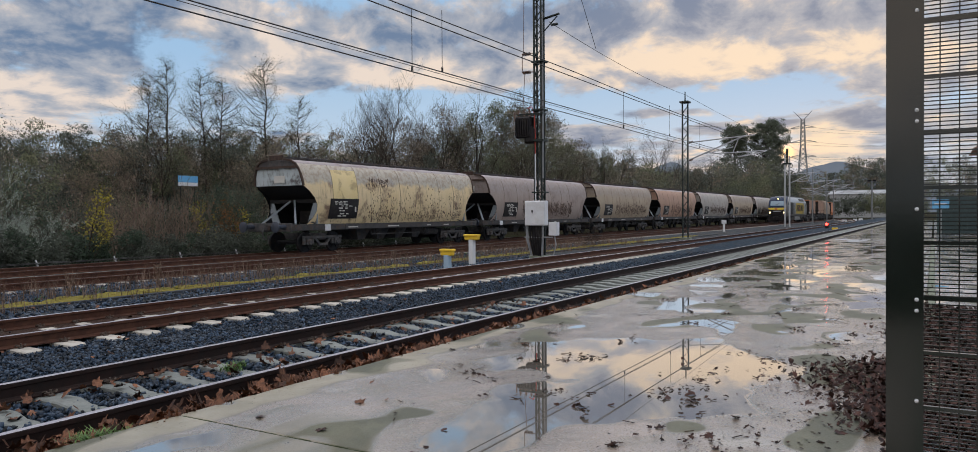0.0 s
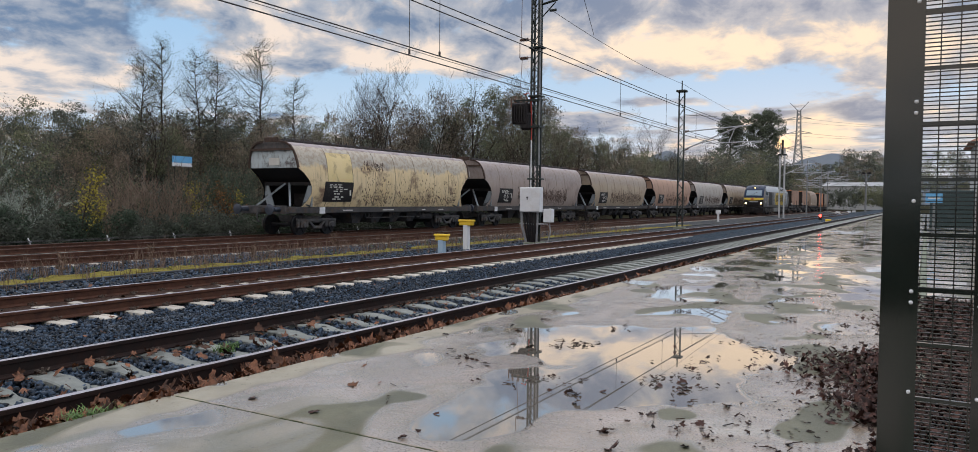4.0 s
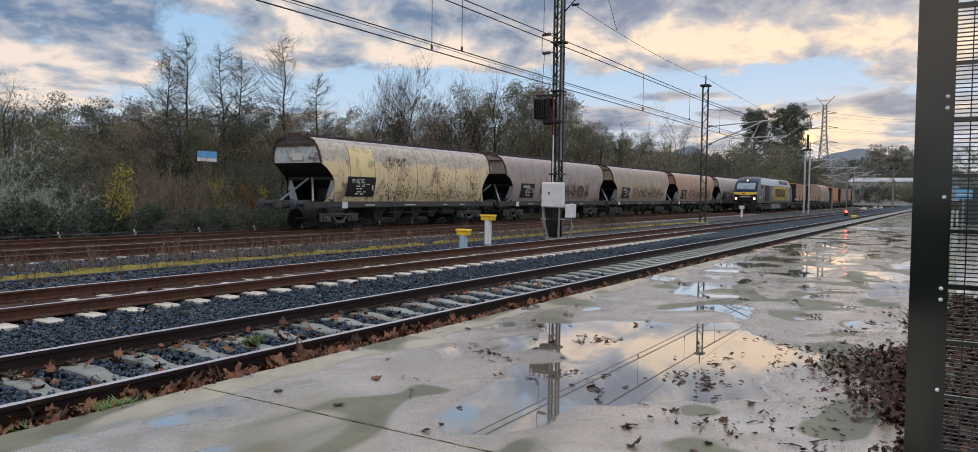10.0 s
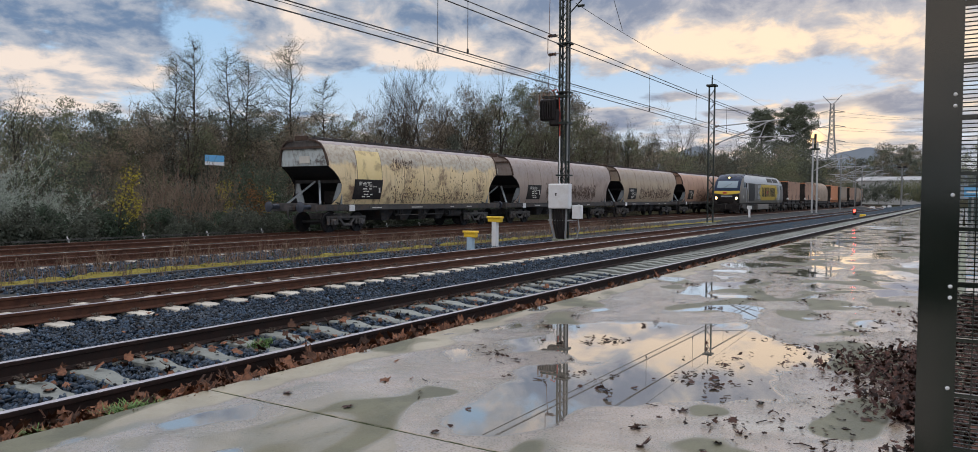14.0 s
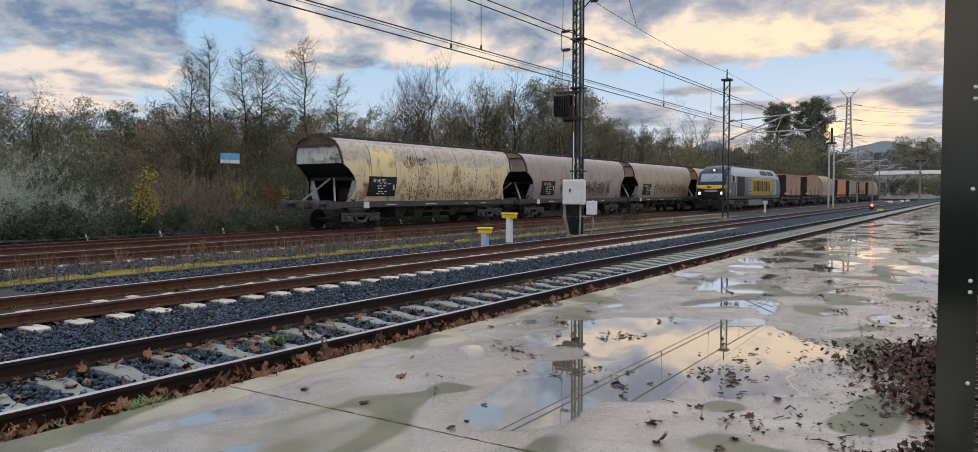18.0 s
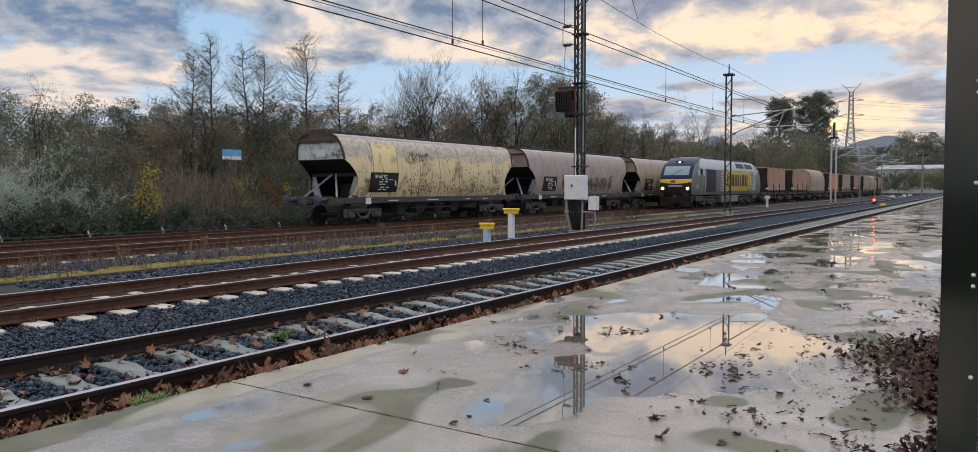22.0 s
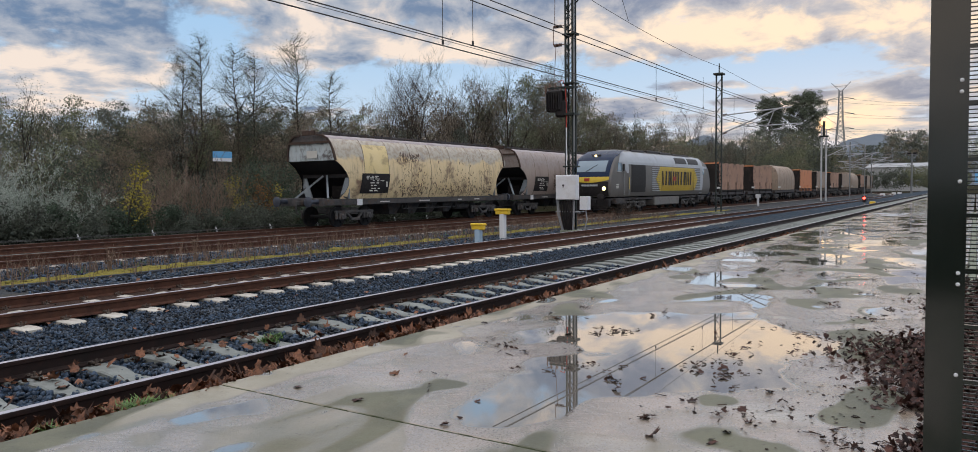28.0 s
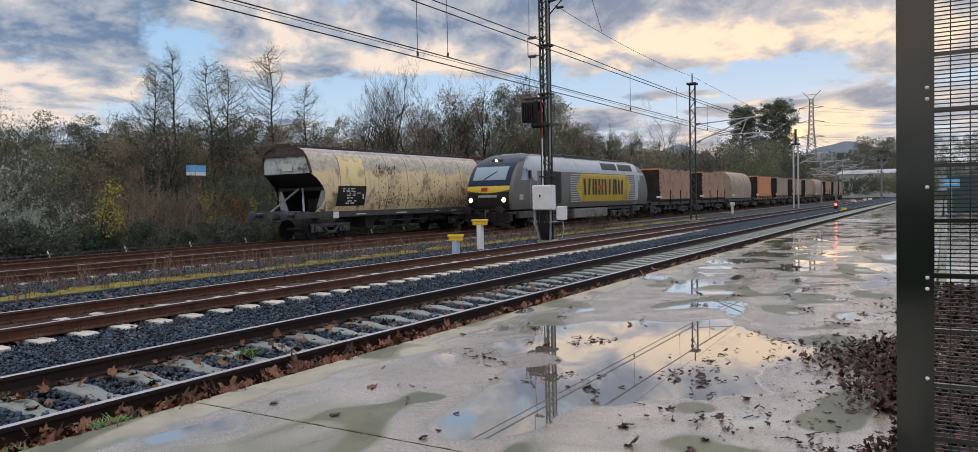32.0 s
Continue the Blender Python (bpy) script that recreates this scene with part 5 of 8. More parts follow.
# height, half width, set-back of the nose, corner softness
LOCO_SEC = ((1.08, 1.30, 0.16, 0.19), (1.25, 1.36, 0.06, 0.21), (1.75, 1.42, 0.0, 0.24), (2.15, 1.43, 0.04, 0.26), (2.45, 1.43, 0.13, 0.28), (2.75, 1.43, 0.27, 0.30),
            (3.05, 1.42, 0.44, 0.32), (3.35, 1.38, 0.66, 0.36), (3.60, 1.30, 0.94, 0.40), (3.85, 1.16, 1.35, 0.45), (4.05, 0.95, 1.90, 0.50), (4.18, 0.65, 2.6, 0.37))


def loco_sec(z):
    for a, b in zip(LOCO_SEC, LOCO_SEC[1:]):
        if a[0] <= z <= b[0]:
            k = (z - a[0]) / (b[0] - a[0])
            return tuple(p + (q - p) * k for p, q in zip(a, b))
    return LOCO_SEC[-1]


def nose_point(z, y, out=0.0):
    """The skin of the nose at a height and a distance from the middle."""
    _, w, e, c = loco_sec(z)
    u = min(abs(y) / (w + out), 1.0)
    return (e + c * (1 - (1 - u ** 3.2) ** (1 / 3.2)) * 1.15 - out, y, z)


def loco_outline(z, n=11):
    _, w, e, c = loco_sec(z)
    ys = [w * math.sin(math.pi / 2 * (i / n)) for i in range(n + 1)]
    front = [nose_point(z, -y)[:2] for y in ys[::-1]] + [nose_point(z, y)[:2] for y in ys[1:]]
    front = [(x, y) for x, y in front]
    back = [(LOCO_L - x, y) for x, y in front[::-1]]
    return [(x, y, z) for x, y in front + back]


def loco_patch(z0, z1, y0, y1, out=0.012, nz=6, ny=14, arch=0.0):
    g = []
    for i in range(nz + 1):
        row = []
        for j in range(ny + 1):
            y = y0 + (y1 - y0) * j / ny
            u = abs(2 * j / ny - 1)
            z = z0 + (z1 - z0) * i / nz + arch * (1 - u * u)
            row.append(nose_point(z, y, out))
        g.append(row)
    return Mesh().sheet(g)


def side_rect(x0, x1, z0, z1, out, slant0=0.0, slant1=0.0):
    m = Mesh()
    zs = [z0 + (z1 - z0) * i / 4 for i in range(5)]
    g = []
    for z in zs:
        k = (z - z0) / (z1 - z0)
        y = -loco_sec(z)[1] - out
        g.append([(x0 + slant0 * k, y, z), (x1 + slant1 * k, y, z)])
    gi = [[(x, y + out + 0.02, z) for x, y, z in r] for r in g]
    m.sheet(g)
    for r, q in ((g[0], gi[0]), (g[-1], gi[-1])):
        m.sheet([r, q])
    m.sheet([[r[0] for r in g], [r[0] for r in gi]])
    m.sheet([[r[1] for r in g], [r[1] for r in gi]])
    return m


def locomotive():
    t = thing("locomotive", "grey and yellow diesel locomotive with lit headlamps", "locomotive", pose(115, Y3, Z3))
    body = Mesh().loft([loco_outline(z) for z in sorted({s[0] for s in LOCO_SEC} | {1.5, 2.0, 2.3, 2.6, 2.9, 3.2, 3.48, 3.72})])
    b = part("body", body, LOCO_GREY, t, "grey painted body", smooth=True)
    # roof in lighter grey
    m = Mesh()
    for s in (-1, 1):
        m.sheet([[(x, s * (loco_sec(z)[1] + 0.012), z) for z in (3.36, 3.60, 3.85, 4.05)] for x in (3.0, LOCO_L - 3.0)])
    m.sheet([[(x, y, 4.06 + (0.10 if abs(y) < 0.5 else 0)) for y in (-0.96, -0.4, 0.4, 0.96)] for x in (3.0, LOCO_L - 3.0)])
    part("roof", m, LOCO_LIGHT, b, "light grey roof", smooth=True)
    # silver shoulder that sweeps down over the cab side
    for s in (-1, 1):
        m = Mesh()
        m.sheet([[(x, s * (loco_sec(z)[1] + 0.016), z) for x in (max(xa, loco_sec(z)[2] + 0.62), 3.02)]
                 for z, xa in ((2.62, 2.75), (2.8, 2.45), (3.0, 2.0), (3.2, 1.6), (3.36, 1.5), (3.6, 1.75), (3.85, 2.15), (4.05, 2.6))])
        part("shoulder", m, LOCO_LIGHT, b, "silver shoulder over the cab side", smooth=True)
        part("upper_side", Mesh().sheet([[(x, s * (loco_sec(z)[1] + 0.014), z) for z in (3.2, 3.28, 3.37)] for x in (3.0, LOCO_L - 1.2)]), LOCO_LIGHT, b, smooth=True)
        part("rear_shoulder", Mesh().sheet([[(x, s * (loco_sec(z)[1] + 0.014), z) for z in (3.37, 3.6, 3.85, 4.05)] for x in (LOCO_L - 3.0, LOCO_L - 2.2)]), LOCO_LIGHT, b, smooth=True)
    part("side_letter_bar", Mesh().box(2.98, 3.10, -1.475, -1.45, 1.55, 2.35), LOCO_YELLOW, t, "upright yellow unreadable lettering bar")
    part("mirror", Mesh().box(1.95, 2.15, -1.56, -1.44, 2.75, 3.2, 0.03), LOCO_DARK, t, "dark cab mirror")
    for x0, x1, z1 in ((5.0, 7.4, 4.26), (7.9, 10.3, 4.32), (10.6, 12.9, 4.28), (13.4, 17.2, 4.24)):
        part("roof_fan_housing", Mesh().box(x0, x1, -0.8, 0.6, 4.06, z1, 0.04), LOCO_DARK, t)
    part("roof_horn", Mesh().tube((3.6, 0.3, 4.1), (3.6, 0.3, 4.28), 0.04), LOCO_DARK, t)
    for x0 in (12.4, 15.4):
        part("roof_grille", side_rect(x0, x0 + 2.6, 3.46, 3.92, 0.03, 0.15, 0.15), LOCO_DARK, t, "dark roof side grille")
    # front
    band = Mesh().sheet([[nose_point(2.36 - (0.20 + 0.17 * (1 - (y / 1.3) ** 2)) * k / 5, y, 0.042) for y in (-1.3 + 2.6 * j / 28 for j in range(29))] for k in range(6)])
    part("nose_band", band, LOCO_YELLOW, b, "yellow band across the nose", smooth=True)
    part("lower_nose", loco_patch(1.0, 2.05, -1.28, 1.28, 0.034, 8, 28), BLACK_PAINT, b, "black lower nose", smooth=True)
    part("nose_hood", loco_patch(2.35, 4.1, -1.29, 1.29, 0.034, 24, 28), LOCO_NAVY, b, "navy blue cab front", smooth=True)
    part("windscreen", loco_patch(2.68, 3.40, -1.02, 1.02, 0.055, 10, 20), LOCO_GLASS, t, "sloping tinted windscreen", smooth=True)
    m = Mesh()
    for y in (-0.25,):
        p, q = nose_point(2.70, y + 0.55, 0.08), nose_point(3.15, y - 0.15, 0.08)
        m.bar(p, q, 0.03)
    part("wiper", m, BLACK_PAINT, t)
    for y in (-1.02, 1.02):
        x, yy, z = nose_point(1.62, y, 0.045)
        m = Mesh()
        m.tube((x + 0.08, yy, z), (x - 0.03, yy, z), 0.18, 0.17, 16)
        h = part("headlamp", m, LOCO_DARK, t, "round headlamp housing")
        m = Mesh().tube((x - 0.031, yy, z), (x - 0.045, yy, z), 0.125, 0.105, 16)
        part("lens", m, HEADLAMP, h, "glowing warm lamp lens")
    x, yy, z = nose_point(3.72, 0.0, 0.05)
    m = Mesh().box(x - 0.04, x + 0.2, -0.30, 0.30, z - 0.09, z + 0.10, 0.03)
    h = part("top_lamp", m, LOCO_DARK, t)
    m = Mesh().tube((x - 0.05, 0.0, z), (x - 0.065, 0.0, z), 0.085, 0.075, 14)
    part("lens", m, HEADLAMP, h, "glowing warm lamp lens")
    m = Mesh()
    x, yy, z = nose_point(2.2, 0, 0.05)
    m.box(x - 0.03, x + 0.05, -0.02, 0.36, 2.08, 2.28, 0.01)
    part("nose_badge", m, RED_PAINT, t, "dark red badge")
    m = Mesh()
    for k in range(6):
        y = 0.52 - k * 0.19
        x = nose_point(1.82, y, 0.045)[0]
        m.box(x - 0.02, x + 0.04, y - 0.16, y, 1.76, 1.88)
    part("nose_mark", m, LOCO_LIGHT, t, "pale maker's mark as plain blocks")
    m = Mesh()
    m.box(0.05, 0.45, -1.3, 1.3, 0.45, 0.98, 0.05)
    m.bar((0.1, -1.25, 0.45), (0.1, 1.25, 0.28), 0.10)
    m.bar((0.1, 1.25, 0.45), (0.1, -1.25, 0.28), 0.10)
    m.path([(0.0, 0.5, 0.95), (-0.1, 0.55, 0.7), (-0.05, 0.6, 0.5)], 0.03)
    m.path([(0.0, -0.45, 0.95), (-0.1, -0.5, 0.7), (-0.05, -0.55, 0.5)], 0.03)
    part("snow_plough", m, BLACK_PAINT, t)
    buffers(t, 0.12, -1, 1.08, BLACK_PAINT)
    buffers(t, LOCO_L - 0.12, 1, 1.08)
    # side: cab window, door, number bars, grilles, yellow panel
    m = side_rect(1.15, 1.85, 2.72, 3.28, 0.02, 0.22, 0.0)
    part("cab_window", m, LOCO_GLASS, t, "cab side window")
    m = Mesh()
    for x0, x1, z0, z1 in ((1.4, 1.92, 3.27, 3.32), (1.1, 1.92, 2.66, 2.72), (1.85, 1.92, 2.66, 3.32)):
        m.box(x0, x1, -1.455, -1.42, z0, z1)
    part("window_frame", m, LOCO_LIGHT, t)
    part("cab_door", side_rect(2.16, 2.82, 1.15, 3.25, 0.012), LOCO_GREY, t)
    m = Mesh()
    for xx in (2.08, 2.90):
        m.tube((xx, -1.50, 1.2), (xx, -1.50, 2.6), 0.018)
    part("handrail", m, LOCO_LIGHT, t)
    part("side_grille", side_rect(3.5, 6.05, 1.35, 3.2, 0.015), LOCO_DARK, t, "dark ventilation grille")
    for k in range(14):
        z = 1.42 + k * 0.13
        m = Mesh().box(3.55, 6.0, -1.475, -1.45, z, z + 0.03)
        part("slat", m, LOCO_DARK, t)
    part("yellow_panel", side_rect(8.9, 16.6, 1.40, 3.15, 0.016), LOCO_YELLOW, t, "yellow livery panel")
    for k in range(13):
        z = 1.41 + k * 0.135
        d = abs(k - 6) * 0.13
        part("livery_stripe", Mesh().box(7.25, 8.0 + d, -1.468, -1.445, z, z + 0.06), LOCO_LIGHT, t, "pale grey stripe")
        part("livery_stripe", Mesh().box(17.5 - d, 18.1, -1.468, -1.445, z, z + 0.06), LOCO_LIGHT, t, "pale grey stripe")
        part("livery_stripe", Mesh().box(8.0 + d, 8.95, -1.470, -1.445, z, z + 0.11), LOCO_YELLOW, t, "yellow stripe")
        part("livery_stripe", Mesh().box(16.55, 17.5 - d, -1.470, -1.445, z, z + 0.11), LOCO_YELLOW, t, "yellow stripe")
    for k in range(17):
        z = 1.42 + k * 0.1
        m = Mesh().box(8.95, 16.55, -1.474, -1.455, z, z + 0.02)
        part("panel_rib", m, LOCO_YELLOW, t)
    # the operator's mark as plain upright bars
    x = 9.3
    for k, w in enumerate((1.25, 1.0, 1.1, 1.35, 1.05, 1.0)):
        for q in (0.0, w * 0.46):
            lean = (0.12, -0.05, 0.0, 0.10, -0.10, 0.12)[k] * (1 if q else -1)
            m = Mesh().loft([[(x + q, y, 1.82), (x + q + 0.25, y, 1.82), (x + q + 0.25 + lean, y, 2.84), (x + q + lean, y, 2.84)] for y in (-1.486, -1.470)])
            part("livery_bar", m, LOCO_DARK, t, "dark grey bar of the livery mark")
        x += w
    m = Mesh().box(11.5, 12.2, -1.50, -1.488, 2.15, 2.45, 0.002)
    part("livery_device", m, RED_PAINT, t)
    part("rear_door", side_rect(18.3, 19.0, 1.15, 3.2, 0.012), LOCO_LIGHT, t)
    part("rear_window", side_rect(18.9, 19.35, 2.7, 3.2, 0.02), LOCO_GLASS, t)
    m = Mesh()
    for k in range(3):
        m.box(0.95, 1.35, -1.445, -1.42, 1.62 + 0.1 * k, 1.68 + 0.1 * k)
    part("side_lettering", m, CHALK, t, "pale unreadable side lettering")
    # underside
    m = Mesh()
    m.box(0.6, LOCO_L - 0.6, -1.2, 1.2, 0.85, 1.0)
    m.box(1.0, 2.6, -1.38, -1.1, 0.62, 0.98, 0.02)
    m.box(17.9, 19.5, -1.38, -1.1, 0.62, 0.98, 0.02)
    part("underframe", m, GRIME, t)
    m = Mesh()
    m.box(8.0, 13.3, -1.36, 1.36, 0.38, 0.98, 0.06)
    part("fuel_tank", m, LOCO_TANK, t, "grey fuel tank")
    m = Mesh()
    for xx in (2.9, 4.4, 16.5, 18.2):
        for k in range(3):
            m.box(xx - 0.25, xx + 0.25, -1.45, -1.25, 0.4 + 0.24 * k, 0.43 + 0.24 * k)
        m.tube((xx - 0.25, -1.44, 0.4), (xx - 0.25, -1.44, 0.95), 0.015)
        m.tube((xx + 0.25, -1.44, 0.4), (xx + 0.25, -1.44, 0.95), 0.015)
    part("steps", m, LOCO_BOGIE, t)
    ws = bogie(t, 4.6, 0, 0.92, 3, LOCO_BOGIE) + bogie(t, LOCO_L - 4.6, 0, 0.92, 3, LOCO_BOGIE)
    return t, ws


LOCO, LOCO_WHEELS = locomotive()

# ---------------------------------------------------------------- wagons of the moving train
WAGON_BROWN = material("wagon_brown", (0.33, 0.185, 0.12), (0.43, 0.255, 0.17), 0.65, 1.0, 30, (0.05, 0.035, 0.03), 0.6, 1.2, bump=0.05, streak=(0.15, 0.10, 0.08))
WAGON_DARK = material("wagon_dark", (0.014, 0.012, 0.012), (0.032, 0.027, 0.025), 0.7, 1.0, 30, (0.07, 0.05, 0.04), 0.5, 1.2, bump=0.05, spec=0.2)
WAGON_TAUPE = material("wagon_taupe", (0.29, 0.22, 0.165), (0.38, 0.29, 0.22), 0.6, 1.0, 30, (0.07, 0.05, 0.045), 0.5, 1.0, bump=0.03, streak=(0.2, 0.15, 0.12))
WAGON_ORANGE = material("wagon_orange", (0.55, 0.20, 0.085), (0.64, 0.27, 0.12), 0.65, 1.0, 30, (0.16, 0.07, 0.045), 0.5, 1.0, bump=0.05, streak=(0.2, 0.1, 0.07))


def freight_wagon(kind, paint, label):
    """A short covered freight wagon: ribbed box, or a rounded sliding hood."""
    L = 10.9
    t = thing("freight_wagon", label, "freight wagon", pose(140, Y3, Z3), "wagons of the moving train")
    m = Mesh()
    if kind == "hood":
        sec = [(-1.42, 1.2), (-1.46, 2.3), (-1.40, 2.9), (-1.18, 3.45), (-0.75, 3.82), (-0.25, 3.96), (0.25, 3.96), (0.75, 3.82), (1.18, 3.45), (1.40, 2.9), (1.46, 2.3), (1.42, 1.2)]
        m.loft([[(x, y, z * 1.045) for y, z in sec] for x in (1.0, 1.06, L - 0.46, L - 0.4)])
        b = part("hood", m, paint, t, "rounded sliding hood", smooth=True)
        for x in (1.1, 2.6, 4.4, 5.8, 7.2, 8.7, L - 0.5):
            m = Mesh()
            for (y0, z0), (y1, z1) in zip(sec, sec[1:]):
                m.bar((x, y0 * 1.005, z0 * 1.045), (x, y1 * 1.005, z1 * 1.045), 0.06, 0.03)
            part("hoop", m, paint, b)
    else:
        top, x0, x1 = 3.80, 1.9, L - 0.7
        # crates under brown sheeting, held by posts, with a dark end
        g = []
        nz, nx = 9, 30
        rg = random.Random(len(label) * 7 + (3 if kind == "plain" else 5))
        for i in range(nz + 1):
            z = 1.40 + (top - 1.40) * i / nz
            row = []
            for j in range(nx + 1):
                x = x0 + (x1 - x0) * j / nx
                sagz = 0.05 * math.sin(j * 0.9 + rg.random()) if i == nz else 0
                row.append((x, -1.42 - 0.025 * noise.noise((x * 1.3, z * 1.6, len(label))) - 0.012 * math.sin(z * 9), z + sagz))
            g.append(row)
        m.sheet(g)
        b = part("side_sheeting", m, paint, t, smooth=True)
        # load box dark all over: the shade of its end face is put into colour
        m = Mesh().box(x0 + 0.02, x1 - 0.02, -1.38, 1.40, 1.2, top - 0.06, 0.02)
        part("load_body", m, WAGON_DARK, t, "dark load box, the end's shade put into its colour")
        m = Mesh()
        m.box(x0, x1, -1.44, -1.36, 1.28, 1.40, 0.01)
        part("side_rail", m, WAGON_DARK, b)
        m = Mesh()
        m.box(x0 - 0.04, x0 + 0.06, -1.44, 1.44, top - 0.08, top + 0.04, 0.01)
        part("end_rail", m, WAGON_ORANGE if kind == "plain" or paint is WAGON_ORANGE else paint, b)
        n = 9 if kind == "ribbed" else 4
        for i in range(n):
            x = x0 + (x1 - x0) * i / (n - 1)
            m = Mesh().box(x - 0.05, x + 0.05, -1.47, -1.40, 1.0, (1.75 if kind == "ribbed" else 2.1), 0.01)
            part("stanchion", m, WAGON_DARK if kind == "plain" else paint, b)
        for i in range(6):
            z = 1.55 + i * 0.38
            m = Mesh().tube((x0 + 0.12, -1.44, z), (x0 + 0.12, -1.50, z), 0.05, 0.04, 8)
            part("strap_buckle", m, BLACK_PAINT, b)
    m = Mesh().box(1.0, 2.4, -1.485, -1.476, 1.5, 1.66)
    part("lettering", m, CHALK, t, "pale unreadable lettering")
    m = Mesh()
    for s in (-1, 1):
        m.box(0, L, s * 1.28 - 0.08, s * 1.28 + 0.08, 0.93, 1.18, 0.015)
    m.box(0, L, -0.4, 0.4, 0.9, 1.15)
    for x in (0.0, L - 0.12):
        m.box(x, x + 0.12, -1.34, 1.34, 0.9, 1.25, 0.015)
    for x in (3.9, 5.0, 6.2):
        m.box(x, x + 0.6, -1.2, -0.7, 0.5, 0.9, 0.03)
    m.bar((3.4, -1.25, 0.62), (7.4, -1.25, 0.62), 0.06)
    part("underframe", m, GRIME, t)
    ws = bogie(t, 1.75, 0) + bogie(t, L - 1.75, 0)
    buffers(t, 0.0, -1, 1.06)
    buffers(t, L, 1, 1.06)
    return t, ws


WAGONS = []
for kind, paint, label in (("plain", WAGON_BROWN, "flat wagon with brown sheeted load and orange end rail"), ("plain", WAGON_BROWN, "flat wagon with brown sheeted load behind a dark end"),
                           ("hood", WAGON_TAUPE, "taupe covered wagon with a rounded hood"), ("ribbed", WAGON_ORANGE, "flat wagon with bright rust-orange sheeted load"),
                           ("ribbed", WAGON_TAUPE, "flat wagon with grey-brown sheeted load"), ("plain", WAGON_BROWN, "flat wagon with dark brown sheeted load"),
                           ("ribbed", WAGON_TAUPE, "flat wagon with grey-brown sheeted load"), ("hood", WAGON_TAUPE, "taupe covered wagon with a rounded hood"),
                           ("plain", WAGON_BROWN, "flat wagon with dark brown sheeted load"), ("ribbed", WAGON_TAUPE, "flat wagon with grey-brown sheeted load"),
                           ("ribbed", WAGON_BROWN, "flat wagon with brown load and stanchions"), ("plain", WAGON_TAUPE, "flat wagon with rusty brown sheeted load")):
    WAGONS.append(freight_wagon(kind, paint, label))

# ---------------------------------------------------------------- masts, wires, signals, boxes
MAST_GREEN = material("mast_green", (0.016, 0.024, 0.022), (0.028, 0.038, 0.034), 0.5, 4, 40, (0.09, 0.06, 0.045), 0.5, 3, 0.3, 0.05)
WIRE = material("wire", (0.03, 0.03, 0.03), (0.05, 0.045, 0.045), 0.6, 9, 60, bump=0.0)
INSULATOR = material("insulator", (0.10, 0.05, 0.035), (0.16, 0.08, 0.05), 0.3, 9, 60, bump=0.0)
CABLE_GREY = material("cable_grey", (0.25, 0.26, 0.28), (0.33, 0.34, 0.36), 0.5, 9, 60, bump=0.0)
PLASTIC_BLUE = material("pale_blue_plastic", (0.32, 0.45, 0.58), (0.38, 0.5, 0.62), 0.5, 5, 50, bump=0.02)
FENCE_GREEN = material("fence_green", (0.003, 0.0075, 0.0065), (0.0045, 0.0105, 0.009), 0.16, 2, 60, (0.012, 0.011, 0.009), 0.3, 1.5, 0.0, 0.008, spec=0.45)

for inp, val in (("Coat Weight", 0.4), ("Coat IOR", 1.9), ("Coat Roughness", 0.1)):
    FENCE_GREEN.node_tree.nodes["Principled BSDF"].inputs[inp].default_value = val


def lattice_mast(x, y, z0, h, w, d, label, group="catenary masts", leg=0.033, bar=0.042):
    t = thing("catenary_mast", label, "catenary mast", pose(x, y, z0), group)
    for sx in (-1, 1):
        for sy in (-1, 1):
            m = Mesh().box(sx * d / 2 - leg, sx * d / 2 + leg, sy * w / 2 - leg, sy * w / 2 + leg, 0, h)
            part("upright", m, MAST_GREEN, t)
    step = w * 1.25
    n = int((h - 0.4) / step)
    for face in (-1, 1):
        for s in (-1, 1):
            m1 = Mesh().bar((face * d / 2, -s * w / 2, 0), (face * d / 2, s * w / 2, step), bar, 0.02).data("lacing_bar")
            m2 = Mesh().bar((-s * d / 2, face * w / 2, 0), (s * d / 2, face * w / 2, step), bar, 0.02).data("lacing_bar")
            for i in range(n):
                if (1 if i % 2 else -1) == s:
                    part("lacing_bar", m1, MAST_GREEN, t, at=pose(0, 0, 0.3 + i * step))
                    part("lacing_bar", m2, MAST_GREEN, t, at=pose(0, 0, 0.3 + i * step))
    m = Mesh().box(-d / 2 - 0.2, d / 2 + 0.2, -w / 2 - 0.2, w / 2 + 0.2, -0.5, 0.06, 0.03)
    part("footing", m, KERB, t, "concrete footing")
    return t


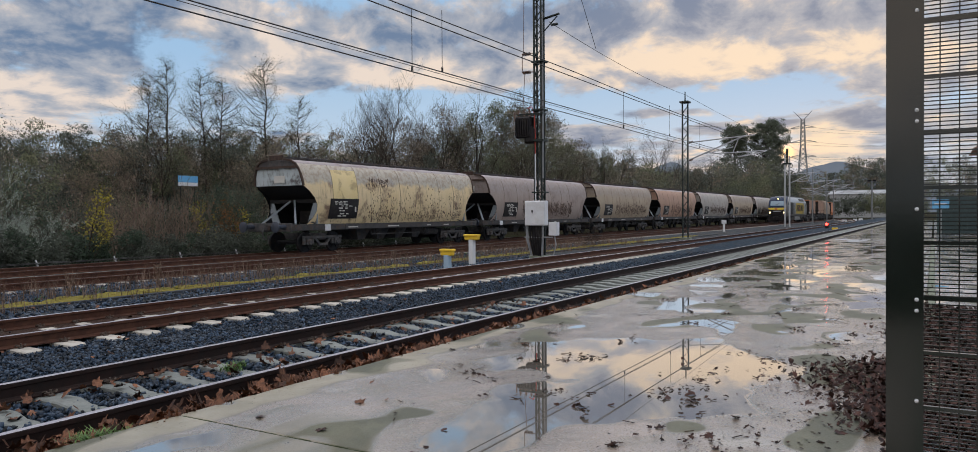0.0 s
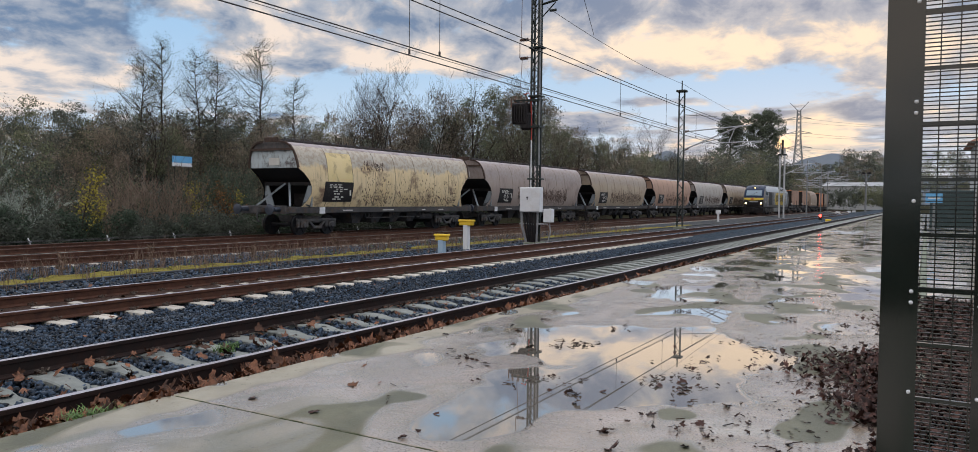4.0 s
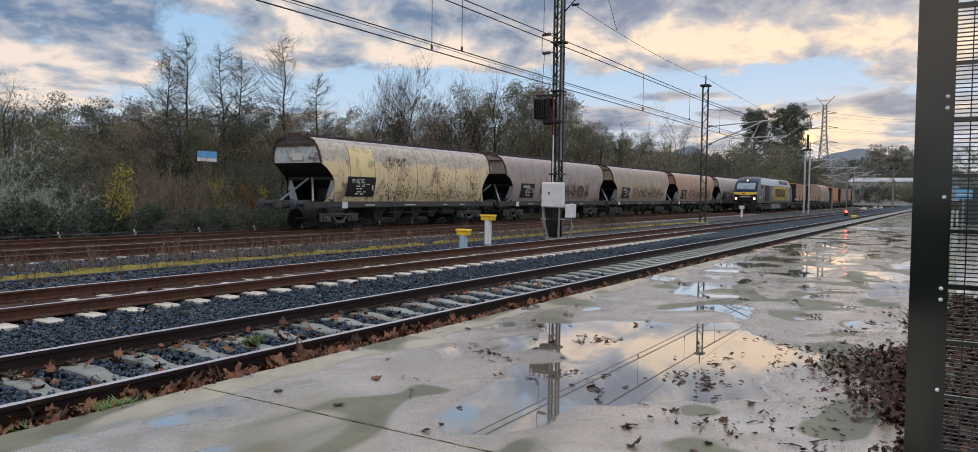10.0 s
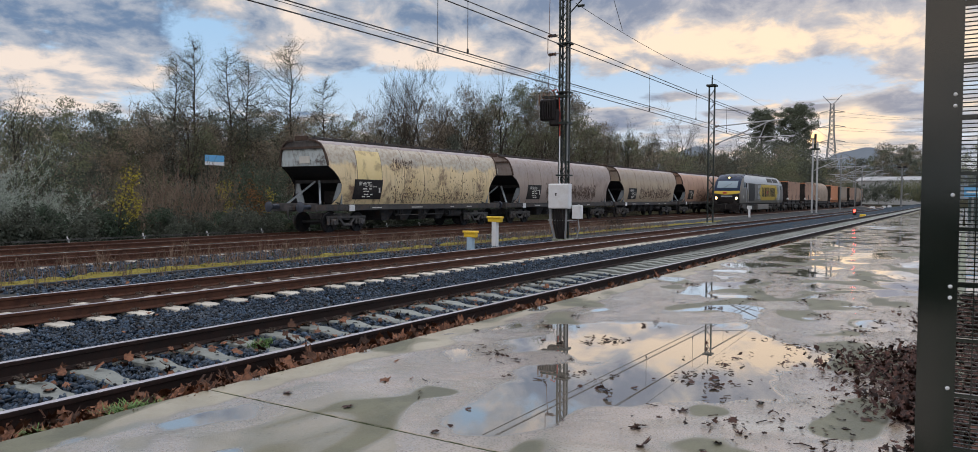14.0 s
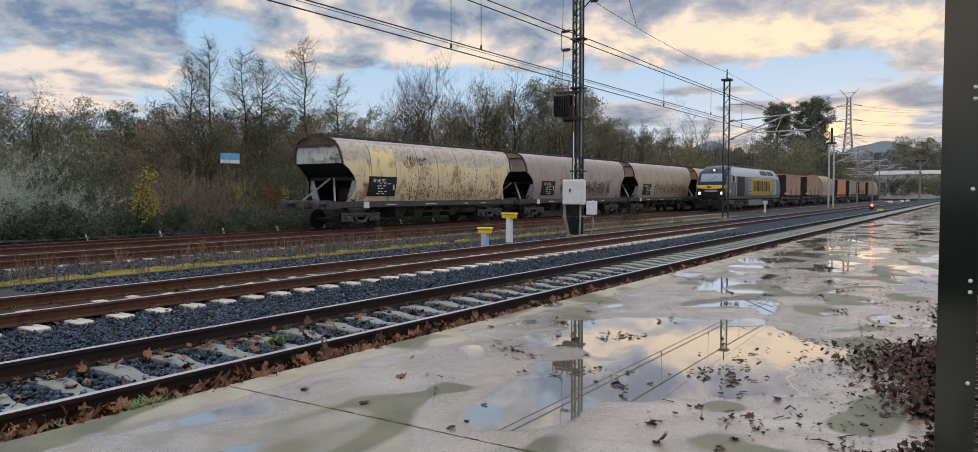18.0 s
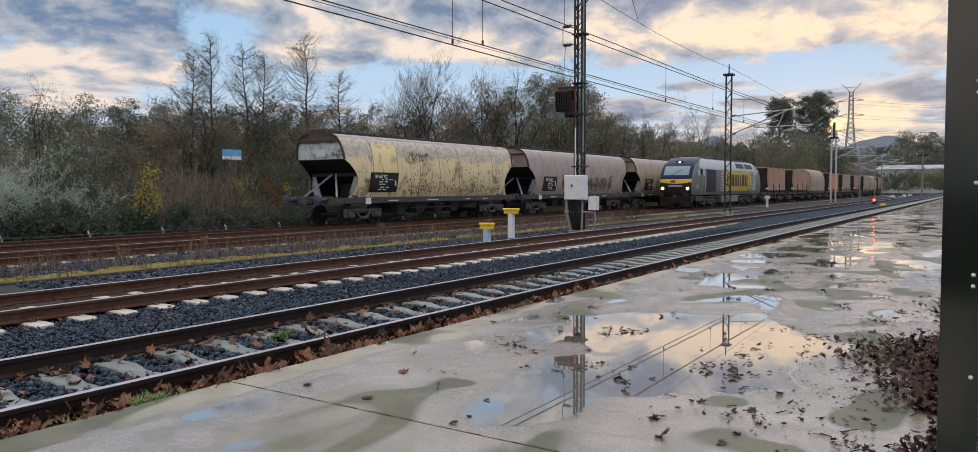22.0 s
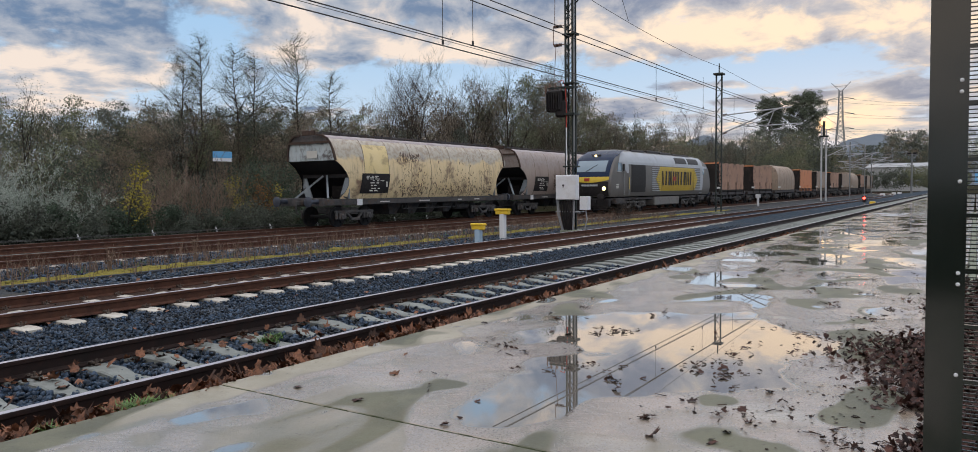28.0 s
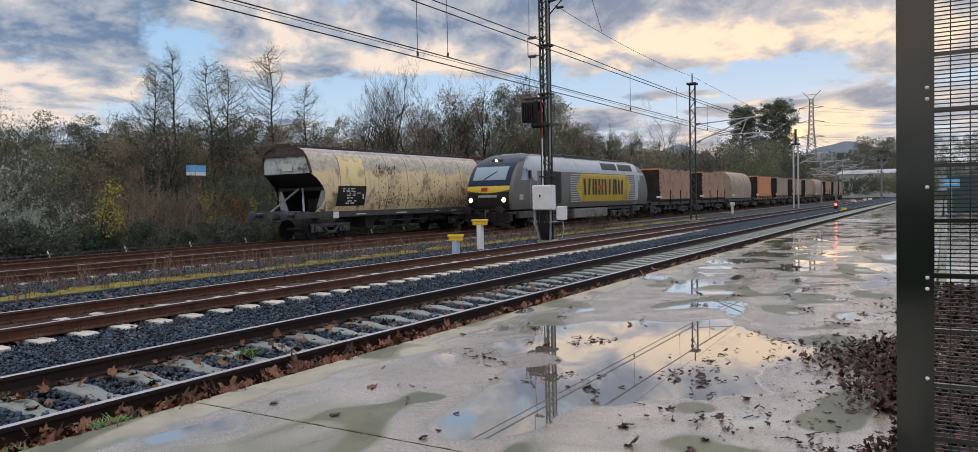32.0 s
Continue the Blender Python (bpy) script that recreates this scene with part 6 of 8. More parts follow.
def cantilever(t, z, reach, m_, skew=0.0):
    """A hinged bracket of tubes that holds the wires over a track, towards -y."""
    def tube(y0, z0, y1, z1, r):
        part("bracket_tube", Mesh().tube((skew * y0, -y0, z0), (skew * y1, -y1, z1), r, n=6), m_, t, "pale bracket tube")
    tube(0.2, z, reach * 0.95, z + 0.30, 0.045)
    tube(0.2, z - 1.25, reach * 0.80, z + 0.25, 0.05)
    tube(reach * 0.35, z - 0.85, reach + 0.5, z - 0.80, 0.035)
    tube(reach * 0.74, z + 0.20, reach * 0.66, z - 0.80, 0.03)
    tube(reach * 0.72, z - 1.15, reach + 0.45, z - 0.85, 0.03)
    tube(reach * 0.25, z - 0.85, reach * 0.66, z - 0.45, 0.03)
    for zz in (z, z - 1.25):
        b = Mesh()
        for k in range(4):
            b.tube((0, -0.28 - k * 0.07, zz + 0.02 * k), (0, -0.32 - k * 0.07, zz + 0.02 * k), 0.08, 0.06, 8)
        part("insulator", b, INSULATOR, t)


BRACKET = material("bracket_tube", (0.38, 0.39, 0.41), (0.46, 0.47, 0.49), 0.45, 5, 50, bump=0.0)
MX, MY, MZ = 27.55, 13.84, -0.20
mast = lattice_mast(MX, MY, MZ, 11.2, 0.31, 0.26, "tall dark green lattice mast with transformer and cabinet")
m = Mesh()
m.tube((0.1, -0.2, 9.7), (-0.1, -0.95, 9.75), 0.05)
m.tube((0.1, -0.2, 9.2), (-0.05, -0.85, 9.68), 0.025)
for k in range(5):
    m.tube((-0.1, -0.62 - 0.06 * k, 9.35 - 0.0 * k), (-0.1, -0.66 - 0.06 * k, 9.35), 0.06, 0.05, 8)
part("top_bracket", m, MAST_GREEN, mast)
m = Mesh()
for z in (8.3, 7.55):
    m.tube((-0.1, 0.2, z), (-0.1, 0.72, z + 0.03), 0.02)
    for k in range(5):
        m.tube((-0.1, 0.36 + k * 0.07, z), (-0.1, 0.40 + k * 0.07, z), 0.075, 0.055, 10)
m.tube((-0.1, 0.72, 8.33), (-0.1, 0.72, 7.58), 0.016)
m.tube((-0.1, 0.66, 8.33), (-0.1, 0.62, 11.0), 0.012)
m.tube((-0.1, 0.60, 7.58), (-0.1, 0.70, 6.0), 0.012)
part("insulator", m, INSULATOR, mast, "brown strain insulators")
# steel pipe up the side, and the red and white cable pipes
part("cable_pipe", Mesh().tube((-0.12, -0.215, 3.2), (-0.12, -0.215, 9.9), 0.038, n=10), GALV, mast, "pale galvanised cable pipe", smooth=True)
for zz in (2.6, 5.95, 7.9):
    part("pipe_clamp", Mesh().box(-0.27, 0.22, -0.30, 0.24, zz, zz + 0.06, 0.01), MAST_GREEN, mast)
part("cable_pipe", Mesh().path([(-0.24, 0.42, 6.05), (-0.24, 0.22, 6.12), (-0.20, 0.13, 5.8), (-0.19, 0.10, 4.9), (-0.19, 0.10, 4.2)], 0.022), RED_PAINT, mast, "dull red cable pipe")
part("cable_pipe", Mesh().tube((-0.19, 0.10, 4.2), (-0.19, 0.10, 2.3), 0.026, n=8), WHITE_STEEL, mast, "white cable pipe")
# transformer
m = Mesh()
m.box(-0.40, 0.05, 0.22, 0.92, 4.85, 5.72, 0.05)
m.box(-0.36, 0.02, 0.10, 0.56, 4.62, 5.3, 0.08)
tr = part("transformer", m, BLACK_PAINT, mast, "dark oil-filled pole transformer")
for k in range(6):
    part("cooling_fin", Mesh().box(-0.47, -0.398, 0.28 + k * 0.11, 0.32 + k * 0.11, 4.95, 5.62), BLACK_PAINT, tr)
m = Mesh()
for yy in (0.34, 0.58, 0.84):
    m.tube((-0.2, yy, 5.72), (-0.2, yy, 6.02), 0.045, 0.03, 8)
    for k in range(3):
        m.tube((-0.2, yy, 5.76 + k * 0.08), (-0.2, yy, 5.79 + k * 0.08), 0.07, 0.06, 8)
m.tube((-0.15, 1.05, 5.55), (-0.15, 1.05, 5.95), 0.03)
part("bushing", m, INSULATOR, tr)
part("bracket", Mesh().box(-0.25, 0.15, -0.25, 0.9, 5.78, 5.86), MAST_GREEN, mast)
part("bracket", Mesh().box(-0.3, 0.2, -0.3, 0.25, 4.7, 4.78), MAST_GREEN, mast)
# cabinet, small box, conduits
m = Mesh().box(-0.62, -0.30, -0.52, 0.38, 1.28, 2.28, 0.02)
cab = part("cabinet", m, WHITE_STEEL, mast, "white steel switch cabinet")
m = Mesh().box(-0.645, -0.62, -0.50, 0.36, 1.31, 2.25, 0.01)
door = part("door", m, WHITE_STEEL, cab)
m = Mesh().box(-0.665, -0.645, 0.0, 0.04, 1.78, 1.88, 0.005)
m.box(-0.66, -0.645, -0.02, 0.06, 1.85, 1.90, 0.004)
part("handle", m, BLACK_PAINT, door, "black lever handle")
m = Mesh()
for zz in (1.5, 1.85):
    m.box(-0.655, -0.62, 0.36, 0.395, zz, zz + 0.1, 0.005)
part("hinge", m, BLACK_PAINT, cab)
m = Mesh().box(-0.45, -0.15, -0.95, -0.60, 0.88, 1.42, 0.015)
part("junction_box", m, WHITE_STEEL, mast, "small grey junction box")
for k, (yy, r) in enumerate(((-0.34, 0.04), (-0.24, 0.05), (-0.12, 0.05), (0.0, 0.055), (0.12, 0.05), (0.24, 0.04), (0.36, 0.028), (0.42, 0.028))):
    m = Mesh().path([(-0.42, yy, 1.30), (-0.40, yy * 0.95, 0.7), (-0.30, yy * 0.7, 0.2), (-0.25, yy * 0.6, -0.05)], r)
    part("conduit", m, CABLE_GREY if k in (0, 6, 7) else BLACK_PAINT, mast)
m = Mesh().path([(-0.3, -0.8, 0.9), (-0.28, -0.85, 0.5), (-0.2, -0.7, 0.1), (-0.2, -0.55, -0.05)], 0.025)
m.box(-0.42, 0.0, -0.6, 0.5, 0.78, 0.82)
part("conduit", m, CABLE_GREY, mast)

mast2 = lattice_mast(52.9, 15.1, -0.25, 9.55, 0.38, 0.14, "dark green lattice mast with a flat cap and spike", leg=0.03, bar=0.04)
m = Mesh().box(-0.33, 0.33, -0.33, 0.33, 9.55, 9.68, 0.02)
m.tube((0, 0, 9.68), (0, 0, 10.35), 0.05, 0.035)
part("cap", m, MAST_GREEN, mast2)
cantilever(mast2, 6.75, 5.0, BRACKET)
part("top_arm", Mesh().tube((0, -0.2, 7.95), (0.3, -2.4, 7.75), 0.035, n=6), BRACKET, mast2)
for px, py, n, reach in ((101.5, 16.25, 2, 4.0), (128, 16.4, 1, 4.2), (150, 16.8, 1, 4.5), (168, 17.6, 1, 5.0), (196, 20.5, 1, 6.0), (228, 26, 1, 7.0)):
    tp = thing("catenary_mast", "slim pair of steel posts with wire brackets" if n == 2 else "slim far steel post with wire brackets", "catenary mast", pose(px, py, -0.3), "far catenary masts")
    for k in range(n):
        part("post", Mesh().box(-0.09, 0.09, -0.09 - 0.55 * k, 0.09 - 0.55 * k, 0, (9.2 if n == 2 else 8.6) - 0.3 * k), BRACKET if n == 2 else GALV, tp)
    if n == 2:
        part("top_lattice", Mesh().box(-0.2, 0.2, -0.8, 0.25, 7.9, 8.1).box(-0.15, 0.15, -0.4, -0.15, 8.1, 9.9), MAST_GREEN, tp)
    if px < 190:
        cantilever(tp, 6.6, reach, BRACKET, 0.3)
    if px in (150, 168):
        cantilever(tp, 6.0, -reach, BRACKET, 0.2)


def wire(name, pts, r, label, sag=0.0, n=14):
    m = Mesh()
    ps = []
    for a, b in zip(pts, pts[1:]):
        for i in range(n):
            u = i / n
            p = Vector(a).lerp(Vector(b), u)
            p.z -= sag * 4 * u * (1 - u)
            ps.append(tuple(p))
    ps.append(tuple(pts[-1]))
    m.path(ps, r, 5)
    return solo(name, m, WIRE, label, "overhead wire", group="overhead wires")


wire("contact_wire", [(-40, 11.7, 5.31), (52.9, 11.75, 5.28), (101, 12.2, 5.3), (150, 14.0, 5.3), (196, 19, 5.3)], 0.016, "thin dark contact wire over the track")
wire("contact_wire", [(-40, 11.7, 5.50), (27, 11.72, 5.50), (52.9, 11.9, 5.62), (101, 12.4, 5.6)], 0.016, "thin dark contact wire over the track")
wire("feeder_wire", [(-40, 11.62, 5.43), (52.9, 11.6, 5.38)], 0.008, "thin dark wire beside the contact wire")
wire("messenger_wire", [(-33, 11.7, 6.95), (52.9, 11.7, 6.75), (101, 12.2, 6.8), (150, 14.0, 6.8), (196, 19, 6.8)], 0.017, "dark messenger wire over the track", 0.12)
wire("messenger_wire", [(-33, 11.7, 7.25), (27.5, 12.2, 7.15), (52.9, 12.0, 7.1), (101, 12.4, 7.2)], 0.017, "dark messenger wire over the track", 0.10)
wire("earth_wire", [(27.5, 13.35, 9.3), (53, 15.1, 9.9), (101.5, 15.8, 10.1), (150, 17, 10.1)], 0.012, "thin earth wire between mast tops", 0.25)
wire("span_wire", [(27.5, 13.0, 13.5), (33.0, 13.6, 9.25)], 0.012, "thin slanting guy wire")
for x, z0, z1 in ((15.95, 5.31, 6.9), (17.35, 5.50, 7.2), (31.5, 5.3, 6.85), (38.2, 5.5, 7.1), (8.0, 5.31, 6.9), (44, 5.3, 6.8), (62, 5.3, 6.75), (75, 5.3, 6.75)):
    m = Mesh().tube((x, 11.7, z0), (x, 11.7, z1), 0.009, n=5)
    m.tube((x, 11.7, z0), (x, 11.7, z0 + 0.12), 0.03, n=6)
    solo("dropper", m, WIRE, "thin vertical dropper between wires", "overhead wire", group="droppers")


def marker(x, y, z0, h, cap, postm, label):
    t = thing("track_marker", label, "marker post", pose(x, y, z0), "yellow capped markers")
    m = Mesh().box(-0.10, 0.10, -0.10, 0.10, -0.1, h, 0.015)
    part("post", m, postm, t)
    m = Mesh().box(-0.10, 0.10, -cap / 2, cap / 2, h - 0.02, h + 0.20, 0.03)
    m.box(-0.13, 0.13, -cap / 2 - 0.02, cap / 2 + 0.02, h + 0.12, h + 0.20, 0.02)
    part("cap", m, YELLOW, t, "bright yellow cap")
    return t


marker(23.9, 14.85, -0.33, 0.94, 0.58, WHITE_STEEL, "white marker post with a broad yellow cap")
marker(20.6, 13.75, -0.33, 0.55, 0.46, PLASTIC_BLUE, "short pale blue marker post with a yellow cap")

# dwarf signal with its red lamp
t = thing("dwarf_signal", "ground signal showing a red light between the tracks", "signal", pose(80, 8.95, -0.2))
m = Mesh().box(-0.15, 0.15, -0.16, 0.16, 0.15, 0.75, 0.03)
part("housing", m, BLACK_PAINT, t)
m = Mesh().tube((-0.16, 0, 0.56), (-0.19, 0, 0.56), 0.13, 0.12, 14)
part("lens", m, RED_GLOW, t, "glowing red lens")
m = Mesh().tube((0, 0, -0.1), (0, 0, 0.2), 0.05)
part("post", m, GALV, t)
m = Mesh().box(-0.2, 0.2, -0.85, -0.35, -0.05, 0.22, 0.03)
solo("point_motor", m, YELLOW, "small yellow box beside the ground signal", "track box", pose(80.5, 8.9, -0.2))
t = thing("marker_stake", "white marker stake beside the yard track", "marker post", pose(74.9, 17.6, -0.35))
m = Mesh().box(-0.08, 0.08, -0.09, 0.09, -0.1, 0.85, 0.01)
part("post", m, WHITE_STEEL, t)
m = Mesh().box(-0.1, 0.1, -0.22, 0.22, 0.82, 1.15, 0.02)
part("plate", m, WHITE_STEEL, t)
for x, y in ((150, 13.9), (168, 13.6), (176, 13.2)):
    m = Mesh().box(-0.25, 0.25, -0.35, 0.35, -0.1, 0.45, 0.03)
    solo("point_machine", m, WHITE_STEEL, "small pale box on the ballast by the rails", "track box", pose(x, y, -0.3), "track boxes")

# low pegs that carry signal wires behind the siding
for k in range(9):
    t = thing("wire_peg", "short white leaning peg that carries signal wires", "peg", pose(11.5 + 2.87 * k, 26.55, -0.36), "signal wire pegs")
    part("stake", Mesh().bar((0.10, 0, 0), (-0.06, 0, 0.44), 0.05, 0.03), WHITE_STEEL, t)
    part("crosspiece", Mesh().box(-0.06, 0.02, -0.09, 0.09, 0.30, 0.34, 0.005), GALV, t)
for yy, zz in ((26.48, 0.0), (26.62, -0.04)):
    wire("signal_wire", [(9 + 2.87 * k, yy, zz) for k in range(12)], 0.008, "thin slack signal wire behind the siding", 0.02, 4)

# far platform lamp, building and pylon
t = thing("yard_lamp", "tall pale post with two floodlights", "street lamp", pose(186, 11.7, -0.3) @ Matrix.Diagonal((1, 1, 0.86, 1)))
m = Mesh().tube((0, 0, 0), (0, 0, 10.0), 0.22, 0.16, 10)
part("pole", m, GALV, t)
for s in (-1, 1):
    m = Mesh().box(-0.25, 0.25, s * 0.55 - 0.35, s * 0.55 + 0.35, 9.9, 10.35, 0.05)
    part("floodlight", m, STEEL_DARK, t)
m = Mesh().box(-0.1, 0.1, -0.9, 0.9, 9.8, 9.92)
part("arm", m, GALV, t)

WHITE_WALL = material("white_render", (0.38, 0.39, 0.40), (0.46, 0.47, 0.48), 0.8, 0.4, 20, (0.45, 0.44, 0.42), 0.4, 0.3)
ROOF_GREY = material("sheet_roof", (0.30, 0.31, 0.33), (0.36, 0.37, 0.39), 0.5, 0.3, 20, (0.35, 0.34, 0.33), 0.4, 0.3)
GLASS_DARK = glass_material("window_glass", (0.03, 0.035, 0.04))
t = thing("industrial_shed", "long low pale industrial shed beyond the yard", "shed", pose(300, 24, -0.5))
m = Mesh().box(0, 30, -14, 9, 0, 8.5)
part("wall", m, WHITE_WALL, t)
m = Mesh().loft([[(-0.5, -14.5, 8.5), (30.5, -14.5, 8.5), (30.5, 9.5, 8.5), (-0.5, 9.5, 8.5)], [(14, -14.5, 10.2), (16, -14.5, 10.2), (16, 9.5, 10.2), (14, 9.5, 10.2)]])
part("roof", m, ROOF_GREY, t)
for k in range(5):
    m = Mesh().box(-0.06, 0.02, -12.5 + 4.5 * k, -9.5 + 4.5 * k, 4, 5.6)
    part("window", m, GLASS_DARK, t)

t = thing("power_pylon", "lattice high-voltage pylon on the far slope", "pylon", pose(560, 78, 2))


def leg_half(z):
    return 3.4 * (1 - z / 45) + 1.5 if z < 45 else 1.5 - 0.5 * (z - 45) / 23


for sx in (-1, 1):
    for sy in (-1, 1):
        m = Mesh()
        for z0, z1 in ((0, 15), (15, 30), (30, 45), (45, 64)):
            a, b = leg_half(z0), leg_half(z1)
            m.bar((sx * a, sy * a, z0), (sx * b, sy * b, z1), 0.45)
        part("leg", m, GALV, t)
m = Mesh()
z = 0.0
while z < 62:
    d = max(leg_half(z) * 1.6, 3.0)
    a, b = leg_half(z), leg_half(min(z + d, 64))
    for s in (-1, 1):
        m.bar((s * a, -a, z), (s * b, b, z + d), 0.25)
        m.bar((s * a, a, z), (s * b, -b, z + d), 0.25)
        m.bar((-a, s * a, z), (b, s * b, z + d), 0.25)
        m.bar((a, s * a, z), (-b, s * b, z + d), 0.25)
    z += d
part("lacing", m, GALV, t)
for zz, w in ((38, 8.5), (48, 8.5), (58, 8.0)):
    m = Mesh()
    for s in (-1, 1):
        m.bar((0, s * 1.2, zz + 1.6), (0, s * w, zz), 0.35)
        m.bar((0, s * 1.2, zz), (0, s * w, zz), 0.35)
    part("crossarm", m, GALV, t)
m = Mesh()
for s in (-1, 1):
    m.bar((0, 0, 63), (0, s * 6.0, 69.5), 0.35)
    m.bar((0, s * 1.0, 64), (0, s * 6.0, 69.5), 0.3)
m.bar((0, -4, 67), (0, 4, 67), 0.25)
part("earth_horns", m, GALV, t)
for s, zz in ((1, 38), (1, 48), (1, 58), (-1, 38), (-1, 48), (-1, 58)):
    wire("power_line", [(560, 78 + s * 8, zz + 1.5), (900, -40 + s * 8, zz + 30)], 0.07, "far thin high-voltage power line", 6.0, 10)

# ---------------------------------------------------------------- steel mesh fence beside the viewer
FX = 3.12


def build_fence():
    t = thing("mesh_fence", "dark green steel security fence with bolted posts and fine mesh", "fence", pose(FX, 0, -0.1))
    for y0, y1, lab in ((0.012, 0.132, "post"), (-0.275, -0.157, "post")):
        m = Mesh()
        m.box(0.05, 0.12, y0 + 0.02, y1 - 0.02, -0.05, 2.9)
        p = part(lab, m, FENCE_GREEN, t)
        zs = (-0.05, 2.9)
        for z0, z1 in zip(zs, zs[1:]):
            part("cover_plate", Mesh().box(0, 0.05, y0, y1, z0 + 0.0003, z1 - 0.0003, 0.0006), FENCE_GREEN, p)
        side = y0 + 0.022 if y0 > 0 else y1 - 0.018
        for zb in (2.36, 2.005, 1.965, 1.65, 1.325, 1.285, 0.96, 0.62, 0.58):
            b = Mesh()
            b.tube((-0.0, side, zb), (-0.006, side, zb), 0.0072, 0.0065, 12)
            b.tube((-0.006, side, zb), (-0.010, side, zb), 0.0065, 0.003, 12)
            part("bolt", b, WHITE_STEEL, p, "bright domed bolt head", smooth=True)
    w = Mesh().box(0.012, 0.016, -0.16, 0.02, 0, 0.0042).data("mesh_wire")
    z = 0.02
    while z < 2.88:
        part("mesh_wire", w, FENCE_GREEN, t, at=pose(0, 0, z))
        z += 0.0148
    for y in (-0.037, -0.096, -0.150):
        m = Mesh().box(0.016, 0.0195, y - 0.002, y + 0.002, 0.0, 2.88)
        part("upright_wire", m, FENCE_GREEN, t)
    for k in range(15):
        z = 0.14 + k * 0.1975
        m = Mesh().box(0.004, 0.020, -0.16, 0.02, z, z + 0.014)
        part("flat_bar", m, FENCE_GREEN, t)


build_fence()

# ---------------------------------------------------------------- trees and brush
BARK = material("bark", (0.035, 0.029, 0.025), (0.065, 0.055, 0.048), 0.9, 3, 30, (0.09, 0.09, 0.075), 0.4, 2, bump=0.4, spec=0.1)
PALE_BARK = material("lichened_twig", (0.32, 0.35, 0.32), (0.50, 0.53, 0.48), 0.9, 5, 30, (0.14, 0.14, 0.12), 0.5, 3, bump=0.0, spec=0.1)
TAN_BARK = material("tan_twig", (0.17, 0.125, 0.10), (0.25, 0.19, 0.15), 0.9, 3, 30, bump=0.0, spec=0.1)
TWIG = material("twig", (0.042, 0.034, 0.029), (0.075, 0.06, 0.05), 0.9, 3, 30, bump=0.0, spec=0.1)
FOLIAGE = {
    "green": material("foliage_green", (0.052, 0.078, 0.055), (0.098, 0.128, 0.092), 0.7, 0.6, 5, bump=0.0, island=0.5, thin=0.35, spec=0.12),
    "olive": material("foliage_olive", (0.125, 0.136, 0.082), (0.205, 0.208, 0.128), 0.7, 0.6, 5, bump=0.0, island=0.5, thin=0.35, spec=0.12),
    "brown": material("foliage_brown", (0.165, 0.140, 0.108), (0.26, 0.215, 0.165), 0.8, 0.6, 5, bump=0.0, island=0.5, thin=0.35, spec=0.12),
    "yellow": material("foliage_yellow", (0.32, 0.27, 0.045), (0.43, 0.37, 0.075), 0.7, 0.6, 5, bump=0.0, island=0.4, thin=0.35, spec=0.12),
    "pale": material("foliage_pale", (0.28, 0.32, 0.28), (0.48, 0.52, 0.46), 0.8, 0.6, 5, bump=0.0, island=0.4, thin=0.35, spec=0.12),
    "needle": material("pine_needles", (0.095, 0.115, 0.085), (0.165, 0.185, 0.13), 0.7, 0.6, 5, bump=0.0, island=0.5, thin=0.3, spec=0.12),
    "rust": material("foliage_rust", (0.20, 0.085, 0.03), (0.30, 0.14, 0.05), 0.8, 0.6, 5, bump=0.0, island=0.5, thin=0.35, spec=0.12),
    "dark": material("foliage_dark", (0.078, 0.090, 0.074), (0.138, 0.150, 0.120), 0.7, 0.6, 5, bump=0.0, island=0.4, thin=0.35, spec=0.12),
}


def branch_tree(rg, h, spread, levels, lean=0.1, first=0.3, kids=(7, 5, 4), r0=None, taper=0.5, blen=1.0):
    """Segments of a branching tree: lists of (p, q, r0, r1), and the twig ends."""
    segs, tips = [], []

    def grow(p, d, length, r, lev):
        n = 4 if lev == 0 else 3
        pts, rs = [p], [r]
        for i in range(n):
            d = (d + Vector(rg.normal(0, 0.10 + 0.05 * lev, 3)) + Vector((0, 0, 0.06 + 0.05 * lev))).normalized()
            p = p + d * (length / n)
            pts.append(p)
            rs.append(max(r * (1 - (i + 1) / n * 0.8), 0.004))
        for i in range(n):
            segs.append((pts[i], pts[i + 1], rs[i], rs[i + 1], lev))
        if lev >= levels:
            tips.extend(pts[1:])
            return
        k = kids[min(lev, len(kids) - 1)]
        for j in range(k):
            u = first + (1 - first) * (j + rg.uniform(0.1, 0.9)) / k if lev == 0 else rg.uniform(0.25, 1.0)
            q = pts[min(int(u * n), n - 1)].lerp(pts[min(int(u * n) + 1, n)], (u * n) % 1)
            a = rg.uniform(0, 6.28)
            side = Vector((math.cos(a), math.sin(a), 0))
            nd = (d * rg.uniform(0.5, 0.9) + side * rg.uniform(0.6, 1.0) * spread + Vector((0, 0, 0.2))).normalized()
            grow(q, nd, length * (blen if lev == 0 else 1) * rg.uniform(0.38, 0.6) * (1.15 - taper * u if lev == 0 else 1), r * (0.42 if lev == 0 else 0.55) * (1.1 - 0.5 * u), lev + 1)

    grow(Vector((0, 0, 0)), Vector((rg.normal(0, lean), rg.normal(0, lean), 1)).normalized(), h, r0 or h * 0.014, 0)
    return segs, tips


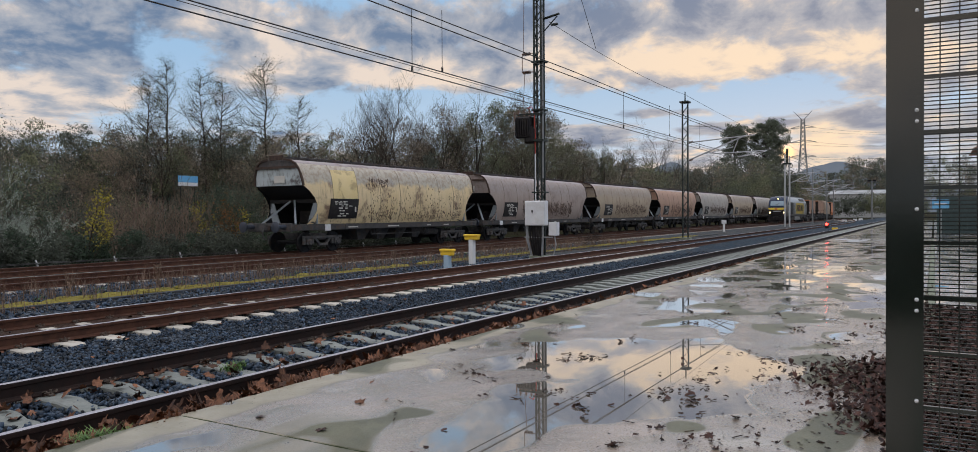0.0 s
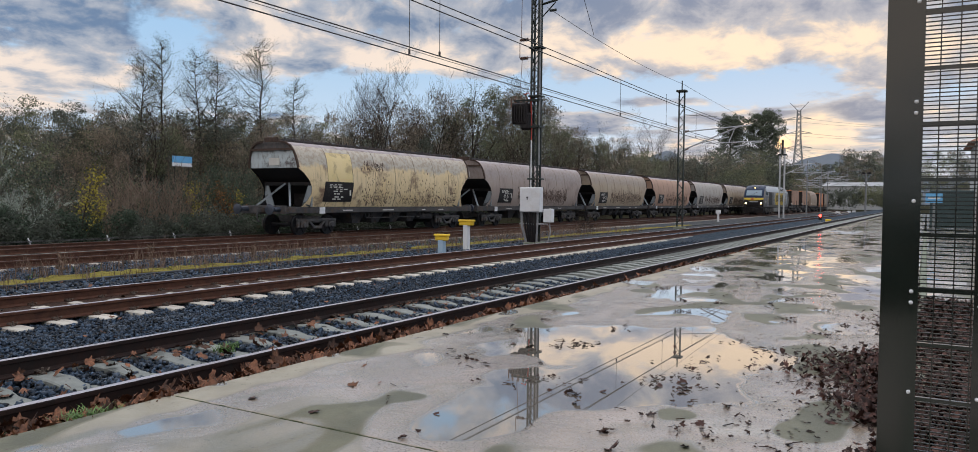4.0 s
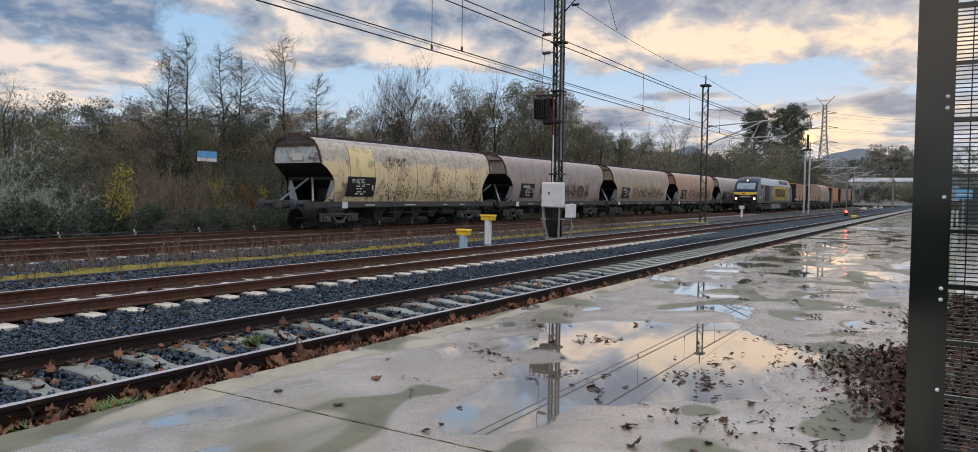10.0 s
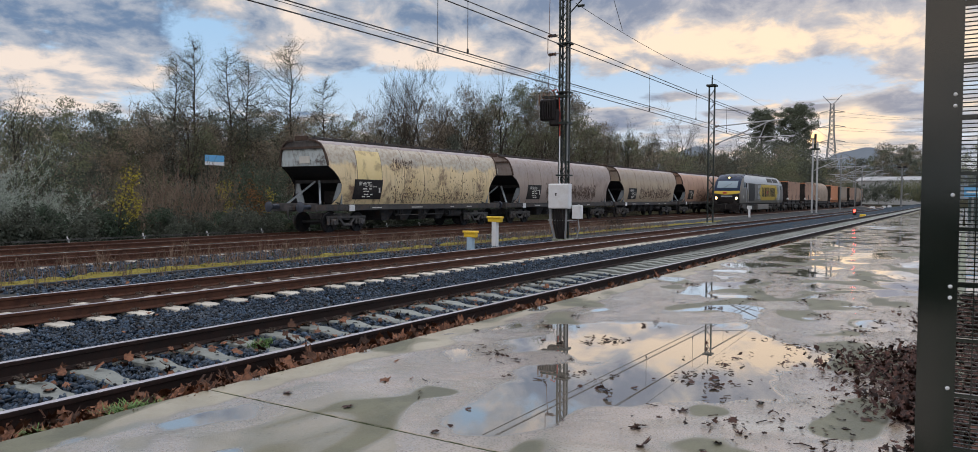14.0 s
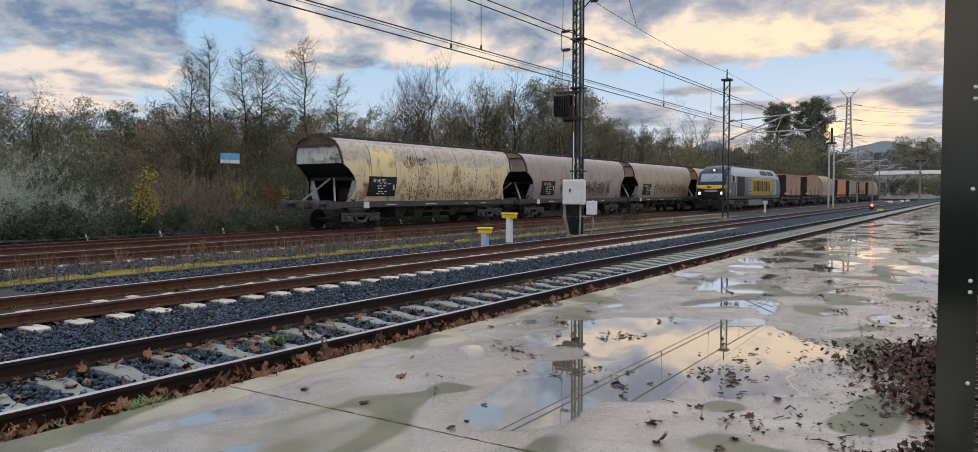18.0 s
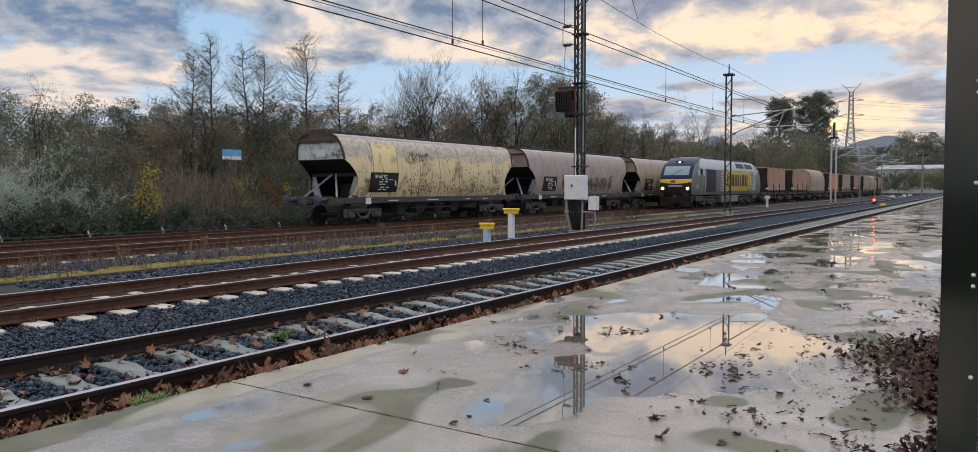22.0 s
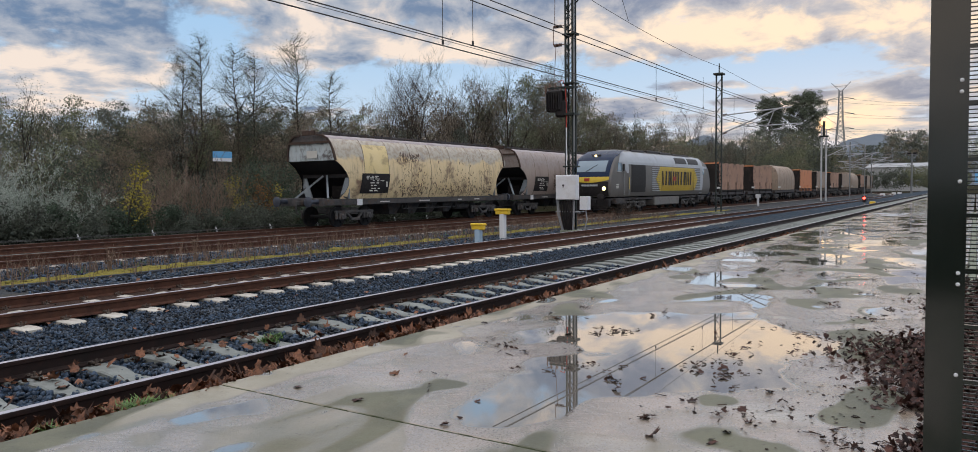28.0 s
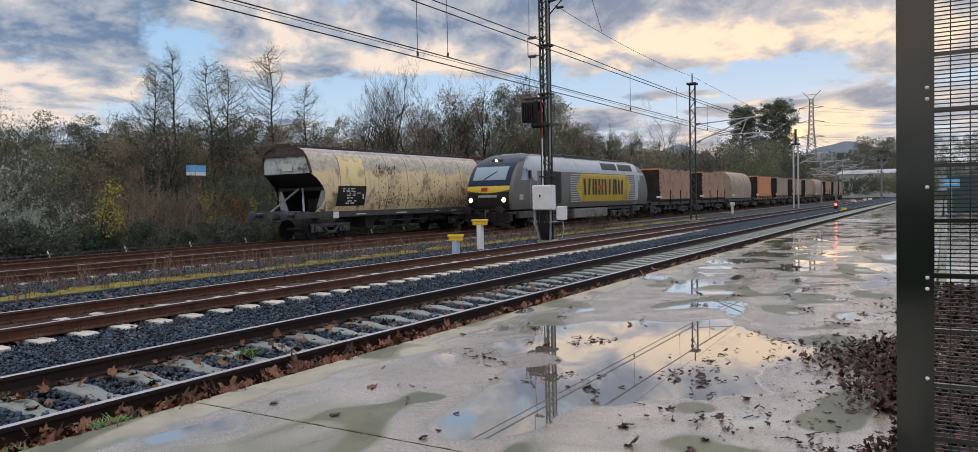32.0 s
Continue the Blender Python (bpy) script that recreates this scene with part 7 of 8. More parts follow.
def tubes(segs, sides=5):
    v, f = [], []
    for p, q, a, b, lev in segs:
        n = sides if lev < 2 else 3
        ax = (q - p).normalized()
        s = ax.cross(Vector((0.3, 0.9, 0.2))).normalized()
        u = s.cross(ax)
        k = len(v)
        for e, r in ((p, a), (q, b)):
            for i in range(n):
                g = 2 * math.pi * i / n
                v.append(tuple(e + s * (r * math.cos(g)) + u * (r * math.sin(g))))
        f.extend((k + i, k + (i + 1) % n, k + n + (i + 1) % n, k + n + i) for i in range(n))
    return v, f


def leaf_cloud(rg, tips, per, size, spread):
    """Many small leaf blades round the twig ends."""
    c = np.array([tuple(t) for t in tips])
    c = np.repeat(c, per, 0) + rg.normal(0, spread, (len(c) * per, 3))
    n = len(c)
    d = rg.normal(0, 1, (n, 3))
    d /= np.linalg.norm(d, axis=1)[:, None]
    e = np.cross(d, rg.normal(0, 1, (n, 3)))
    e /= np.linalg.norm(e, axis=1)[:, None]
    s = size * rg.uniform(0.6, 1.3, (n, 1))
    v = np.stack([c - d * s, c + e * s * 0.55, c + d * s, c - e * s * 0.55], 1).reshape(-1, 3)
    return v, np.arange(n * 4).reshape(-1, 4)


def tree(name, label, seed, h, spread, levels, kids, leaf, per, size, lspread, first=0.3, lean=0.05, category="tree", taper=0.5, blen=1.0, slim=1.0):
    rg = np.random.default_rng(seed)
    segs, tips = branch_tree(rg, h, spread, levels, lean, first, kids, h * 0.014 * slim, taper, blen)
    t = thing(name, label, category, pose(0, 0, 0))
    v, f = tubes([s for s in segs if s[4] < 2])
    part("trunk", Mesh().add(v, f).data("trunk", True), BARK, t)
    v, f = tubes([s for s in segs if s[4] >= 2])
    if v:
        part("twigwork", fast_mesh("twigwork", v, f), TWIG, t, kind="stuff")
    if per:
        v, f = leaf_cloud(rg, tips, per, size, lspread)
        part("crown", fast_mesh("crown", v, f), FOLIAGE[leaf], t, leaf + " leaves")
    return t


def shrub(name, label, seed, h, leaf, per, size, stems=9, category="shrub", twiggy=1.0, bark=None, lean=0.42, loose=0.05):
    """Many stems from one foot, with leaves."""
    rg = np.random.default_rng(seed)
    segs, tips = [], []
    for k in range(stems):
        s, q = branch_tree(rg, h * rg.uniform(0.6, 1.0), 0.8, 2, lean, 0.15, (5, 4), h * 0.006)
        o = Vector((rg.normal(0, h * 0.16), rg.normal(0, h * 0.16), 0))
        segs += [(a + o, b + o, c * twiggy, d * twiggy, max(l, 1)) for a, b, c, d, l in s]
        tips += [a + o for a in q]
    t = thing(name, label, category, pose(0, 0, 0))
    v, f = tubes(segs, 3)
    part("stemwork", fast_mesh("stemwork", v, f) if all(len(x) == len(f[0]) for x in f) else Mesh().add(v, f), bark or TWIG, t, kind="stuff")
    if per:
        v, f = leaf_cloud(rg, tips, per, size, h * loose)
        part("foliage", fast_mesh("foliage", v, f), FOLIAGE[leaf], t, leaf + " leaves")
    return t


def place(ob, x, y, s, rz, z=-0.5):
    return copy_thing(ob, pose(x, y, z, 0, 0, rz) @ Matrix.Scale(s, 4))


def clumps(rg, x, y, base, top, r, count, per):
    """Points of a crown: balls of blades set over a rounded form."""
    out = []
    for k in range(count):
        a, u = rg.uniform(0, 6.28), rg.uniform(0.0, 1.0)
        q = r * math.sqrt(max(1 - (2 * u - 0.9) ** 2 * 0.8, 0.05)) * rg.uniform(0.3, 0.95)
        z = base + (top - base) * (0.12 + 0.80 * u)
        b = r * rg.uniform(0.30, 0.50)
        d = rg.normal(0, 1, (per, 3))
        d /= np.linalg.norm(d, axis=1)[:, None]
        out.append(np.array((x + q * math.cos(a), y + q * math.sin(a), z)) + d * rg.uniform(0.15, 1, (per, 1)) ** 0.5 * (b, b, b * 0.85))
    return np.concatenate(out)


def clump_wood(name, label, seed, leaf, crowns, per, size, thin):
    """Far woods: crowns of small blades in rounded clumps, in one mesh. crowns: x, y, top, radius."""
    rg = np.random.default_rng(seed)
    c = np.concatenate([clumps(rg, x, y, -0.3 + 0.15 * top, top, r, 12, int(per / 12 * (1.15 if math.hypot(x, y) < 112 else 0.5 if math.hypot(x, y) < 150 else 0.75 if 150 < x < 200 else 0.32))) for x, y, top, r in crowns])
    n = len(c)
    d = rg.normal(0, 1, (n, 3))
    d[:, 2] = np.abs(d[:, 2]) + 0.2
    d /= np.linalg.norm(d, axis=1)[:, None]
    e = np.cross(d, rg.normal(0, 1, (n, 3)))
    e /= np.linalg.norm(e, axis=1)[:, None]
    s = size * rg.uniform(0.5, 1.5, (n, 1)) * (0.28 + np.linalg.norm(c[:, :2], axis=1)[:, None] / 110)
    w = rg.uniform(thin * 0.5, thin * 1.5, (n, 1))
    v = np.stack([c - d * s + e * s * w, c + d * s, c - d * s - e * s * w], 1).reshape(-1, 3)
    solo(name, fast_mesh(name, v, np.arange(n * 3).reshape(-1, 3)), FOLIAGE[leaf], label, "woods", kind="stuff")


def hedge_bush(seed, leaf, label):
    """A dense rounded bush of small leaves over a few stems."""
    rg = np.random.default_rng(seed)
    segs, tips = branch_tree(rg, 1.5, 0.9, 2, 0.3, 0.1, (8, 5), 0.02)
    t = thing("hedge_bush", label, "bush", pose(0, 0, 0))
    v, f = tubes(segs, 3)
    part("stemwork", Mesh().add(v, f), TWIG, t)
    c = clumps(rg, 0, 0, 0.0, 2.1, 1.2, 18, 135)
    v, f = leaf_cloud(rg, c[c[:, 2] > 0.02], 1, 0.068, 0.05)
    part("foliage", fast_mesh("foliage", v, f), FOLIAGE[leaf], t, leaf + " leaves")
    return t


def pine(x, y, h, seed, r, low):
    """A tall pine: bare trunk, rising limbs, separate tufts of needles with sky between."""
    rg = np.random.default_rng(seed)
    t = thing("pine", "tall pine with tufted dark green crown", "tree", pose(x, y, -0.5))
    segs = [(Vector((0, 0, 0)), Vector((0.2, 0.1, h * 0.75)), 0.38, 0.22, 0), (Vector((0.2, 0.1, h * 0.75)), Vector((0.1, 0.0, h * 0.97)), 0.22, 0.06, 0)]
    c = []
    for k in range(int(32 * r ** 0.6)):
        a, u = rg.uniform(0, 6.28), rg.uniform(0, 1) ** 0.8
        z = h * (low + (0.97 - low) * u)
        q = r * math.sqrt(max(1 - (1.1 * u - 0.35) ** 2, 0.06)) * rg.uniform(0.45, 1.0)
        tip = Vector((q * math.cos(a), q * math.sin(a), z))
        segs.append((Vector((0.2, 0.1, max(z - q * 0.7, h * 0.3))), tip, 0.11, 0.04, 1))
        for j in range(5):
            o = np.array(tip) + rg.normal(0, 0.75, 3) * (1, 1, 0.7)
            d = rg.normal(0, 1, (100, 3))
            d /= np.linalg.norm(d, axis=1)[:, None]
            c.append(o + d * rg.uniform(0.2, 1, (100, 1)) ** 0.5 * (0.85, 0.85, 0.6) * rg.uniform(0.7, 1.15))
    v, f = tubes(segs)
    part("trunk", Mesh().add(v, f), BARK, t)
    v, f = leaf_cloud(rg, np.concatenate(c), 1, 0.12, 0.12)
    part("crown", fast_mesh("crown", v, f), FOLIAGE["needle"], t, "dark green needles")


def alder(seed, h):
    """A slender alder: one straight stem, short rising side branches, an airy crown."""
    rg = np.random.default_rng(seed)
    t = thing("alder", "tall slender alder with thin late foliage", "tree", pose(0, 0, 0))
    n = 9
    pts = [Vector((0, 0, 0))]
    for i in range(n):
        pts.append(pts[-1] + Vector((rg.normal(0, 0.07), rg.normal(0, 0.07), h / n)))
    r = [0.13 * (1 - 0.92 * i / n) for i in range(n + 1)]
    limbs, twigs, tips = [], [], []
    for k in range(78):
        u = 0.24 + 0.75 * (k + rg.uniform(0, 1)) / 78
        i = min(int(u * n), n - 1)
        p = pts[i].lerp(pts[i + 1], u * n - i)
        a = rg.uniform(0, 6.28)
        l = (0.5 + 2.7 * math.sin(min(1.0, (1 - u) * 1.5 + 0.08) * math.pi / 2)) * rg.uniform(0.25, 1.1) * h / 12
        d = Vector((math.cos(a) * 0.8, math.sin(a) * 0.8, rg.uniform(0.0, 0.9))).normalized()
        q = p + d * l * 0.5
        e = q + (d + Vector(rg.normal(0, 0.25, 3)) + Vector((0, 0, 0.3))).normalized() * l * 0.5
        limbs += [(p, q, 0.024, 0.015, 1), (q, e, 0.015, 0.007, 1)]
        for j in range(10):
            v = rg.uniform(0.25, 1.0)
            b = p.lerp(q, v * 2) if v < 0.5 else q.lerp(e, v * 2 - 1)
            w = (d * 0.6 + Vector(rg.normal(0, 0.6, 3)) + Vector((0, 0, 0.2))).normalized()
            c = b + w * (0.2 + l * rg.uniform(0.12, 0.4))
            twigs.append((b, c, 0.007, 0.004, 2))
            tips += [b.lerp(c, 0.6), c]
    ring = [(math.cos(k * 1.047), math.sin(k * 1.047)) for k in range(6)]
    part("trunk", Mesh().loft([[(p.x + q * a, p.y + q * b, p.z) for a, b in ring] for p, q in zip(pts, r)]).data("trunk", True), BARK, t)
    v, f = tubes(limbs)
    part("limbwork", Mesh().add(v, f).data("limbwork", True), BARK, t, kind="stuff")
    v, f = tubes(twigs)
    part("twigwork", fast_mesh("twigwork", v, f), TWIG, t, kind="stuff")
    v, f = leaf_cloud(rg, tips, 5, 0.030, 0.20)
    part("crown", fast_mesh("crown", v, f), FOLIAGE["olive"], t, "thin olive leaves")
    return t


def gap_rise(a):
    """Height of the woods over distance by bearing: they dip before the far mountain and the hills."""
    if 13.0 < a < 20.5:
        return 0.057 + 0.022 * min(abs(a - 16.3) / 3.5, 1.0) ** 2
    if 5.2 < a < 9.0:
        return 0.050
    return 0.2


def plant():
    rg = random.Random(8)

    def seen(x, y):
        return x > 0.45 * y - 4

    # tall alders with thin grey-green crowns
    alders = [alder(20 + i, 12.0) for i in range(3)]
    bare = [tree("bare_tree", "leafless spreading broadleaf tree", 30 + i, 8.0, 0.85, 3, (9, 6, 6), "brown", 1, 0.022, 0.12, 0.2, 0.04, slim=0.62) for i in range(3)]
    leafy = tree("leafy_tree", "tall broadleaf tree with thinning olive crown", 37, 9.0, 0.8, 3, (9, 6, 4), "olive", 12, 0.036, 0.55, 0.2, 0.05)
    woods = [tree("woodland_tree", "autumn woodland tree with sparse " + c + " leaves", 40 + i, 7.5, 0.9, 3, (8, 6, 4), c, 3, 0.038, 0.26, 0.15, 0.06)
             for i, c in enumerate(("olive", "brown", "green", "brown"))]
    brush = [shrub("bush", lab, 50 + i, 3.6, c, p, sz, n, "shrub", w, bk, ln, 0.018 if c == "pale" else 0.05) for i, (c, p, sz, n, w, bk, ln, lab) in enumerate((
        ("green", 5, 0.05, 8, 1.0, None, 0.42, "dense dark green bush by the siding"), ("olive", 3, 0.05, 7, 1.0, None, 0.42, "olive green bush by the siding"),
        ("brown", 2, 0.05, 8, 1.0, None, 0.42, "brown half-bare thicket by the siding"), ("pale", 14, 0.026, 10, 1.2, PALE_BARK, 0.55, "bush with arching sprays of small pale leaves"),
        ("brown", 0, 0.05, 8, 2.0, TAN_BARK, 0.30, "leafless tan thicket of upright stems"),
        ("rust", 3, 0.05, 5, 1.0, None, 0.4, "bush with rust-orange autumn leaves")))]
    golden = tree("yellow_bush", "slender bush with bright yellow autumn leaves", 58, 2.5, 0.55, 2, (10, 4), "yellow", 4, 0.055, 0.10, 0.12, 0.06, "shrub")
    hedge = [hedge_bush(61, "green", "dense low dark green bush along the siding"), hedge_bush(62, "dark", "dense low dark bush along the siding")]
    spots = [(a, x, y, s) for a, x, y, s in (
        (alders[0], 30.2, 43, 0.90), (alders[1], 31.9, 43, 1.0), (alders[2], 34.4, 43, 0.98), (alders[0], 36.0, 43, 1.07), (alders[1], 40.0, 43, 1.11), (alders[2], 43.3, 43, 0.94), (alders[0], 45.4, 44, 0.80),
        (bare[2], 48.3, 43, 1.05), (bare[0], 52.5, 43, 1.28), (bare[1], 56, 44, 1.25), (bare[2], 60.5, 45, 1.15), (bare[0], 64, 44, 1.1), (bare[1], 67.5, 44, 1.0), (bare[2], 81, 43, 1.3), (bare[1], 84.5, 44, 1.35), (bare[0], 88, 45, 1.25),
        (leafy, 71, 43, 0.85), (leafy, 75, 43, 0.92), (leafy, 79, 43, 1.15), (leafy, 83, 44, 1.3), (leafy, 88, 44, 1.3), (leafy, 95, 44, 1.1), (leafy, 50.5, 42, 0.66), (leafy, 47.5, 42, 0.66), (leafy, 101, 45, 1.0), (bare[2], 74, 46, 1.2), (bare[0], 125, 40, 1.3), (bare[2], 51, 45, 1.1), (bare[0], 58, 46, 1.2), (bare[2], 54.5, 45, 1.25), (bare[1], 62, 46, 1.1), (bare[0], 69, 45, 1.0), (bare[2], 66, 46, 1.1),
        (brush[3], 12.8, 29.8, 0.95), (brush[3], 14.8, 30.2, 0.85), (brush[3], 11.4, 29.8, 0.95), (brush[3], 13.8, 30.8, 1.05), (golden, 17.8, 29.4, 0.95), (golden, 18.4, 29.6, 0.65),
        (golden, 26.6, 30.8, 0.75), (golden, 25.7, 31.4, 0.85), (brush[5], 25.0, 30.2, 0.7), (brush[5], 26.0, 30.4, 0.62), (brush[5], 33, 31, 0.6),
        (brush[4], 20.8, 30.6, 0.95), (brush[4], 22.0, 31.0, 1.02), (brush[4], 23.2, 31.0, 1.0), (brush[4], 24.0, 31.2, 0.9), (brush[4], 21.4, 31.6, 1.0))]
    for i in range(100):
        x, y, s = rg.uniform(14, 200), rg.uniform(38, 56), rg.uniform(0.75, 1.15)
        if seen(x, y):
            spots.append((woods[rg.randrange(4)], x, y, s * (1.15 if x > 50 else 0.74)))
    for i in range(95):
        x, y = 9 + 100 * rg.random() ** 1.5, rg.uniform(31.5, 37)
        if seen(x, y):
            spots.append((brush[rg.choice((0, 0, 0, 1, 2, 4))], x, y, rg.uniform(0.7, 1.05)))
    for i in range(62):
        x = 9.5 + i * 0.62 + rg.uniform(-0.3, 0.3)
        spots.append((hedge[rg.randrange(2)], x, rg.uniform(28.4, 29.8), rg.uniform(0.65, 1.15) * (0.8 if 17 < x < 27 else 1.0)))
    used = set()
    for ob, x, y, s in spots:
        m = pose(x, y, -0.5, 0, 0, rg.uniform(0, 360)) @ Matrix.Scale(s, 4)
        if ob in used:
            copy_thing(ob, m)
        else:
            used.add(ob)
            ob.matrix_basis = m
    crowns = {"brown": [], "olive": [], "dark": []}
    # low rounded crowns behind the hedge, taller woods behind them
    for i in range(58):
        x = rg.uniform(16, 62)
        y = rg.uniform(41, 47)
        if seen(x, y):
            crowns[rg.choice(("brown", "brown", "dark", "olive"))].append((x, y, rg.uniform(5.2, 7.4) + (1.0 if x > 42 else 0), rg.uniform(1.5, 2.4)))
    for i in range(260):
        x = -10 + 270 * rg.random()
        y = rg.uniform(48, 80)
        top = (8.8 + 7.0 * min(max((x - 40) / 80, 0), 1)) * rg.uniform(0.75, 1.08) * (0.55 + 0.45 * y / 60)
        if seen(x, y):
            crowns[rg.choice(("brown", "brown", "brown", "olive", "dark"))].append((x, y, top, rg.uniform(2.0, 3.4)))
    for i in range(110):
        x = rg.uniform(220, 330)
        y = rg.choice((rg.uniform(-60, -12), rg.uniform(36, 70)))
        crowns[rg.choice(("brown", "olive", "dark"))].append((x, y, rg.uniform(8, 13), rg.uniform(3, 5)))
    for x, y, top, r in ((72, 45, 12.5, 3.2), (78, 45, 15, 3.4), (83, 45, 17, 3.8), (88, 46, 16.8, 4.0), (93, 46, 15.6, 4.0), (99, 44, 14, 4),
                         (100, 37, 11.5, 4), (106, 39, 13, 4), (113, 39, 13.5, 4.2), (120, 38, 13, 4), (127, 37, 13, 4.4), (134, 36, 12.5, 4.4), (142, 32.5, 10.5, 4.2), (150, 35, 11, 4.2),
                         (158, 37, 11.5, 4.2), (167, 38, 12, 4.5), (176, 41, 12, 4.5), (186, 44, 12, 4.5), (196, 47, 12, 4.5), (146, 30.5, 10.5, 3.6), (153, 30.8, 11.5, 3.8), (160, 31.2, 12.5, 4),
                         (168, 31.8, 13, 4), (176, 32.4, 13.5, 4.2), (185, 33.4, 14, 4.4), (193, 34.5, 15.5, 4.6), (190, 31.8, 14, 4), (196, 39.5, 16, 4.6), (206, 37, 14.5, 5), (216, 39, 15, 5), (186, 38.5, 15, 4.6), (192, 43, 16, 4.8), (180, 30.6, 12, 3.6)):
        crowns[rg.choice(("dark", "olive", "brown"))].append((x, y, top, r))
        crowns[rg.choice(("dark", "olive"))].append((x + 3, y - 2, top * 0.75, r * 0.9))
    # tall brown-leaved trees behind the mast
    for i in range(26):
        u = (i + rg.random()) / 26
        x = 62 + 40 * u
        top = 13.2 + 4.6 * math.sin(math.pi * min(max((u - 0.25) / 0.65, 0), 1)) + rg.uniform(-0.8, 0.5)
        crowns[rg.choice(("brown", "olive", "brown", "dark"))].append((x, rg.uniform(44.5, 48.5), top, rg.uniform(2.2, 3.2)))
    # dark evergreens behind the alders
    for i in range(22):
        x = 25 + 0.85 * i + rg.uniform(-0.4, 0.4)
        crowns["dark"].append((x, rg.uniform(45.5, 47.5), rg.uniform(6.4, 8.3) + (0.8 if x > 36 else 0), rg.uniform(1.4, 2.0)))
    # unseen woods added behind the viewer close the yard and darken the fence's sheen
    for i in range(44):
        crowns["dark"].append((rg.uniform(-75, -60), -50 + i * 2.6, rg.uniform(7, 10), rg.uniform(3, 4)))
    for i in range(26):
        crowns[rg.choice(("dark", "olive"))].append((rg.uniform(252, 285), rg.uniform(2, 36), rg.uniform(5.5, 8.0), rg.uniform(2.5, 4)))
    for i in range(120):
        y = rg.uniform(-30, 75)
        top = rg.uniform(21, 26.5) if y < 35 else rg.uniform(18, 22)
        crowns[rg.choice(("dark", "olive", "brown"))].append((rg.uniform(338, 380), y, top, rg.uniform(4, 6)))
    # dark broadleaf trees round the foot of the pines; lower woods where the far mountain shows
    for x, y, top, r in ((184, 31.0, 16.5, 4.6), (186, 34.5, 18.5, 5.0), (188, 38, 19.0, 5.0), (186, 41.5, 18.0, 5.0), (183, 44.5, 15.5, 4.6), (176, 36, 14.5, 4.6), (174, 40, 14.0, 4.6)):
        crowns["dark"].append((x, y, top, r))
    for k in crowns:
        crowns[k] = [(x, y, min(top, 1.5 + math.hypot(x, y) * gap_rise(math.degrees(math.atan2(y, x)))), r) for x, y, top, r in crowns[k]]
    for k, c in crowns.items():
        clump_wood("woodland", "dense far autumn woods, " + k + " crowns", 70 + len(k), k, c, 2700, 0.082, 0.38)
    pine(200, 44.2, 24.8, 91, 2.7, 0.60)
    pine(200, 36.4, 25.8, 95, 5.0, 0.44)


plant()

# far hills; the haze of distance is put into their blue-grey
HILL_HAZE = material("far_hill_haze", (0.085, 0.108, 0.140), (0.115, 0.138, 0.168), 1.0, 0.01, 0.05, bump=0.0)


def build_hills():
    m = Mesh()
    g = []
    for i in range(260):
        az = radians(-25 + i * 0.4)
        d = 2600
        a = math.degrees(az)
        h = 90 + 30 * noise.noise((a * 0.13, 0, 0)) + 14 * noise.noise((a * 0.6, 3, 0)) + 42 * math.exp(-((a - 16.9) / 1.3) ** 2) + 52 * math.exp(-((a - 18.0) / 3.2) ** 2) + 62 * math.exp(-((a - 6.2) / 3.2) ** 2)
        g.append([(d * k * math.cos(az), d * k * math.sin(az), -5 + h * q) for k, q in ((0.8, 0), (0.9, 0.55), (1.0, 1.0), (1.1, 0.5))])
    m.sheet(g)
    solo("hills", m, HILL_HAZE, "low wooded hills on the horizon, distance haze in their blue-grey", "hills", kind="structure", smooth=True)


build_hills()

# ---------------------------------------------------------------- weeds, bush, sign, house behind the fence
STRAW = material("dry_weed", (0.12, 0.075, 0.052), (0.20, 0.14, 0.10), 0.9, 9, 60, bump=0.0, island=0.4)
GRASS = material("grass_blade", (0.06, 0.13, 0.025), (0.11, 0.20, 0.045), 0.6, 9, 60, bump=0.0, island=0.4)


def blades(rg, spots, n, h, spread, lean, w=0.006):
    v, f = [], []
    for x, y, z, k in spots:
        for i in range(int(n * k)):
            a, l = rg.uniform(0, 6.28), h * k * rg.uniform(0.4, 1.1)
            p = np.array((x + rg.normal(0, spread * k), y + rg.normal(0, spread * k), z))
            d = np.array((math.cos(a), math.sin(a), 0.0))
            s = np.array((-d[1], d[0], 0.0)) * w
            m = p + d * lean * l * 0.3 + (0, 0, l * 0.6)
            q = p + d * lean * l + (0, 0, l)
            j = len(v)
            v += [p - s, p + s, m + s * 0.7, m - s * 0.7, q + s * 0.2, q - s * 0.2]
            f += [(j, j + 1, j + 2, j + 3), (j + 3, j + 2, j + 4, j + 5)]
    return np.array(v), np.array(f)


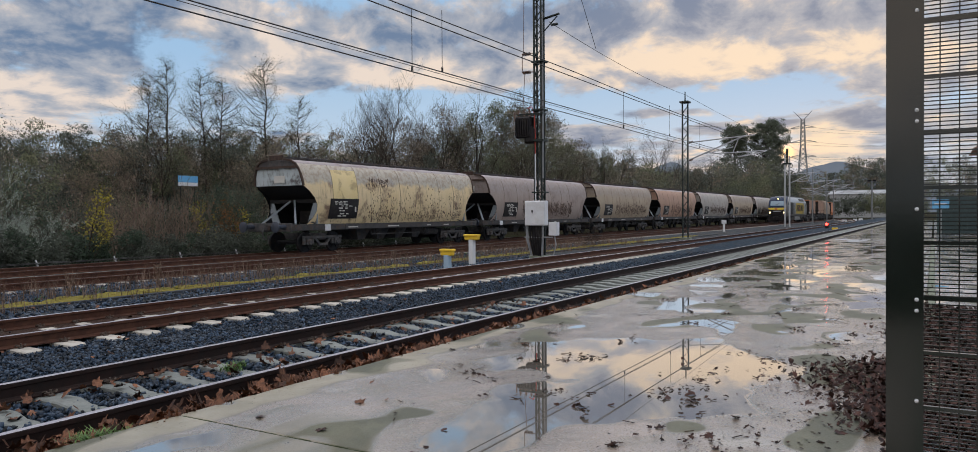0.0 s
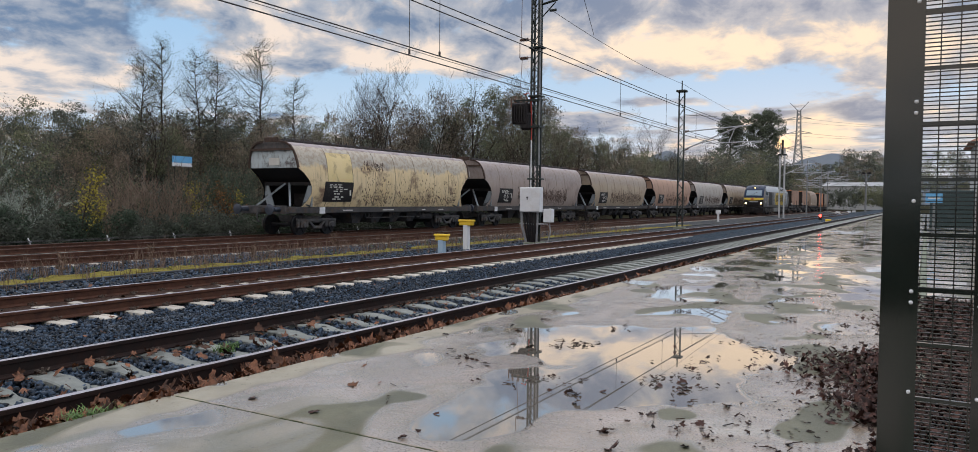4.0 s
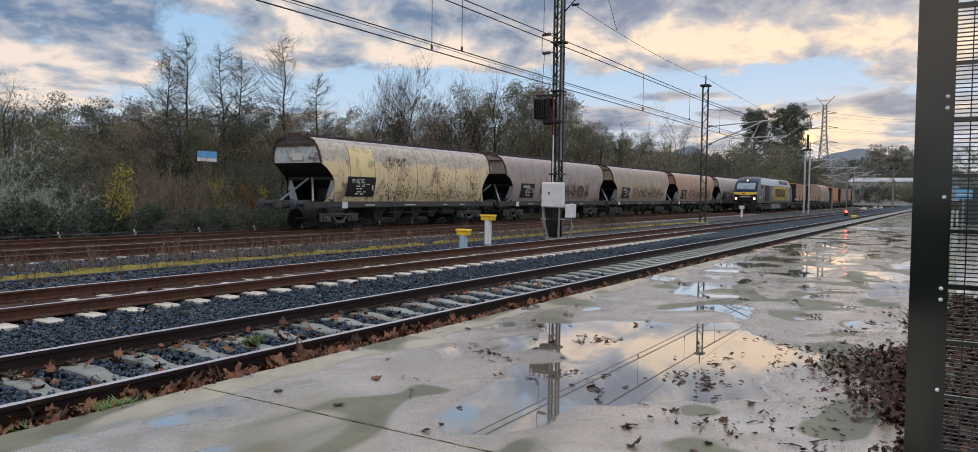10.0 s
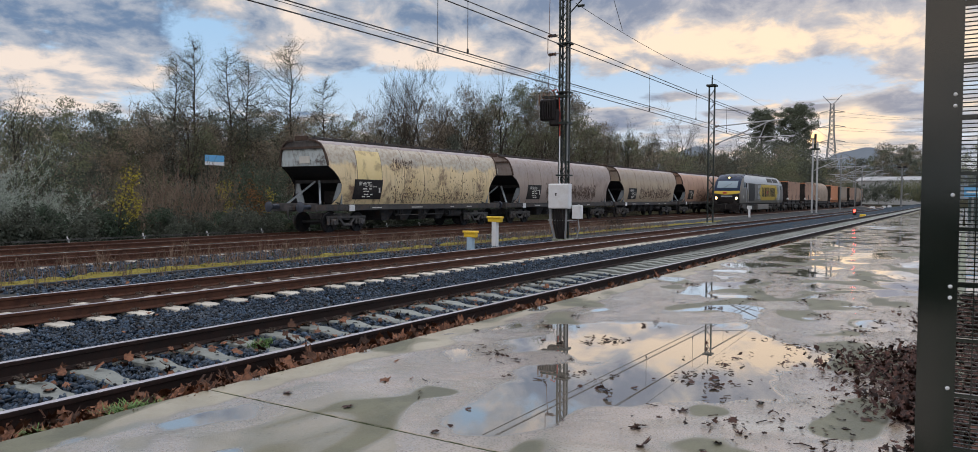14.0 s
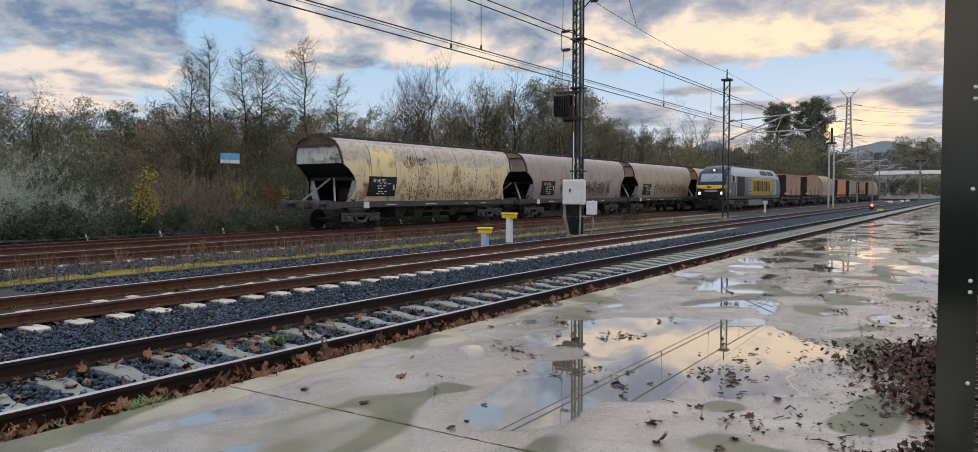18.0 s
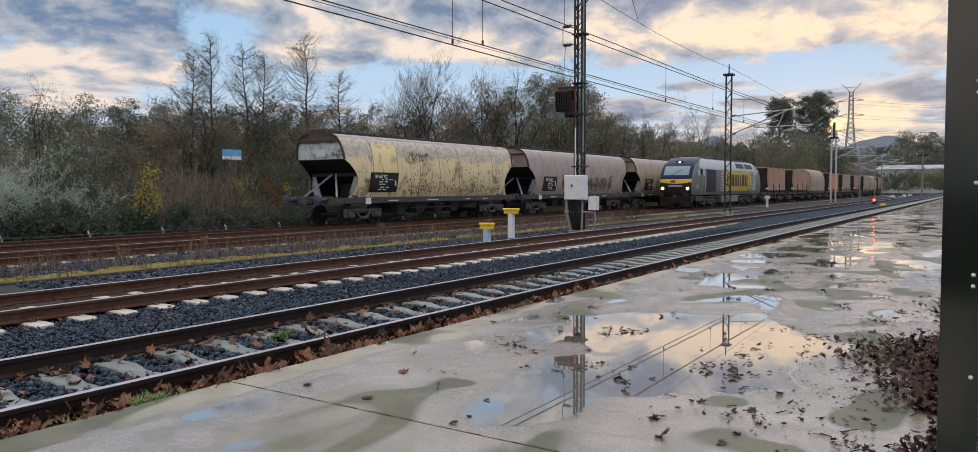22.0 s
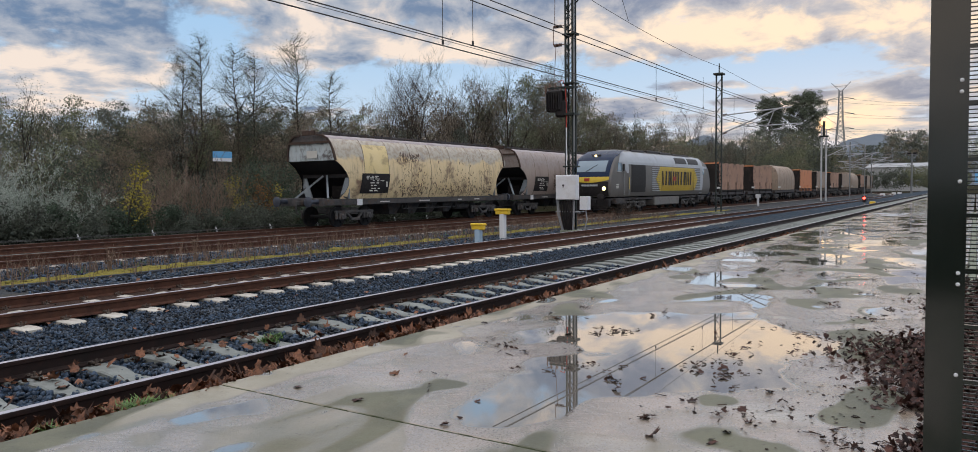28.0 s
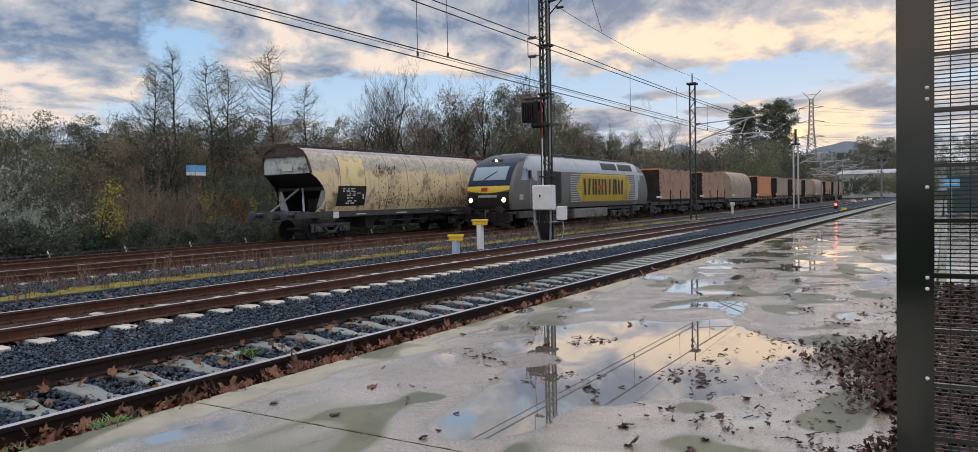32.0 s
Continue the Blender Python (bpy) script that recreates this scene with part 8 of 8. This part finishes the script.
def build_weeds():
    rg = np.random.default_rng(33)
    spots = [(rg.uniform(7, 46), rg.uniform(15.2, 19.2), -0.34, rg.uniform(0.4, 1.25)) for _ in range(760)]
    v, f = blades(rg, spots, 9, 0.55, 0.12, 0.35)
    solo("dry_weeds", fast_mesh("dry_weeds", v, f), STRAW, "dry brown weed stalks along the yard gravel", "weeds", kind="stuff")
    spots = [(rg.uniform(8, 40), rg.uniform(16.0, 19.0), -0.34, rg.uniform(0.3, 0.8)) for _ in range(90)]
    v, f = blades(rg, spots, 14, 0.22, 0.10, 0.6, 0.008)
    solo("grass", fast_mesh("grass", v, f), GRASS, "low green weeds in the yard gravel", "grass", kind="stuff")
    v, f = blades(rg, [(3.32, 5.30, -0.12, 1.0), (3.2, 5.32, -0.12, 0.9), (3.46, 5.30, -0.12, 0.8), (2.62, 5.32, -0.12, 0.7), (5.9, 6.9, -0.22, 0.9), (2.9, 5.95, -0.22, 0.7), (6.1, 7.0, -0.22, 0.7)], 150, 0.085, 0.055, 1.2, 0.006)
    solo("grass_tuft", fast_mesh("grass_tuft", v, f), GRASS, "small bright green tufts by the near rail", "grass", kind="stuff")
    v, f = blades(rg, [(4.5 + rg.uniform(-2, 6), 5.38 + rg.uniform(-0.05, 0.25), -0.2, 1.0) for _ in range(16)], 7, 0.14, 0.04, 0.5, 0.002)
    solo("dry_weeds", fast_mesh("dry_weeds", v, f), STRAW, "thin dry stalks beside the near rail", "weeds", kind="stuff")
    for x, y, h in ((18.9, 16.9, 0.85), (12.4, 17.3, 0.75), (26.5, 17.6, 0.8), (9.8, 16.8, 0.7), (16.0, 17.5, 0.55), (34.0, 17.8, 0.8), (23.0, 17.8, 0.6)):
        t = thing("weed_plant", "tall dry brown weed by the yard track", "weed", pose(x, y, -0.34), "tall dry weeds")
        m = Mesh()
        for k in range(5):
            a = k * 1.3
            tip = (0.12 * math.cos(a) * h, 0.12 * math.sin(a) * h, h * (0.75 + 0.06 * k))
            m.path([(0, 0, 0), (tip[0] * 0.4, tip[1] * 0.4, tip[2] * 0.6), tip], 0.006, 4)
        part("stalk", m, STRAW, t)
        v, f = blades(rg, [(0.1 * h * math.cos(k), 0.1 * h * math.sin(k), h * rg.uniform(0.25, 0.8), 0.7) for k in range(16)], 6, 0.14, 0.03, 1.0, 0.010)
        part("seed_head", fast_mesh("seed_head", v, f), STRAW, t, kind="stuff")
    for x, y, s in ((38.2, 16.4, 0.40), (39.6, 16.6, 0.42), (40.9, 16.9, 0.36)):
        b = shrub("low_shrub", "low leafless grey-brown shrub by the track", int(x * 10), 3.0, "brown", 0, 0.05, 12)
        b.matrix_basis = pose(x, y, -0.36) @ Matrix.Scale(s, 4)


build_weeds()

SIGN_BLUE = material("sign_blue", (0.10, 0.36, 0.66), (0.16, 0.42, 0.70), 0.5, 3, 40, bump=0.0)
t = thing("blue_sign", "blue and white signboard half hidden in the woods", "sign", pose(30.1, 39, 3.4))
part("board", Mesh().box(-0.70, 0.70, -0.02, 0.03, 0.22, 0.62, 0.01), SIGN_BLUE, t)
part("band", Mesh().box(-0.70, 0.70, -0.02, 0.03, 0.0, 0.215, 0.01), WHITE_STEEL, t, "white lower band")
for x in (-0.5, 0.5):
    part("post", Mesh().tube((x, 0.06, 0.3), (x, 0.06, -3.95), 0.03), MAST_GREEN, t)

# station house and sign seen through the mesh
TILE = material("roof_tile", (0.16, 0.07, 0.045), (0.24, 0.11, 0.07), 0.8, 1, 30, (0.1, 0.06, 0.05), 0.4, 1)
GREEN_DARK = material("dark_green_paint", (0.02, 0.045, 0.05), (0.035, 0.06, 0.065), 0.5, 2, 30)
t = thing("house", "white rendered house with grey plinth behind the fence", "house", pose(62, -6.2, -0.4))
part("wall", Mesh().box(0, 8, -3.5, 3.3, 0, 6.3), WHITE_WALL, t)
part("roof", Mesh().loft([[(-0.5, -4, 6.3), (8.5, -4, 6.3), (8.5, 3.8, 6.3), (-0.5, 3.8, 6.3)], [(2.5, -0.4, 8.4), (5.5, -0.4, 8.4), (5.5, 0.2, 8.4), (2.5, 0.2, 8.4)]]), TILE, t)
for y in (-1.9, 0.4, 2.2):
    for z in (1.1, 3.9):
        w = part("window", Mesh().box(-0.03, 0.03, y - 0.45, y + 0.45, z, z + 1.35), GLASS_DARK, t)
        part("frame", Mesh().box(-0.05, -0.03, y - 0.52, y - 0.45, z - 0.05, z + 1.4), GALV, w)
        part("sill", Mesh().box(-0.1, 0.0, y - 0.55, y + 0.55, z - 0.12, z - 0.05), GALV, w)
t = thing("container", "dark green steel container on the apron", "container", pose(58, -1.2, -0.1))
part("body", Mesh().box(0, 3, -1.5, 1.0, 0.1, 2.6, 0.03), GREEN_DARK, t)
for k in range(9):
    part("rib", Mesh().box(-0.03, 0.01, -1.4 + k * 0.28, -1.28 + k * 0.28, 0.2, 2.5), GREEN_DARK, t)
t = thing("station_sign", "small blue sign on a pale post", "sign", pose(45, -0.33, -0.1))
part("post", Mesh().tube((0.03, 0, 0), (0.03, 0, 2.2), 0.05), GALV, t)
part("plate", Mesh().box(-0.02, 0.0, -0.38, 0.38, 1.74, 2.24, 0.005), SIGN_BLUE, t)
part("bar", Mesh().box(-0.03, -0.021, -0.28, 0.28, 1.95, 2.05), WHITE_STEEL, t)

# ---------------------------------------------------------------- what moves
# place of the locomotive's nose along the yard track, by the second
RUN = ((0, 121.77), (1, 118.23), (2, 114.75), (3, 111.34), (4, 108.00), (5, 104.72), (6, 101.50), (7, 98.36), (8, 95.27), (9, 92.26), (10, 89.30), (11, 86.40), (12, 83.57), (13, 80.79), (14, 78.06), (15, 75.39), (16, 72.77), (17, 70.19), (18, 67.65), (19, 65.15), (20, 62.69), (21, 60.25), (22, 57.85), (23, 55.46), (24, 53.09), (25, 50.73), (26, 48.37), (27, 46.02), (28, 43.66), (29, 41.28), (30, 38.89), (31, 36.47), (32, 34.01))


def nose_at(t):
    for (t0, x0), (t1, x1) in zip(RUN, RUN[1:]):
        if t <= t1:
            return x0 + (x1 - x0) * (t - t0) / (t1 - t0)
    return RUN[-1][1]


def on_track(x0, length):
    """A vehicle's pose with both its bogies on the track."""
    def point(x):
        return Vector((x, Y3 + bend(x, BEND[3]), Z3))
    p, q = point(x0 + 1.75), point(x0 + length - 1.75)
    yaw = math.degrees(math.atan2(q.y - p.y, q.x - p.x))
    d = (q - p).normalized()
    o = p - d * 1.75
    return pose(o.x, o.y, Z3, 0, 0, yaw)


def motions():
    times = [0.5 * i for i in range(65)]
    walk(LOCO, [(t, on_track(nose_at(t), LOCO_L)) for t in times])
    start = LOCO_L + 0.7
    for w, _ in WAGONS:
        walk(w, [(t, on_track(nose_at(t) + start, 10.9)) for t in times])
        start += 12.2
    fine = [0.25 * i for i in range(129)]
    x0 = nose_at(0)
    for w in LOCO_WHEELS + WAGONS[0][1] + WAGONS[1][1]:
        o = w.matrix_basis.translation.copy()
        walk(w, [(t, pose(o.x, o.y, o.z, 0, math.degrees((nose_at(t) - x0) / 0.455), 0)) for t in fine])


motions()
